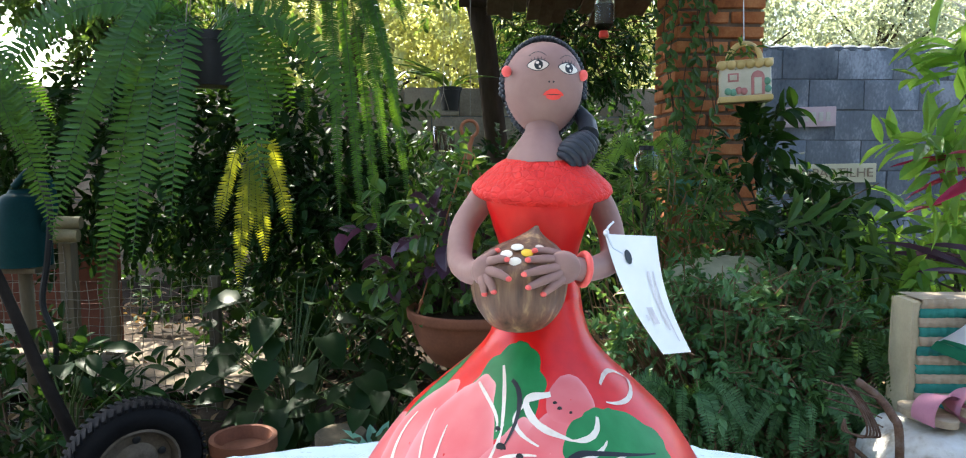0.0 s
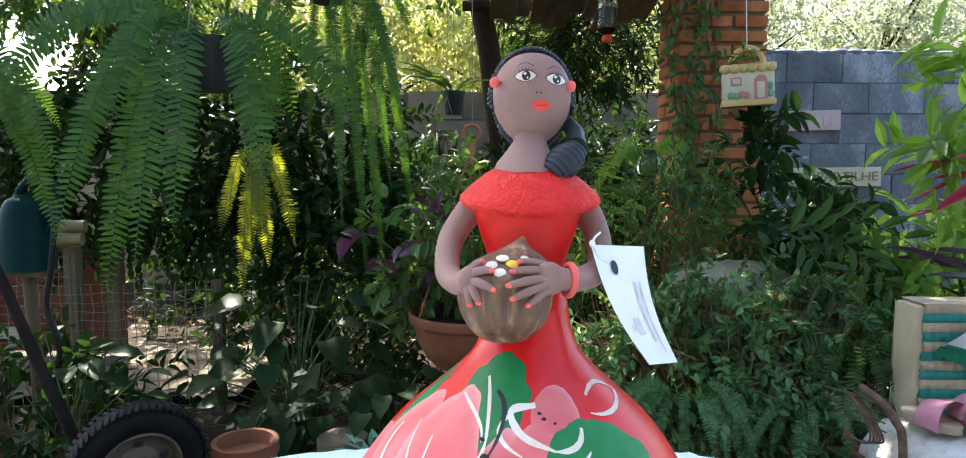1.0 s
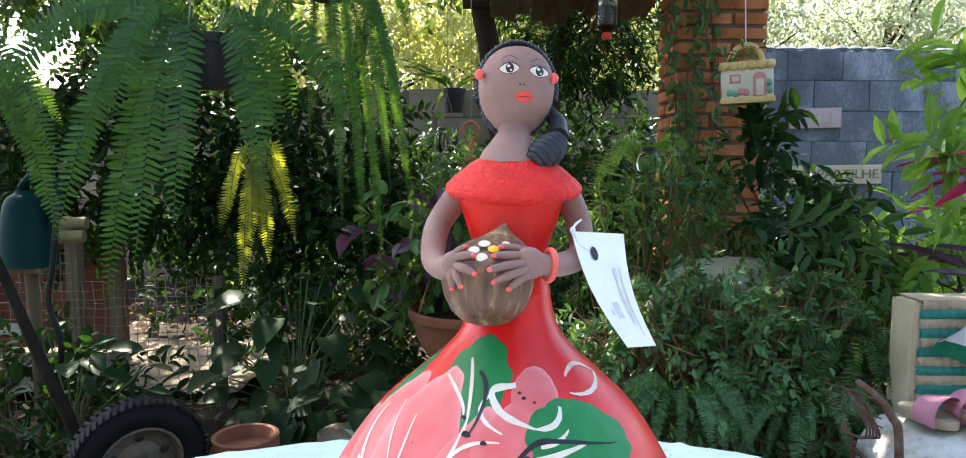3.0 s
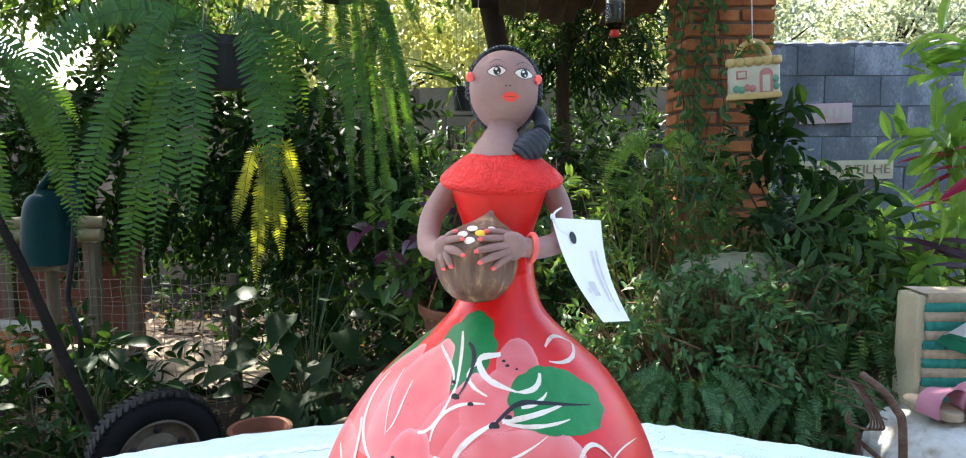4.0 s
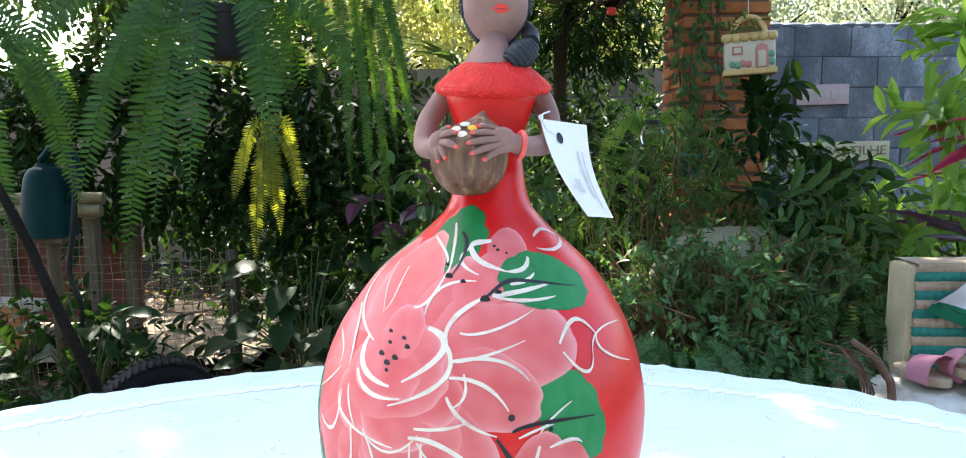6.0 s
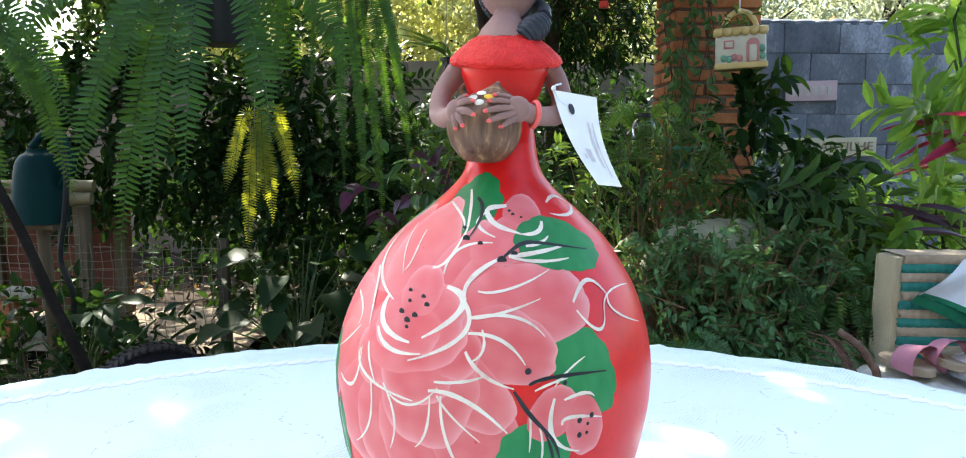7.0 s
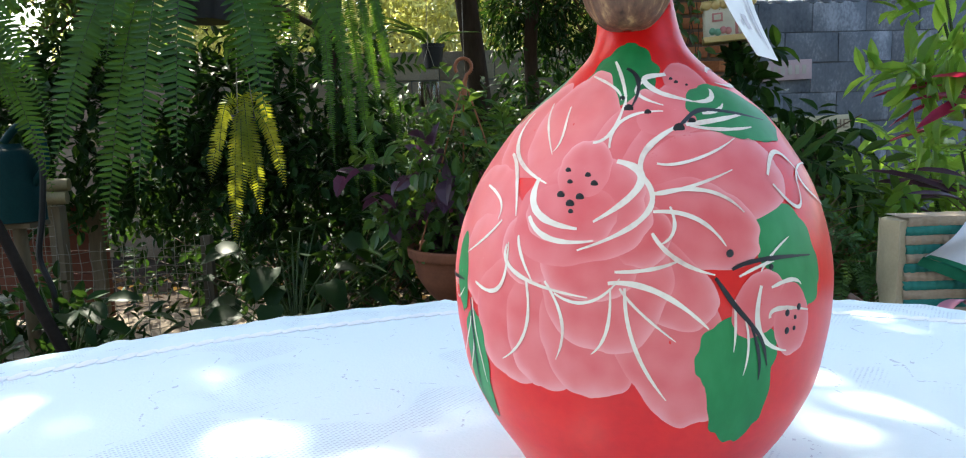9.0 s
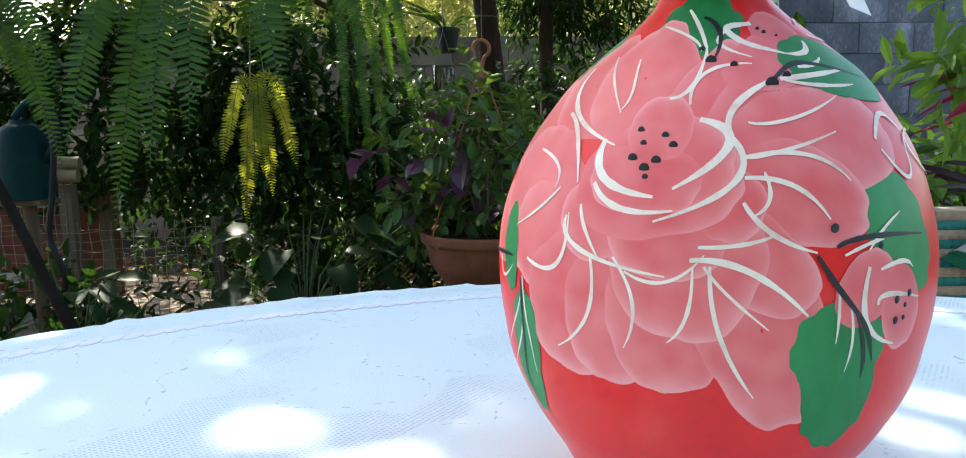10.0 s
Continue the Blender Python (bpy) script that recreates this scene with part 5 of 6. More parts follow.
def face_patch(b, x, z, rx, rz, slot, lift, lean=0.0, point=0.0):
    rows = []
    for q in np.linspace(0.02, 1, 6):
        row = []
        for t in np.linspace(0, 2 * math.pi, 28, endpoint=False):
            e = 1 + point * abs(math.cos(t)) ** 6
            dx, dz = rx * q * e * math.cos(t), rz * q * math.sin(t)
            px, pz = x + dx * math.cos(lean) - dz * math.sin(lean), z + dx * math.sin(lean) + dz * math.cos(lean)
            hr = head_radius(pz - HEAD_C.z)
            y = HEAD_C.y - math.sqrt(max(1e-7, hr * hr - (px - HEAD_C.x) ** 2)) - lift
            row.append((px, y, pz))
        rows.append(row)
    b.grid(rows, slot, closed_v=True)


def build_doll():
    RED, CLAY, BROWN, BLACK_HAIR, CORALS, SHELL, WHITE, BLACK, GREEN, YELLOW, LIPS, PINK = range(12)
    b = Build()
    rows = []
    for r, z in FINE:
        ax, ay = gourd_axis(z)
        rows.append([(ax + r * math.sin(w), ay - r * math.cos(w) * (1 if z < 0.96 else 0.92), z) for w in np.linspace(0, 2 * math.pi, 300, endpoint=False)])
    b.grid(np.array(rows)[:, ::-1], RED, closed_v=True)
    base = [[(0.003 + q * math.sin(w), -q * math.cos(w), 0.7475) for w in np.linspace(0, 2 * math.pi, 48, endpoint=False)] for q in (0.001, 0.030)]
    b.grid(base, RED, closed_v=True)
    # painted flowers
    lift = 0.08
    for k, (d, m, a, w, rot) in enumerate(LEAVES[:2] + LEAVES[6:]):
        blob(b, d, m, a, w, rot, GREEN, lift + 0.02 * k, 9, 0.10, k + 2)
    for k, p in enumerate(OUTER_PETALS):
        blob(b, *p, PINK, 0.22 + 0.035 * k, 5, 0.06, k + 20)
    for k, (d, m, a, w, rot) in enumerate(LEAVES[2:6]):
        blob(b, d, m, a, w, rot, GREEN, 0.80 + 0.03 * k, 9, 0.10, k + 12)
    for k, p in enumerate(BUDS):
        blob(b, *p, PINK, 0.92 + 0.04 * k, 3, 0.05, k + 50)
    for k, (d, m, a, w, rot) in enumerate(LEAVES[8:10]):
        blob(b, d, m, a, w, rot, GREEN, 1.10 + 0.04 * k, 9, 0.10, k + 72)
    for k, p in enumerate(INNER_PETALS):
        blob(b, *p, PINK, 0.80 + 0.06 * k, 4, 0.06, k + 40)
    k = 0
    for group in (WHITE_ROSE, WHITE_VEINS, WHITE_HEART, WHITE_SIDE, WHITE_TOP):
        for w, *pts in group:
            k += 1
            stroke(b, w, pts, WHITE, 1.32 + 0.003 * k, k)
    for w, *pts in BLACK_STEMS:
        k += 1
        stroke(b, w, pts, BLACK, 1.60, k)
    for d, m, r in SEEDS:
        b.ball(on_gourd(d, m, 1.4), (r / 1000, 0.00025, r / 1000 * 1.05), BLACK, 6, 10, Matrix.Rotation(radians(d), 3, 'Z'))
    # shawl collar, lower at the front
    ax, ay = gourd_axis(1.0)
    rows = []
    for r, z in ((0.0115, 1.0120), (0.0150, 1.0130), (0.0185, 1.0110), (0.0228, 1.0076), (0.0262, 1.0046), (0.0288, 1.0020), (0.0293, 1.0000), (0.0278, 0.9982), (0.0250, 0.9985), (0.0215, 1.0005)):
        row = []
        for w in np.linspace(0, 2 * math.pi, 120, endpoint=False):
            front = max(0.0, math.cos(w))
            out = (r - 0.0115) / 0.019
            rr = r + 0.0005 * noise.noise((math.cos(w) * 9, math.sin(w) * 9, r * 600)) * out
            row.append((0.0066 + rr * math.sin(w), ay - 0.001 - rr * 0.80 * math.cos(w), z - 0.0045 * front * out + 0.0006 * noise.noise((math.cos(w) * 22, math.sin(w) * 22, r * 900)) * out))
        rows.append(row)
    b.grid(np.array(rows)[:, ::-1], CLAY, closed_v=True)
    # neck and head
    b.tube([(0.0060, ay + 0.002, 1.009), (0.0060, ay + 0.003, 1.0145), (0.0064, ay + 0.005, 1.0185), (0.0070, ay + 0.008, 1.0235), (0.0076, ay + 0.011, 1.032)], [0.0160, 0.0132, 0.0098, 0.0073, 0.0062], 28, BROWN)
    rows = []
    for t in np.linspace(-0.999, 0.999, 40):
        hr = head_radius(t * 0.0203)
        rows.append([(HEAD_C.x + hr * math.cos(w), HEAD_C.y + hr * math.sin(w), HEAD_C.z + t * 0.0203) for w in np.linspace(0, 2 * math.pi, 56, endpoint=False)])
    b.grid(rows, BROWN, closed_v=True)
    # hair: cap at the back, plaited band round the face, coil over the shoulder
    rows = []
    for t in np.linspace(-0.85, 0.999, 24):
        hr = head_radius(t * 0.0203) + 0.0016
        rows.append([(HEAD_C.x + hr * math.cos(w), HEAD_C.y + 0.0015 + hr * math.sin(w), HEAD_C.z + 0.0012 + t * 0.0203) for w in np.linspace(-0.05, math.pi + 0.05, 30)])
    b.grid(rows, BLACK_HAIR)
    for i in range(110):
        a = radians(-62 + 304 * i / 109)
        hr = 0.0170 + 0.0009 * (i % 2)
        x, z = HEAD_C.x + hr * math.cos(a) * (1 if math.sin(a) > -0.2 else 0.9), HEAD_C.z + 0.0004 + 0.0211 * math.sin(a)
        b.ball((x, HEAD_C.y - 0.001 + 0.0012 * (i % 2), z), (0.0015, 0.0030, 0.0012), BLACK_HAIR, 6, 10, Matrix.Rotation(-a + 0.5, 3, "Y"))
    p0, p1 = Vector((0.0258, 0.0280, 1.0205)), Vector((0.0135, 0.0205, 1.0105))
    along = (p1 - p0).normalized()
    e1 = along.orthogonal().normalized()
    e2 = along.cross(e1)
    coil, thick = [], []
    for u in np.linspace(0, 1, 130):
        w = u * 2 * math.pi * 7
        rr = 0.0018 + 0.0034 * math.sin(math.pi * min(1, 0.12 + u * 0.8)) ** 0.7
        coil.append(p0.lerp(p1, u) + (e1 * math.cos(w) + e2 * math.sin(w)) * rr)
        thick.append(0.0011 + 0.0010 * math.sin(math.pi * min(1, 0.15 + 0.8 * u)))
    b.tube(coil, thick, 8, BLACK_HAIR)
    b.ball(p0.lerp(p1, 0.5), (0.0048, 0.0042, 0.0075), BLACK_HAIR, 10, 16, along.to_track_quat("Z", "Y").to_matrix())
    b.tube([(0.0230, 0.052, 1.035), (0.0265, 0.040, 1.028), (0.0256, 0.030, 1.0225)], [0.003, 0.004, 0.0045], 10, BLACK_HAIR)
    # plain painted features
    for x, z, ln in ((0.0044, 1.0512, 0.06), (0.0172, 1.0500, -0.12)):
        face_patch(b, x, z, 0.0037, 0.0026, BLACK, 0.00012, ln, 0.25)
        face_patch(b, x, z - 0.0001, 0.0034, 0.0022, WHITE, 0.00022, ln, 0.25)
        face_patch(b, x + 0.0002, z, 0.0018, 0.0021, BLACK, 0.00032)
        face_patch(b, x - 0.0003, z + 0.0009, 0.0007, 0.0006, WHITE, 0.00042)
        face_patch(b, x + 0.0007, z - 0.0009, 0.0004, 0.0005, WHITE, 0.00042)
        for s in range(-4, 5):
            face_patch(b, x + s * 0.0008, z + 0.0056 - 0.00009 * s * s, 0.0006, 0.00014, BLACK, 0.00015, ln - 0.10 * s)
        for s in (-2, -1, 0, 1, 2):
            face_patch(b, x + s * 0.0013, z + 0.0029 - 0.00015 * s * s, 0.00014, 0.0007, BLACK, 0.00018, -0.25 * s)
    for dx in (-0.0009, 0.0009):
        face_patch(b, 0.0098 + dx, 1.0442, 0.0004, 0.0004, BLACK, 0.00015)
    for dx in (-0.0013, 0.0013):
        face_patch(b, 0.0108 + dx, 1.0400, 0.0025, 0.0011, LIPS, 0.0002, -0.35 if dx > 0 else 0.35, 0.3)
    face_patch(b, 0.0108, 1.0384, 0.0031, 0.0015, LIPS, 0.00025)
    face_patch(b, 0.0108, 1.0391, 0.0030, 0.00016, BLACK, 0.00032)
    for p in ((-0.0083, 0.0345, 1.0490), (0.0240, 0.0370, 1.0478)):
        b.ball(p, (0.0021, 0.0021, 0.0024), CORALS, 10, 16)
    # nut held in front
    shell = [(0.002, -0.0176), (0.008, -0.0168), (0.0125, -0.0135), (0.0162, -0.008), (0.0179, -0.001), (0.0174, 0.005), (0.0150, 0.0105), (0.0108, 0.0140), (0.0062, 0.0165), (0.0026, 0.0190), (0.0006, 0.0212)]
    sm = smooth_curve(shell, 5)
    rows = []
    for r, z in sm:
        tip = max(0.0, z - 0.008)
        rows.append([(NUT_C.x + tip * 0.5 + r * (1 + 0.018 * math.sin(w * 11) + 0.01 * math.sin(w * 23 + 1)) * math.cos(w), NUT_C.y + tip * 0.35 + r * (1 + 0.018 * math.sin(w * 11)) * math.sin(w), NUT_C.z + z) for w in np.linspace(0, 2 * math.pi, 96, endpoint=False)])
    b.grid(rows, SHELL, closed_v=True)
    for x, z, s in ((-0.0095, 0.9795, WHITE), (-0.0065, 0.9772, WHITE), (-0.0020, 0.9800, YELLOW), (-0.0055, 0.9818, WHITE), (0.0030, 0.9812, WHITE)):
        p = nut_front(x, z)
        d = (p - NUT_C).normalized()
        b.ball(NUT_C + d * (NUT_R * 0.985), (0.0024, 0.0018, 0.0005), s, 6, 14, d.to_track_quat("Z", "Y").to_matrix())
    # arms, fingers, nails, bangle
    b.tube(smooth_curve([(-0.0150, 0.032, 0.9995), (-0.0205, 0.031, 0.9925), (-0.0262, 0.026, 0.983), (-0.0268, 0.012, 0.9725), (-0.0220, -0.004, 0.9705), (-0.0178, -0.013, 0.9725)], 5), list(np.linspace(0.0062, 0.0043, 26)), 16, BROWN)
    b.tube(smooth_curve([(0.0272, 0.032, 0.9995), (0.0322, 0.031, 0.9925), (0.0352, 0.026, 0.983), (0.0335, 0.013, 0.9735), (0.0225, -0.002, 0.9715), (0.0140, -0.012, 0.9738)], 5), list(np.linspace(0.0062, 0.0043, 26)), 16, BROWN)
    b.ball((-0.0168, -0.0150, 0.9730), (0.0052, 0.0036, 0.0058), BROWN, 10, 16)
    b.ball((0.0112, -0.0150, 0.9742), (0.0062, 0.0036, 0.0062), BROWN, 10, 16)
    left = [((-0.0170, 0.9765), (-0.0128, 0.9802)), ((-0.0150, 0.9768), (-0.0096, 0.9778)), ((-0.0148, 0.9735), (-0.0090, 0.9716)), ((-0.0158, 0.9705), (-0.0140, 0.9668)), ((-0.0178, 0.9700), (-0.0172, 0.9655))]
    right = [((0.0098, 0.9785), (0.0008, 0.9806)), ((0.0085, 0.9770), (-0.0018, 0.9778)), ((0.0080, 0.9745), (-0.0033, 0.9732)), ((0.0085, 0.9720), (-0.0018, 0.9688)), ((0.0100, 0.9700), (0.0035, 0.9662))]
    for palm, tips in (((-0.0168, -0.0150, 0.9730), left), ((0.0112, -0.0150, 0.9742), right)):
        for (x0, z0), (x1, z1) in tips:
            a, m, e = nut_front(x0, z0, 0.0012), nut_front((x0 + x1) / 2, (z0 + z1) / 2 + 0.0005, 0.0016), nut_front(x1, z1, 0.0008)
            a.y = max(a.y, -0.0195)
            b.tube([Vector(palm).lerp(a, 0.3), a, m, e], [0.0019, 0.0018, 0.0016, 0.0012], 10, BROWN)
            d = (e - m).normalized()
            b.ball(e + d * 0.0002 + Vector((0, -0.0007, 0)), (0.0012, 0.0008, 0.0010), CORALS, 6, 10)
    ring = []
    c, d = Vector((0.0196, -0.0060, 0.9722)), Vector((1.0, 0.30, -0.12)).normalized()
    e = d.orthogonal().normalized()
    f = d.cross(e)
    for w in np.linspace(0, 2 * math.pi, 28, endpoint=False):
        ring.append(c + (e * math.cos(w) + f * math.sin(w)) * 0.0057)
    b.tube(ring, 0.0013, 10, CORALS, True)
    me = b.mesh("gourd_doll", [RED_PAINT, CLAY_RED, SKIN, HAIR, CORAL, NUT, WHITE_PAINT, BLACK_PAINT, GREEN_PAINT, YELLOW_PAINT, LIP, PETAL], True, 60)
    doll = new("gourd_doll", me)
    tagged(doll, "painted gourd doll in red flowered dress holding a nut", "doll")
    # paper tag tied to the arm
    t = thing("paper_tag", (0.03, 0.012, 0.98), "white curled paper tag tied to the doll's arm", "tag")
    tl, tr, br, bl = (Vector(p) for p in ((0.0288, 0.0030, 0.9844), (0.0528, 0.0200, 0.9817), (0.0650, 0.0080, 0.9370), (0.0514, -0.0020, 0.9388)))

    def sheet(u, v, off=0.0):
        p = tl.lerp(tr, u).lerp(bl.lerp(br, u), v)
        return p + Vector((-0.0035 * math.sin(math.pi * v), -0.006 * math.sin(math.pi * v) * 0.5 + off, 0))
    s = Build()
    us, vs = np.linspace(0, 1, 13), np.linspace(0, 1, 19)
    s.grid([[sheet(u, v) for u in us] for v in vs])
    s.grid([[sheet(u, v, 0.0004) for u in us[::-1]] for v in vs])
    rim = [(u, 0) for u in us] + [(1, v) for v in vs[1:]] + [(u, 1) for u in us[::-1][1:]] + [(0, v) for v in vs[::-1][1:-1]]
    s.grid([[sheet(u, v) for u, v in rim], [sheet(u, v, 0.0004) for u, v in rim]], closed_v=True)
    part("card", s, CARD, t)
    h = Build()
    h.grid([[sheet(0.34 + 0.07 * q * math.cos(a), 0.18 + 0.06 * q * math.sin(a), -0.0006) for a in np.linspace(0, 6.28, 16)] for q in (0.02, 1)])
    part("punched_hole", h, BLACK_PAINT, t)
    for k, (u0, u1, v0, v1) in enumerate(((0.66, 0.72, 0.30, 0.80), (0.78, 0.82, 0.30, 0.90), (0.34, 0.50, 0.60, 0.74), (0.22, 0.28, 0.66, 0.71))):
        q = Build()
        q.grid([[sheet(u, v, -0.0004) for u in np.linspace(u0, u1, 4)] for v in np.linspace(v0, v1, 12)])
        part("print_bar", q, INK, t, "faint greyish print")
    q = Build()
    q.tube([(0.0340, 0.0140, 0.9880), (0.0310, 0.0070, 0.9870), (0.0290, 0.0020, 0.9852), (0.0320, 0.0030, 0.9790), (0.0362, 0.0050, 0.9766)], 0.0005, 6)
    q.ball((0.0292, 0.0020, 0.9850), (0.0012, 0.0010, 0.0014))
    part("string", q, TOWEL, t)


build_doll()

# ---- old wheel ----
def old_wheel():
    t = thing("old_wheel", (-0.80, 1.27, 0.15), "old black rubber tyre on a dusty steel rim", "wheel")
    R, half = 0.172, 0.040
    turn = Matrix.Rotation(radians(40), 3, "Z") @ Matrix.Rotation(radians(8), 3, "X") @ Matrix.Diagonal((0.87, 0.87, 0.87))
    c = Vector((-0.800, 1.27, 0.322))

    def ring(prof, sides=72):
        rows = []
        for r, y in prof:
            rows.append([c + turn @ Vector((r * math.cos(w), y, r * math.sin(w))) for w in np.linspace(0, 2 * math.pi, sides, endpoint=False)])
        return rows
    b = Build()
    prof = []
    for a in np.linspace(0, 2 * math.pi, 20, endpoint=False):
        prof.append((R - 0.042 + 0.040 * math.cos(a), half * math.sin(a)))
    b.grid(ring(prof), 0, closed_u=True, closed_v=True)
    tyre = part("tyre", b, RUBBER, t)
    for k in range(58):
        a = 2 * math.pi * k / 58
        for s in (-1, 1):
            lug = Build()
            m = turn @ Matrix.Rotation(-a - s * 0.04, 3, "Y") @ Matrix.Rotation(s * 0.35, 3, "X")
            lug.box((-0.004, -0.002, -0.0052), (0.0040, 0.032, 0.0052), 0, 0.0015, m, c + turn @ Vector(((R - 0.006) * math.cos(a), s * 0.016 - 0.016, (R - 0.006) * math.sin(a))))
            part("tread_block", lug, RUBBER, tyre)
    b = Build()
    b.grid(ring([(0.104, -0.032), (0.098, -0.034), (0.092, -0.028), (0.086, -0.012), (0.055, -0.004), (0.035, -0.016), (0.022, -0.018), (0.001, -0.018)], 48), 0, closed_v=True)
    b.grid(ring([(0.104, 0.032), (0.092, 0.028), (0.086, 0.0), (0.001, 0.004)][::-1], 48), 0, closed_v=True)
    rim = part("rim", b, OLD_RIM, t, "dusty steel rim")
    for k in range(5):
        a = 2 * math.pi * k / 5 + 0.3
        h = Build()
        h.ball(c + turn @ Vector((0.066 * math.cos(a), -0.008, 0.066 * math.sin(a))), (0.011, 0.004, 0.011), 0, 8, 14, turn)
        part("rim_hole", h, BLACK_PLASTIC, rim)
    s = Build()
    s.box((-0.12, -0.06, 0), (0.12, 0.06, 0.172), 0, 0.01, Matrix.Rotation(radians(40), 3, "Z"), (-0.800, 1.27, 0.0))
    tagged(part("support_block", s, BLOCK), "grey concrete block under the old wheel", "block")


old_wheel()


# ---- teal watering can on a stake, with its hose ----
def watering_can():
    x, y = -1.305, 1.70
    st = Build()
    st.tube([(x, y, -0.03), (x + 0.01, y, 0.35), (x, y, 0.70)], [0.02, 0.018, 0.018], 10)
    st.box((x - 0.06, y - 0.05, 0.685), (x + 0.06, y + 0.05, 0.70), 0, 0.003)
    tagged(part("garden_stake", st, OLD_WOOD), "weathered wooden stake with a small top board", "stake")
    t = thing("watering_can", (x, y, 0.70), "teal plastic watering can on a wooden stake", "watering can")
    b = Build()
    prof = smooth_curve([(0.001, 0.701), (0.066, 0.702), (0.072, 0.712), (0.070, 0.79), (0.060, 0.865), (0.046, 0.895), (0.030, 0.905), (0.026, 0.915)], 4)
    b.revolve([(r, z) for r, z in prof], (x, y, 0), 32)
    part("body", b, TEAL_PLASTIC, t)
    b = Build()
    b.tube(smooth_curve([(x + 0.058, y - 0.01, 0.80), (x + 0.10, y - 0.015, 0.86), (x + 0.085, y - 0.01, 0.945), (x + 0.03, y, 0.962), (x - 0.015, y, 0.92)], 6), 0.011, 10)
    part("handle", b, TEAL_PLASTIC, t)
    h = Build()
    h.tube(smooth_curve([(-1.225, 1.67, 0.95), (-1.20, 1.66, 0.86), (-1.215, 1.66, 0.72), (-1.235, 1.66, 0.60), (-1.21, 1.67, 0.48), (-1.26, 1.70, 0.30), (-1.30, 1.75, 0.05)], 5), 0.0085, 8)
    tagged(part("garden_hose", h, BLACK_PLASTIC), "dark rubber hose hanging beside the can", "hose")
    d = Build()
    d.tube(smooth_curve([(-0.88, 1.36, 0.02), (-0.985, 1.35, 0.34), (-1.06, 1.34, 0.54), (-1.135, 1.34, 0.74), (-1.27, 1.35, 1.02)], 5), list(np.linspace(0.017, 0.010, 21)), 10)
    tagged(part("dead_branch", d, DARKER_BARK), "dark leaning branch standing in the soil", "branch")


watering_can()


# ---- terracotta bowl on its hanger, with purple coleus ----
def hanging_bowl():
    x, y = -0.055, 1.62
    t = thing("hanging_bowl", (x, y, 0.46), "terracotta bowl planter on orange plastic hanger", "planter")
    b = Build()
    b.revolve([(r, z) for r, z in smooth_curve([(0.001, 0.462), (0.085, 0.462), (0.105, 0.470), (0.140, 0.52), (0.156, 0.575), (0.160, 0.580), (0.166, 0.583), (0.168, 0.605), (0.160, 0.608), (0.150, 0.600), (0.140, 0.585), (0.001, 0.590)], 4)], (x, y, 0), 48)
    part("bowl", b, TERRACOTTA, t)
    s = Build()
    s.revolve([(0.146, 0.586), (0.08, 0.594), (0.001, 0.598)], (x, y, 0), 24, 0, 0.05)
    part("potting_soil", s, SOIL, t)
    for a in (95, 215, 335):
        q = Build()
        e = (x + 0.160 * math.cos(radians(a)), y + 0.160 * math.sin(radians(a)), 0.603)
        q.tube([e, (x + 0.012 * math.cos(radians(a)), y + 0.012 * math.sin(radians(a)), 1.02)], 0.0022, 8)
        part("strand", q, ORANGE_PLASTIC, t)
    q = Build()
    loop = [(x, y, 1.005), (x + 0.001, y, 1.04)] + [(x + 0.022 * math.sin(w), y, 1.084 - 0.022 * math.cos(w)) for w in np.linspace(0.4, 5.4, 16)]
    q.tube(loop, [0.008, 0.007] + [0.0048] * 16, 10)
    part("hook", q, ORANGE_PLASTIC, t, "moulded orange hook")
    q = Build()
    q.tube([(x + 0.002, y, 1.107), (x, y + 0.01, 1.6), (x - 0.05, y + 0.1, 2.72)], 0.0012, 4)
    part("wire", q, WIRE, t)
    rng = np.random.default_rng(81)
    p = thing("coleus", (x, y, 0.6), "green and dark purple coleus growing in a bowl", "plant")
    g, u, st = Build(), Build(), Build()
    foliage(rng, g, st, (x - 0.02, y, 0.80), (0.22, 0.17, 0.20), 120, 7, OVAL, 0.048, 0.09, 0.2, 0, 0.2, 0.0025, (x, y, 0.6))
    foliage(rng, u, st, (x - 0.06, y - 0.05, 0.80), (0.22, 0.14, 0.16), 20, 4, BROAD, 0.062, 0.07, 0.3, 0, 0.3, 0.0025, (x, y, 0.6), 0, 0.5)
    part("green_foliage", g, MID_LEAF, p, smooth=False)
    part("purple_foliage", u, PURPLE_LEAF, p, "dark purple velvety leaves", smooth=False)
    part("stalk", st, GREEN_STEM, p)


hanging_bowl()


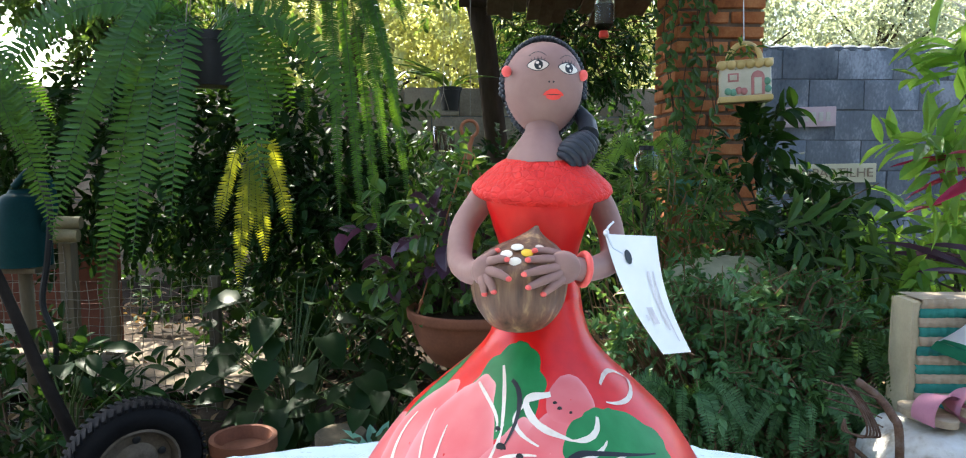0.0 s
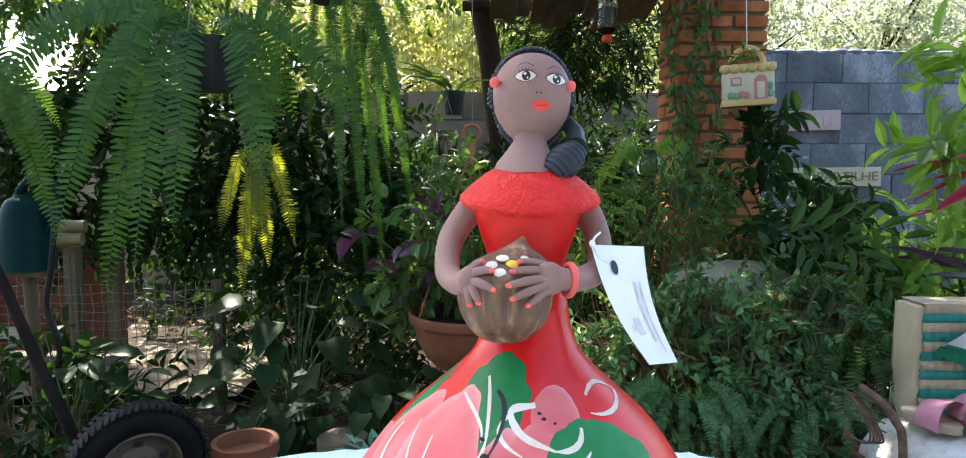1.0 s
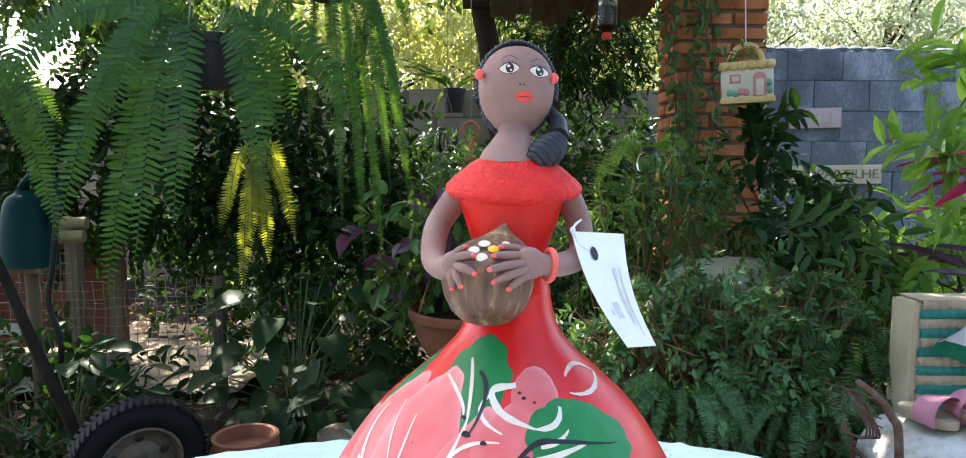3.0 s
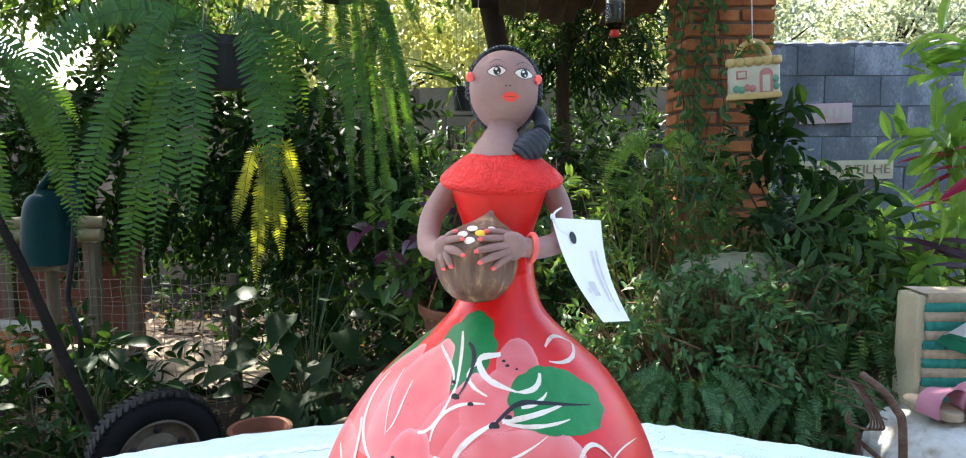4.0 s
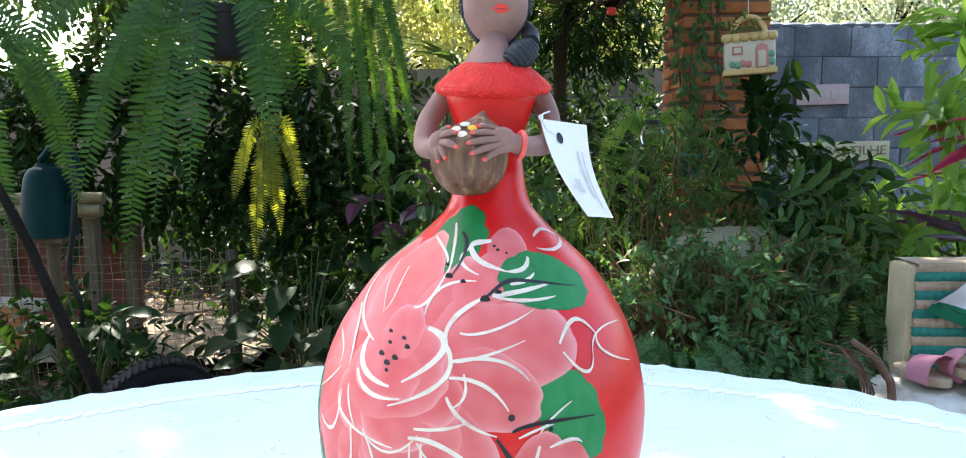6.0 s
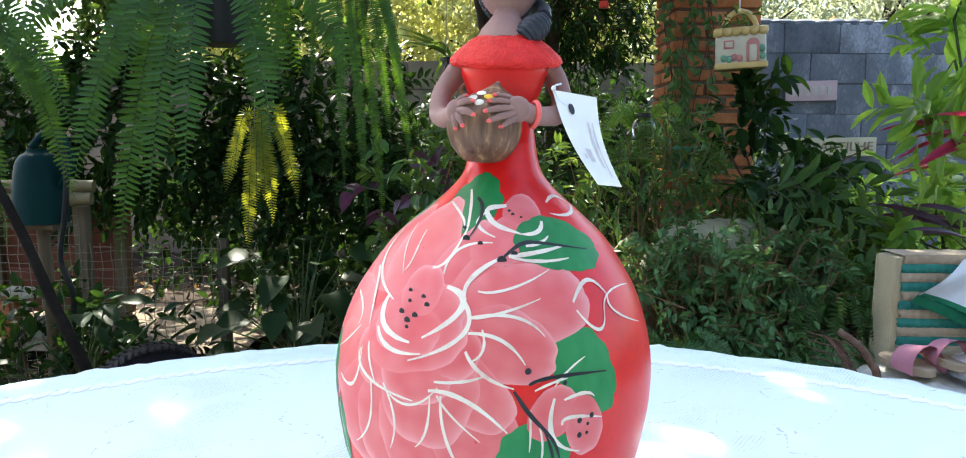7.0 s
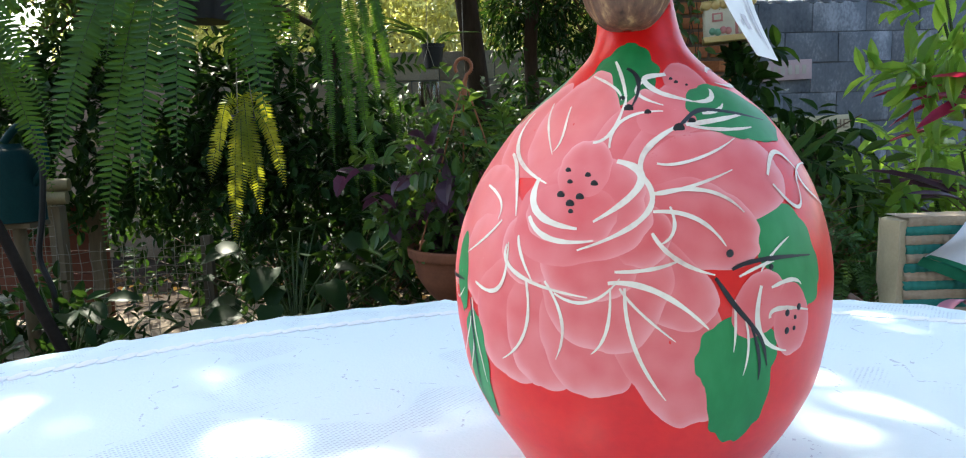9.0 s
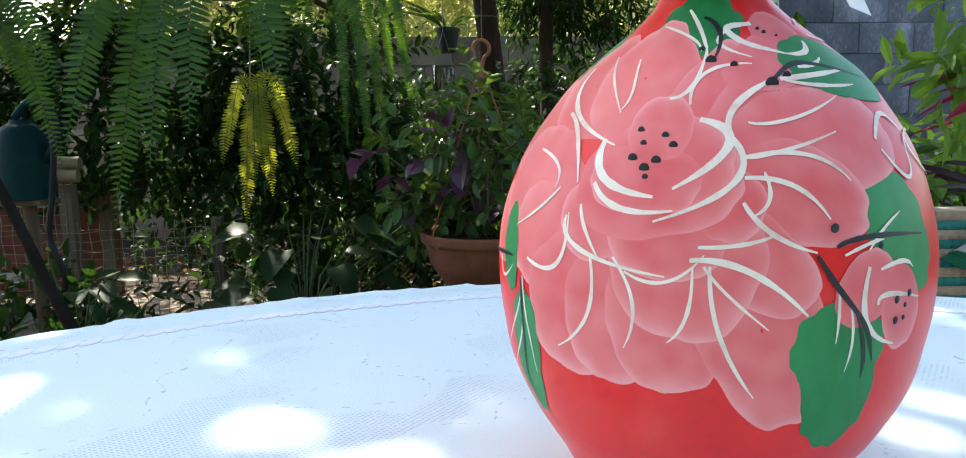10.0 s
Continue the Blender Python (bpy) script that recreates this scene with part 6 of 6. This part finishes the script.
# ---- ceramic house planter hanging before the pillar ----
def house_planter():
    x, y, z0 = 0.905, 2.27, 1.205
    t = thing("house_planter", (x, y, z0), "cream ceramic house-shaped basket planter hanging on cord", "planter")
    b = Build()
    b.box((x - 0.085, y - 0.05, z0), (x + 0.085, y + 0.05, z0 + 0.125), 0, 0.014)
    part("body", b, BAG_CREAM, t)
    b = Build()
    b.box((x - 0.090, y - 0.054, z0), (x + 0.090, y + 0.054, z0 + 0.022), 0, 0.008)
    part("base", b, BAG_YELLOW, t)
    for k in range(6):
        s = Build()
        cx = x - 0.075 + 0.03 * k
        s.ball((cx, y - 0.05, z0 + 0.128), (0.017, 0.012, 0.016), 0, 8, 12)
        part("awning_scallop", s, BAG_YELLOW, t)
    b = Build()
    b.box((x - 0.092, y - 0.05, z0 + 0.125), (x + 0.092, y + 0.05, z0 + 0.145), 0, 0.008)
    part("roof_edge", b, BAG_YELLOW, t)
    h = Build()
    h.tube([(x + 0.055 * math.cos(w), y, z0 + 0.14 + 0.065 * math.sin(w)) for w in np.linspace(0, math.pi, 18)], 0.010, 10)
    part("handle", h, BAG_YELLOW, t)
    d = Build()
    d.box((x + 0.018, y - 0.054, z0 + 0.022), (x + 0.062, y - 0.048, z0 + 0.082), 0, 0.002)
    d.ball((x + 0.040, y - 0.051, z0 + 0.082), (0.022, 0.003, 0.022), 0, 8, 16)
    dr = part("door", d, BAG_PINK, t, "arched pink moulded door")
    d = Build()
    d.box((x + 0.028, y - 0.0575, z0 + 0.024), (x + 0.052, y - 0.0535, z0 + 0.080), 0, 0.002)
    part("door_panel", d, BAG_CREAM, dr)
    w = Build()
    w.box((x - 0.058, y - 0.054, z0 + 0.070), (x - 0.022, y - 0.049, z0 + 0.100), 0, 0.002)
    wi = part("window", w, BAG_PINK, t, "small pink moulded window")
    w = Build()
    w.box((x - 0.052, y - 0.057, z0 + 0.076), (x - 0.028, y - 0.0535, z0 + 0.094), 0, 0.002)
    part("window_pane", w, BAG_CREAM, wi)
    for dx, dz, m in ((-0.058, 0.038, BAG_GREEN), (-0.040, 0.034, BAG_GREEN), (-0.022, 0.040, BAG_PINK), (-0.005, 0.036, BAG_PINK), (0.072, 0.040, BAG_GREEN), (0.070, 0.066, BAG_GREEN)):
        q = Build()
        q.ball((x + dx, y - 0.051, z0 + dz), (0.012, 0.006, 0.013), 0, 7, 12)
        part("moulded_bush", q, m, t)
    c = Build()
    c.tube([(x, y, z0 + 0.205), (x + 0.002, y + 0.01, 1.7), (x + 0.01, y + 0.3, 2.62)], 0.0018, 5)
    part("cord", c, TOWEL, t)
    t.matrix_basis = pose(x, y, z0, 0, -3, -16)
    rng = np.random.default_rng(82)
    p = Build()
    foliage(rng, p, None, (x - 0.005, y, z0 + 0.165), (0.045, 0.03, 0.03), 16, 4, LANCE, 0.035, 0.04, 0.1)
    tagged(part("small_succulent", p, MID_LEAF, smooth=False), "small green plant growing in the house planter", "plant")


house_planter()


# ---- signs on the block wall ----
def sign(name, x0, x1, z0, z1, mat, label, text="", bars=0, tilt=0.0):
    y = WALL_Y - 0.03
    t = thing(name, ((x0 + x1) / 2, y, z0), label, "sign")
    turn = Matrix.Rotation(tilt, 3, "Y")
    c = Vector(((x0 + x1) / 2, y, (z0 + z1) / 2))
    hw, hh = (x1 - x0) / 2, (z1 - z0) / 2
    b = Build()
    b.box((-hw, 0, -hh), (hw, 0.02, hh), 0, 0.004, turn, c)
    part("board", b, mat, t)
    if text:
        cu = bpy.data.curves.new("lettering", "FONT")
        cu.body, cu.size, cu.align_x, cu.align_y, cu.extrude = text, hh * 1.35, "CENTER", "CENTER", 0.001
        tmp = bpy.data.objects.new("lettering", cu)
        me = bpy.data.meshes.new_from_object(tmp)
        bpy.data.objects.remove(tmp)
        w = max(v.co.x for v in me.vertices) - min(v.co.x for v in me.vertices)
        s = min(1.0, 1.86 * hw / w)
        m = Matrix.Translation(c + Vector((0, -0.004, 0))) @ turn.to_4x4() @ Matrix.Rotation(math.pi / 2, 4, "X") @ Matrix.Diagonal((1.86 * hw / w, 1, 1, 1))
        me.transform(m)
        me.materials.append(SIGN_INK)
        part("lettering", me, SIGN_INK, t)
    for k in range(bars):
        u = (k + 0.5) / bars * 2 - 1
        b = Build()
        b.box((u * hw * 0.85 - hw * 0.10, -0.003, -hh * 0.45), (u * hw * 0.85 + hw * 0.06, 0.0, hh * 0.45), 0, 0.0, turn, c)
        part("letter_bar", b, PALE_BOARD, t)


sign("pink_sign", 2.27, 2.66, 1.245, 1.395, SIGN_PINK, "faded pink painted board on the block wall", "", 6, -0.03)
sign("cream_sign", 2.22, 2.99, 0.82, 0.965, SIGN_YELLOW, "cream painted board with brown lettering on the wall", "COMPARTILHE", 0, -0.02)


# ---- hanging bits at the back ----
def hanging_bits():
    x, y, z = -0.19, 3.4, 1.30
    t = thing("hanging_pot", (x, y, z), "small black hanging pot with strap leaves", "plant pot")
    b = Build()
    b.revolve([(0.001, z - 0.06), (0.042, z - 0.06), (0.056, z + 0.045), (0.062, z + 0.045), (0.062, z + 0.06), (0.052, z + 0.06), (0.05, z + 0.045), (0.001, z + 0.05)], (x, y, 0), 24)
    part("pot", b, BLACK_PLASTIC, t)
    b = Build()
    b.tube([(x - 0.06, y, z + 0.05), (x, y, z + 0.3), (x + 0.06, y, z + 0.05)], 0.0016, 5)
    b.tube([(x, y, z + 0.3), (x, y + 0.1, 2.9)], 0.0014, 5)
    part("wire", b, WIRE, t)
    rng = np.random.default_rng(83)
    for k in range(12):
        a = rng.uniform(0, 6.28)
        l = Build()
        scatter(l, STRAP, [(x + 0.02 * math.cos(a), y + 0.02 * math.sin(a), z + 0.05)], [(math.cos(a), math.sin(a), rng.uniform(0.2, 1.5))], [(0, -0.3, 1)], [rng.uniform(0.2, 0.32)])
        part("leaf", l, MID_LEAF, t)
    # bird feeder bottle under the roof edge
    x, y = 0.522, 3.0
    t = thing("bird_feeder", (x, y, 1.54), "dark bottle bird feeder with red foot", "bird feeder")
    b = Build()
    b.revolve([(r, z) for r, z in smooth_curve([(0.001, 1.575), (0.022, 1.578), (0.040, 1.60), (0.044, 1.64), (0.044, 1.70), (0.036, 1.74), (0.018, 1.76)], 4)], (x, y, 0), 24)
    part("bottle", b, GLASS, t, "clear plastic bottle")
    b = Build()
    b.revolve([(0.001, 1.60), (0.036, 1.605), (0.039, 1.64), (0.039, 1.69), (0.001, 1.70)], (x, y, 0), 20)
    part("filling", b, BARK, t)
    b = Build()
    b.revolve([(0.001, 1.545), (0.02, 1.545), (0.024, 1.555), (0.018, 1.575), (0.001, 1.576)], (x, y, 0), 20)
    part("red_foot", b, LIP, t)
    b = Build()
    b.tube([(x, y, 1.75), (x, y + 0.05, 1.82), (x, y + 0.44, 1.90)], 0.0018, 5)
    part("wire", b, WIRE, t)
    # clear jar on a stake
    x, y = 0.615, 2.5
    s = Build()
    s.tube([(x, y, -0.03), (x, y, 0.955)], 0.008, 8)
    tagged(part("thin_stake", s, OLD_WOOD), "thin wooden stake among the bushes", "stake")
    t = thing("glass_jar", (x, y, 0.955), "clear glass jar set upside down on a stake", "jar")
    b = Build()
    b.revolve([(r, z) for r, z in smooth_curve([(0.001, 0.956), (0.034, 0.958), (0.045, 0.975), (0.046, 1.01), (0.034, 1.035), (0.024, 1.04)], 4)], (x, y, 0), 24)
    part("glass", b, GLASS, t)
    b = Build()
    b.revolve([(0.025, 1.036), (0.028, 1.038), (0.028, 1.055), (0.001, 1.057)], (x, y, 0), 20)
    part("lid", b, BLACK_PLASTIC, t)
    # green pot on a brick pier
    x, y = 0.765, 2.5
    s = Build()
    for k in range(11):
        s.box((x - 0.06, y - 0.05, k * 0.0755), (x + 0.06, y + 0.05, k * 0.0755 + 0.073), 0, 0.006)
    tagged(part("brick_pier", s, BRICK), "narrow stack of old bricks behind the bush", "brick pier")
    b = Build()
    b.revolve([(0.001, 0.829), (0.048, 0.829), (0.066, 0.905), (0.073, 0.905), (0.073, 0.925), (0.062, 0.925), (0.058, 0.905), (0.001, 0.908)], (x, y, 0), 28)
    tagged(part("green_pot", b, GREEN_POT), "green plastic flower pot on bricks", "plant pot")
    # hanging glass tumbler among the orchids
    x, y = -0.20, 3.0
    t = thing("hanging_jar", (x, y, 1.03), "clear jar hanging on wire with dry stems", "jar")
    b = Build()
    b.revolve([(0.001, 1.03), (0.045, 1.032), (0.05, 1.05), (0.05, 1.14), (0.046, 1.145)], (x, y, 0), 24)
    part("glass", b, GLASS, t)
    b = Build()
    for k in range(9):
        b.tube([(x + 0.03 * math.cos(k * 0.7), y + 0.03 * math.sin(k * 0.7), 1.04), (x + 0.034 * math.cos(k * 0.7 + 0.3), y + 0.034 * math.sin(k * 0.7), 1.13)], 0.004, 5)
    part("dry_stems", b, TWIG, t)
    b = Build()
    b.tube([(x - 0.048, y, 1.14), (x, y, 1.30), (x, y + 0.2, 2.9)], 0.0014, 5)
    b.tube([(x + 0.048, y, 1.14), (x, y, 1.30)], 0.0014, 5)
    part("wire", b, WIRE, t)


hanging_bits()


# ---- stump, small pots, mounds ----
def low_things():
    b = Build()
    b.revolve([(0.085, -0.02), (0.075, 0.06), (0.068, 0.20), (0.070, 0.262), (0.066, 0.268), (0.001, 0.265)], (-0.40, 1.58, 0), 28, 0, 0.12)
    tagged(part("tree_stump", b, OLD_WOOD), "pale weathered tree stump on dark soil", "stump")
    t = thing("agave", (-0.30, 1.52, 0), "small blue-green agave rosette in a pot", "plant")
    b = Build()
    b.revolve([(0.001, 0.0), (0.05, 0.0), (0.068, 0.21), (0.074, 0.21), (0.074, 0.235), (0.06, 0.235), (0.001, 0.22)], (-0.30, 1.52, 0), 24)
    part("pot", b, BLACK_PLASTIC, t)
    for k in range(13):
        a = 2.4 * k
        l = Build()
        scatter(l, LANCE, [(-0.30 + 0.01 * math.cos(a), 1.52 + 0.01 * math.sin(a), 0.225)], [(math.cos(a), math.sin(a), 0.4 + 0.07 * k)], [(-math.cos(a), -math.sin(a), 1)], [0.105])
        part("leaf", l, BAG_GREEN, t)
    b = Build()
    b.revolve([(0.001, 0.0), (0.05, 0.0), (0.075, 0.30), (0.08, 0.30), (0.08, 0.33), (0.068, 0.33), (0.06, 0.30), (0.001, 0.305)], (-0.60, 1.40, 0), 28)
    tagged(part("clay_pot", b, TERRACOTTA), "old clay pot beside the wheel", "plant pot")
    for x, y, rx, ry, rz, seed in ((0.80, 2.06, 0.36, 0.14, 0.70, 1),):
        b = Build()
        rows = []
        for a in np.linspace(0, math.pi / 2, 18):
            rows.append([(x + rx * math.cos(a) ** 0.55 * math.cos(w) * (1 + 0.03 * noise.noise((w, a, seed))), y + ry * math.cos(a) ** 0.55 * math.sin(w), -0.02 + rz * math.sin(a) * (1 + 0.02 * noise.noise((w * 2, a * 3, seed)))) for w in np.linspace(0, 2 * math.pi, 40, endpoint=False)])
        b.grid(rows, closed_v=True)
        tagged(part("mossy_boulder", b, MOSSY), "wide pale rounded boulder with a mossy film", "boulder")


low_things()


# ---- bench corner: low white wall, cushion, mat, towel, sandals ----
def bench_corner():
    rng = random.Random(90)
    b = Build()
    rows = []
    for z, inset in ((-0.05, 0.0), (0.05, 0.0), (0.12, 0.004), (0.18, 0.0), (0.24, 0.008), (0.29, 0.012), (0.325, 0.03), (0.345, 0.05), (0.355, 0.08), (0.360, 0.12), (0.360, 0.16), (0.361, 0.19)):
        row = []
        for k in range(160):
            u = k / 160
            w = 2 * math.pi * u
            x = 1.46 + max(0.02, 0.52 - inset) * math.copysign(abs(math.cos(w)) ** 0.55, math.cos(w))
            y = 1.42 + max(0.02, 0.20 - inset) * math.copysign(abs(math.sin(w)) ** 0.55, math.sin(w))
            n = noise.noise((x * 9, y * 9, z * 9)) + 0.6 * noise.noise((x * 22, y * 22, z * 22)) + 0.35 * noise.noise((x * 60, y * 60, z * 60))
            row.append((x + 0.022 * n, y + 0.022 * n, z + 0.016 * n * (z > 0.2)))
        rows.append(row)
    rows.append([(1.46, 1.42, 0.361)] * 160)
    b.grid(rows, closed_v=True)
    tagged(part("stone_bench", b, ROCK), "rough whitewashed stone bench with flaking paint", "bench")
    # upright cushion wrapped in a striped mat
    t = thing("seat_cushion", (1.3, 1.55, 0.41), "cream vinyl cushion standing upright on the bench", "cushion")
    b = Build()
    b.box((1.075, 1.50, 0.335), (1.62, 1.60, 0.652), 0, 0.014)
    part("cover", b, VINYL, t)
    b = Build()
    b.tube([(1.078, 1.505, 0.34), (1.078, 1.505, 0.648)], 0.0035, 6)
    b.tube([(1.078, 1.595, 0.34), (1.078, 1.595, 0.648)], 0.0035, 6)
    part("piping", b, VINYL, t)
    m = thing("striped_mat", (1.35, 1.49, 0.41), "teal and straw striped woven mat over the cushion", "mat")
    for k in range(13):
        z0 = 0.342 + k * 0.0245
        s = Build()
        rows = []
        for z in np.linspace(z0, z0 + 0.0238, 4):
            bulge = 0.003 * math.sin((z - z0) / 0.0238 * math.pi)
            rows.append([(x, 1.4935 - bulge - 0.0015 * math.sin(x * 260 + k), z + 0.002 * noise.noise((x * 14, k, 0))) for x in np.linspace(1.090 + rng.uniform(-0.004, 0.004), 1.60, 120)])
        s.grid(rows)
        s.grid([[(p[0], p[1] + 0.005, p[2]) for p in r] for r in rows[::-1]])
        part("stripe", s, MAT_TEAL if k % 2 else MAT_STRAW, m)
    s = Build()
    s.grid([[(x, y, 0.658 + 0.002 * noise.noise((x * 20, y * 20, 0))) for x in np.linspace(1.09, 1.6, 40)] for y in (1.492, 1.52, 1.56, 1.60)])
    part("top_fold", s, MAT_STRAW, m)
    # embroidered towel hung over the cushion's front
    t = thing("embroidered_towel", (1.25, 1.47, 0.5), "white towel with green hem and embroidered orange flower", "towel")
    A, B2, C, D = Vector((1.120, 1.462, 0.560)), Vector((1.235, 1.472, 0.652)), Vector((1.56, 1.476, 0.668)), Vector((1.40, 1.43, 0.452))

    def cloth(u, v, off=0.0):
        p = B2.lerp(C, u).lerp(A.lerp(D, u), v)
        return p + Vector((0, -0.008 * math.sin(u * 9 + v * 3) - 0.012 * math.sin(v * 3.1) + off, 0.004 * math.sin(u * 7)))
    us, vs = np.linspace(0, 1, 36), np.linspace(0, 1, 24)
    b = Build()
    b.grid([[cloth(u, v) for u in us] for v in vs])
    b.grid([[cloth(u, v, 0.004) for u in us] for v in vs[::-1]])
    part("cloth", b, TOWEL, t)
    for v0, v1, off in ((0.93, 1.01, -0.002),):
        b = Build()
        b.grid([[cloth(u, v, off) for u in us] for v in np.linspace(v0, v1, 4)])
        part("hem", b, TOWEL_HEM, t, "dark green hem")
    b = Build()
    A2, D2 = A + Vector((-0.012, 0.008, -0.022)), D + Vector((-0.02, 0.008, -0.03))
    b.grid([[A.lerp(D, u) + Vector((0, 0.006, 0)) + (A2.lerp(D2, u) - A.lerp(D, u)) * q for u in us] for q in np.linspace(0, 1, 4)])
    part("hem", b, TOWEL_HEM, t, "dark green hem of the under fold")
    for k in range(5):
        a = 2 * math.pi * k / 5
        q = Build()
        q.tube([cloth(0.30 + 0.055 * math.cos(a) + 0.045 * math.cos(w), 0.40 + 0.13 * math.sin(a) + 0.11 * math.sin(w), -0.002) for w in np.linspace(0, 2 * math.pi, 18, endpoint=False)], 0.0013, 5, 0, True)
        part("embroidered_petal", q, ORANGE_PLASTIC, t)
    q = Build()
    q.ball(cloth(0.30, 0.40, -0.002), (0.011, 0.003, 0.009), 0, 6, 12)
    part("embroidered_eye", q, YELLOW_PAINT, t)
    for k, (u0, v0) in enumerate(((0.44, 0.62), (0.52, 0.58))):
        q = Build()
        q.tube([cloth(u0 + 0.05 * math.cos(w), v0 + 0.13 * math.sin(w) * abs(math.cos(w / 2)), -0.002) for w in np.linspace(0, 2 * math.pi, 18, endpoint=False)], 0.0011, 5, 0, True)
        part("embroidered_leaf", q, BAG_GREEN, t)
    # folded clothes
    t = thing("folded_clothes", (1.22, 1.30, 0.41), "heap of folded patterned clothes on the bench", "clothes")
    for k, (x, y, z, rx, ry, rz, m) in enumerate(((1.28, 1.36, 0.385, 0.13, 0.07, 0.022, CHECKED), (1.26, 1.37, 0.412, 0.11, 0.05, 0.018, TOWEL), (1.32, 1.36, 0.435, 0.12, 0.05, 0.020, CHECKED))):
        q = Build()
        rows = []
        for a in np.linspace(-math.pi / 2, math.pi / 2, 12):
            rows.append([(x + rx * max(0.02, math.cos(a)) ** 0.6 * math.cos(w) * (1 + 0.08 * noise.noise((w * 2, k, 0))), y + ry * max(0.02, math.cos(a)) ** 0.6 * math.sin(w), z + rz * math.sin(a) + 0.005 * noise.noise((math.cos(w) * 3, a * 3, k))) for w in np.linspace(0, 2 * math.pi, 30, endpoint=False)])
        q.grid(rows, closed_v=True)
        part("garment", q, m, t)
    q = Build()
    for k in range(5):
        q.ball((1.195 + 0.012 * math.cos(k * 1.26), 1.32, 0.437 + 0.012 * math.sin(k * 1.26)), (0.010, 0.006, 0.010), 0, 6, 10)
    part("fabric_flower", q, RED_LEAF, t, "small bright pink fabric flower")
    # sandals
    for x, y, z, yaw, roll in ((1.075, 1.385, 0.392, 12, 0), (1.150, 1.37, 0.412, -10, 9)):
        t = thing("sandal", (x, y, z - 0.012), "pink rubber slide sandal with a wide strap", "sandal", "pair of sandals")
        turn = Matrix.Rotation(radians(yaw), 3, "Z") @ Matrix.Rotation(radians(roll), 3, "Y")
        b = Build()
        rows = []
        for zz, ins in ((-0.010, 0.003), (-0.008, 0.0), (0.008, 0.0), (0.010, 0.003), (0.010, 0.02)):
            rows.append([Vector((x, y, z)) + turn @ Vector(((0.046 - ins) * math.sin(w) * (1 + 0.12 * math.cos(w)), 0.022 + (0.080 - ins) * math.cos(w), zz)) for w in np.linspace(0, 2 * math.pi, 40, endpoint=False)])
        b.grid(rows, closed_v=True)
        for r, rev in ((rows[0], False), (rows[-1], True)):
            n0 = b.n
            b.add([tuple(p) for p in r], [tuple(range(40)) if rev else tuple(range(39, -1, -1))])
        part("sole", b, MAT_STRAW, t, "tan rubber sole")
        b = Build()
        rows = []
        for dy in np.linspace(-0.048, 0.022, 8):
            rows.append([Vector((x, y, z)) + turn @ Vector((0.049 * math.cos(w), 0.0 + dy + 0.008 * math.sin(w), 0.004 + 0.062 * math.sin(w) * (1 - 0.25 * (dy + 0.048) / 0.07))) for w in np.linspace(-0.15, math.pi + 0.15, 26)])
        b.grid(rows)
        b.grid([[p + (p - Vector((x, y, z))) * -0.06 for p in r] for r in rows[::-1]])
        part("strap", b, PINK_RUBBER, t, "wide pink strap")
    # rusty wrought-iron chair beside the bench
    t = thing("iron_chair", (0.9, 1.3, 0), "rusty wrought-iron garden chair with curled rods", "chair")
    b = Build()
    b.tube(smooth_curve([(0.867, 1.36, 0.490), (0.897, 1.32, 0.464), (0.908, 1.28, 0.435), (0.915, 1.26, 0.394), (0.918, 1.25, 0.20), (0.918, 1.25, 0.02)], 6), 0.0095, 10)
    part("front_leg", b, RUST, t)
    b = Build()
    b.tube(smooth_curve([(0.925, 1.47, 0.30), (0.930, 1.48, 0.25), (0.932, 1.49, 0.15), (0.930, 1.49, 0.02)], 6), 0.0075, 10)
    part("back_leg", b, RUST, t)
    for k in range(5):
        q = Build()
        o = 0.013 * k
        q.tube(smooth_curve([(0.828 + o * 0.7, 1.355, 0.482 - o * 0.3), (0.850 + o * 0.7, 1.33, 0.450 - o * 0.5), (0.868 + o * 0.6, 1.31, 0.405 - o * 0.4), (0.865 + o * 0.5, 1.31, 0.372), (0.838 - o * 0.2, 1.33, 0.378), (0.832, 1.34, 0.405)], 5), 0.0026, 6)
        part("curled_rod", q, RUST, t)
    for k in range(4):
        q = Build()
        z = 0.478 - 0.022 * k
        q.tube([(0.800 + 0.008 * k, 1.40, z), (0.845 + 0.010 * k, 1.345, z - 0.003), (0.895 + 0.004 * k, 1.31, z - 0.016)], 0.002, 6)
        part("cross_rod", q, RUST, t)
    q = Build()
    q.tube([(0.918, 1.255, 0.28), (0.926, 1.47, 0.28)], 0.006, 8)
    part("stretcher", q, RUST, t)


bench_corner()
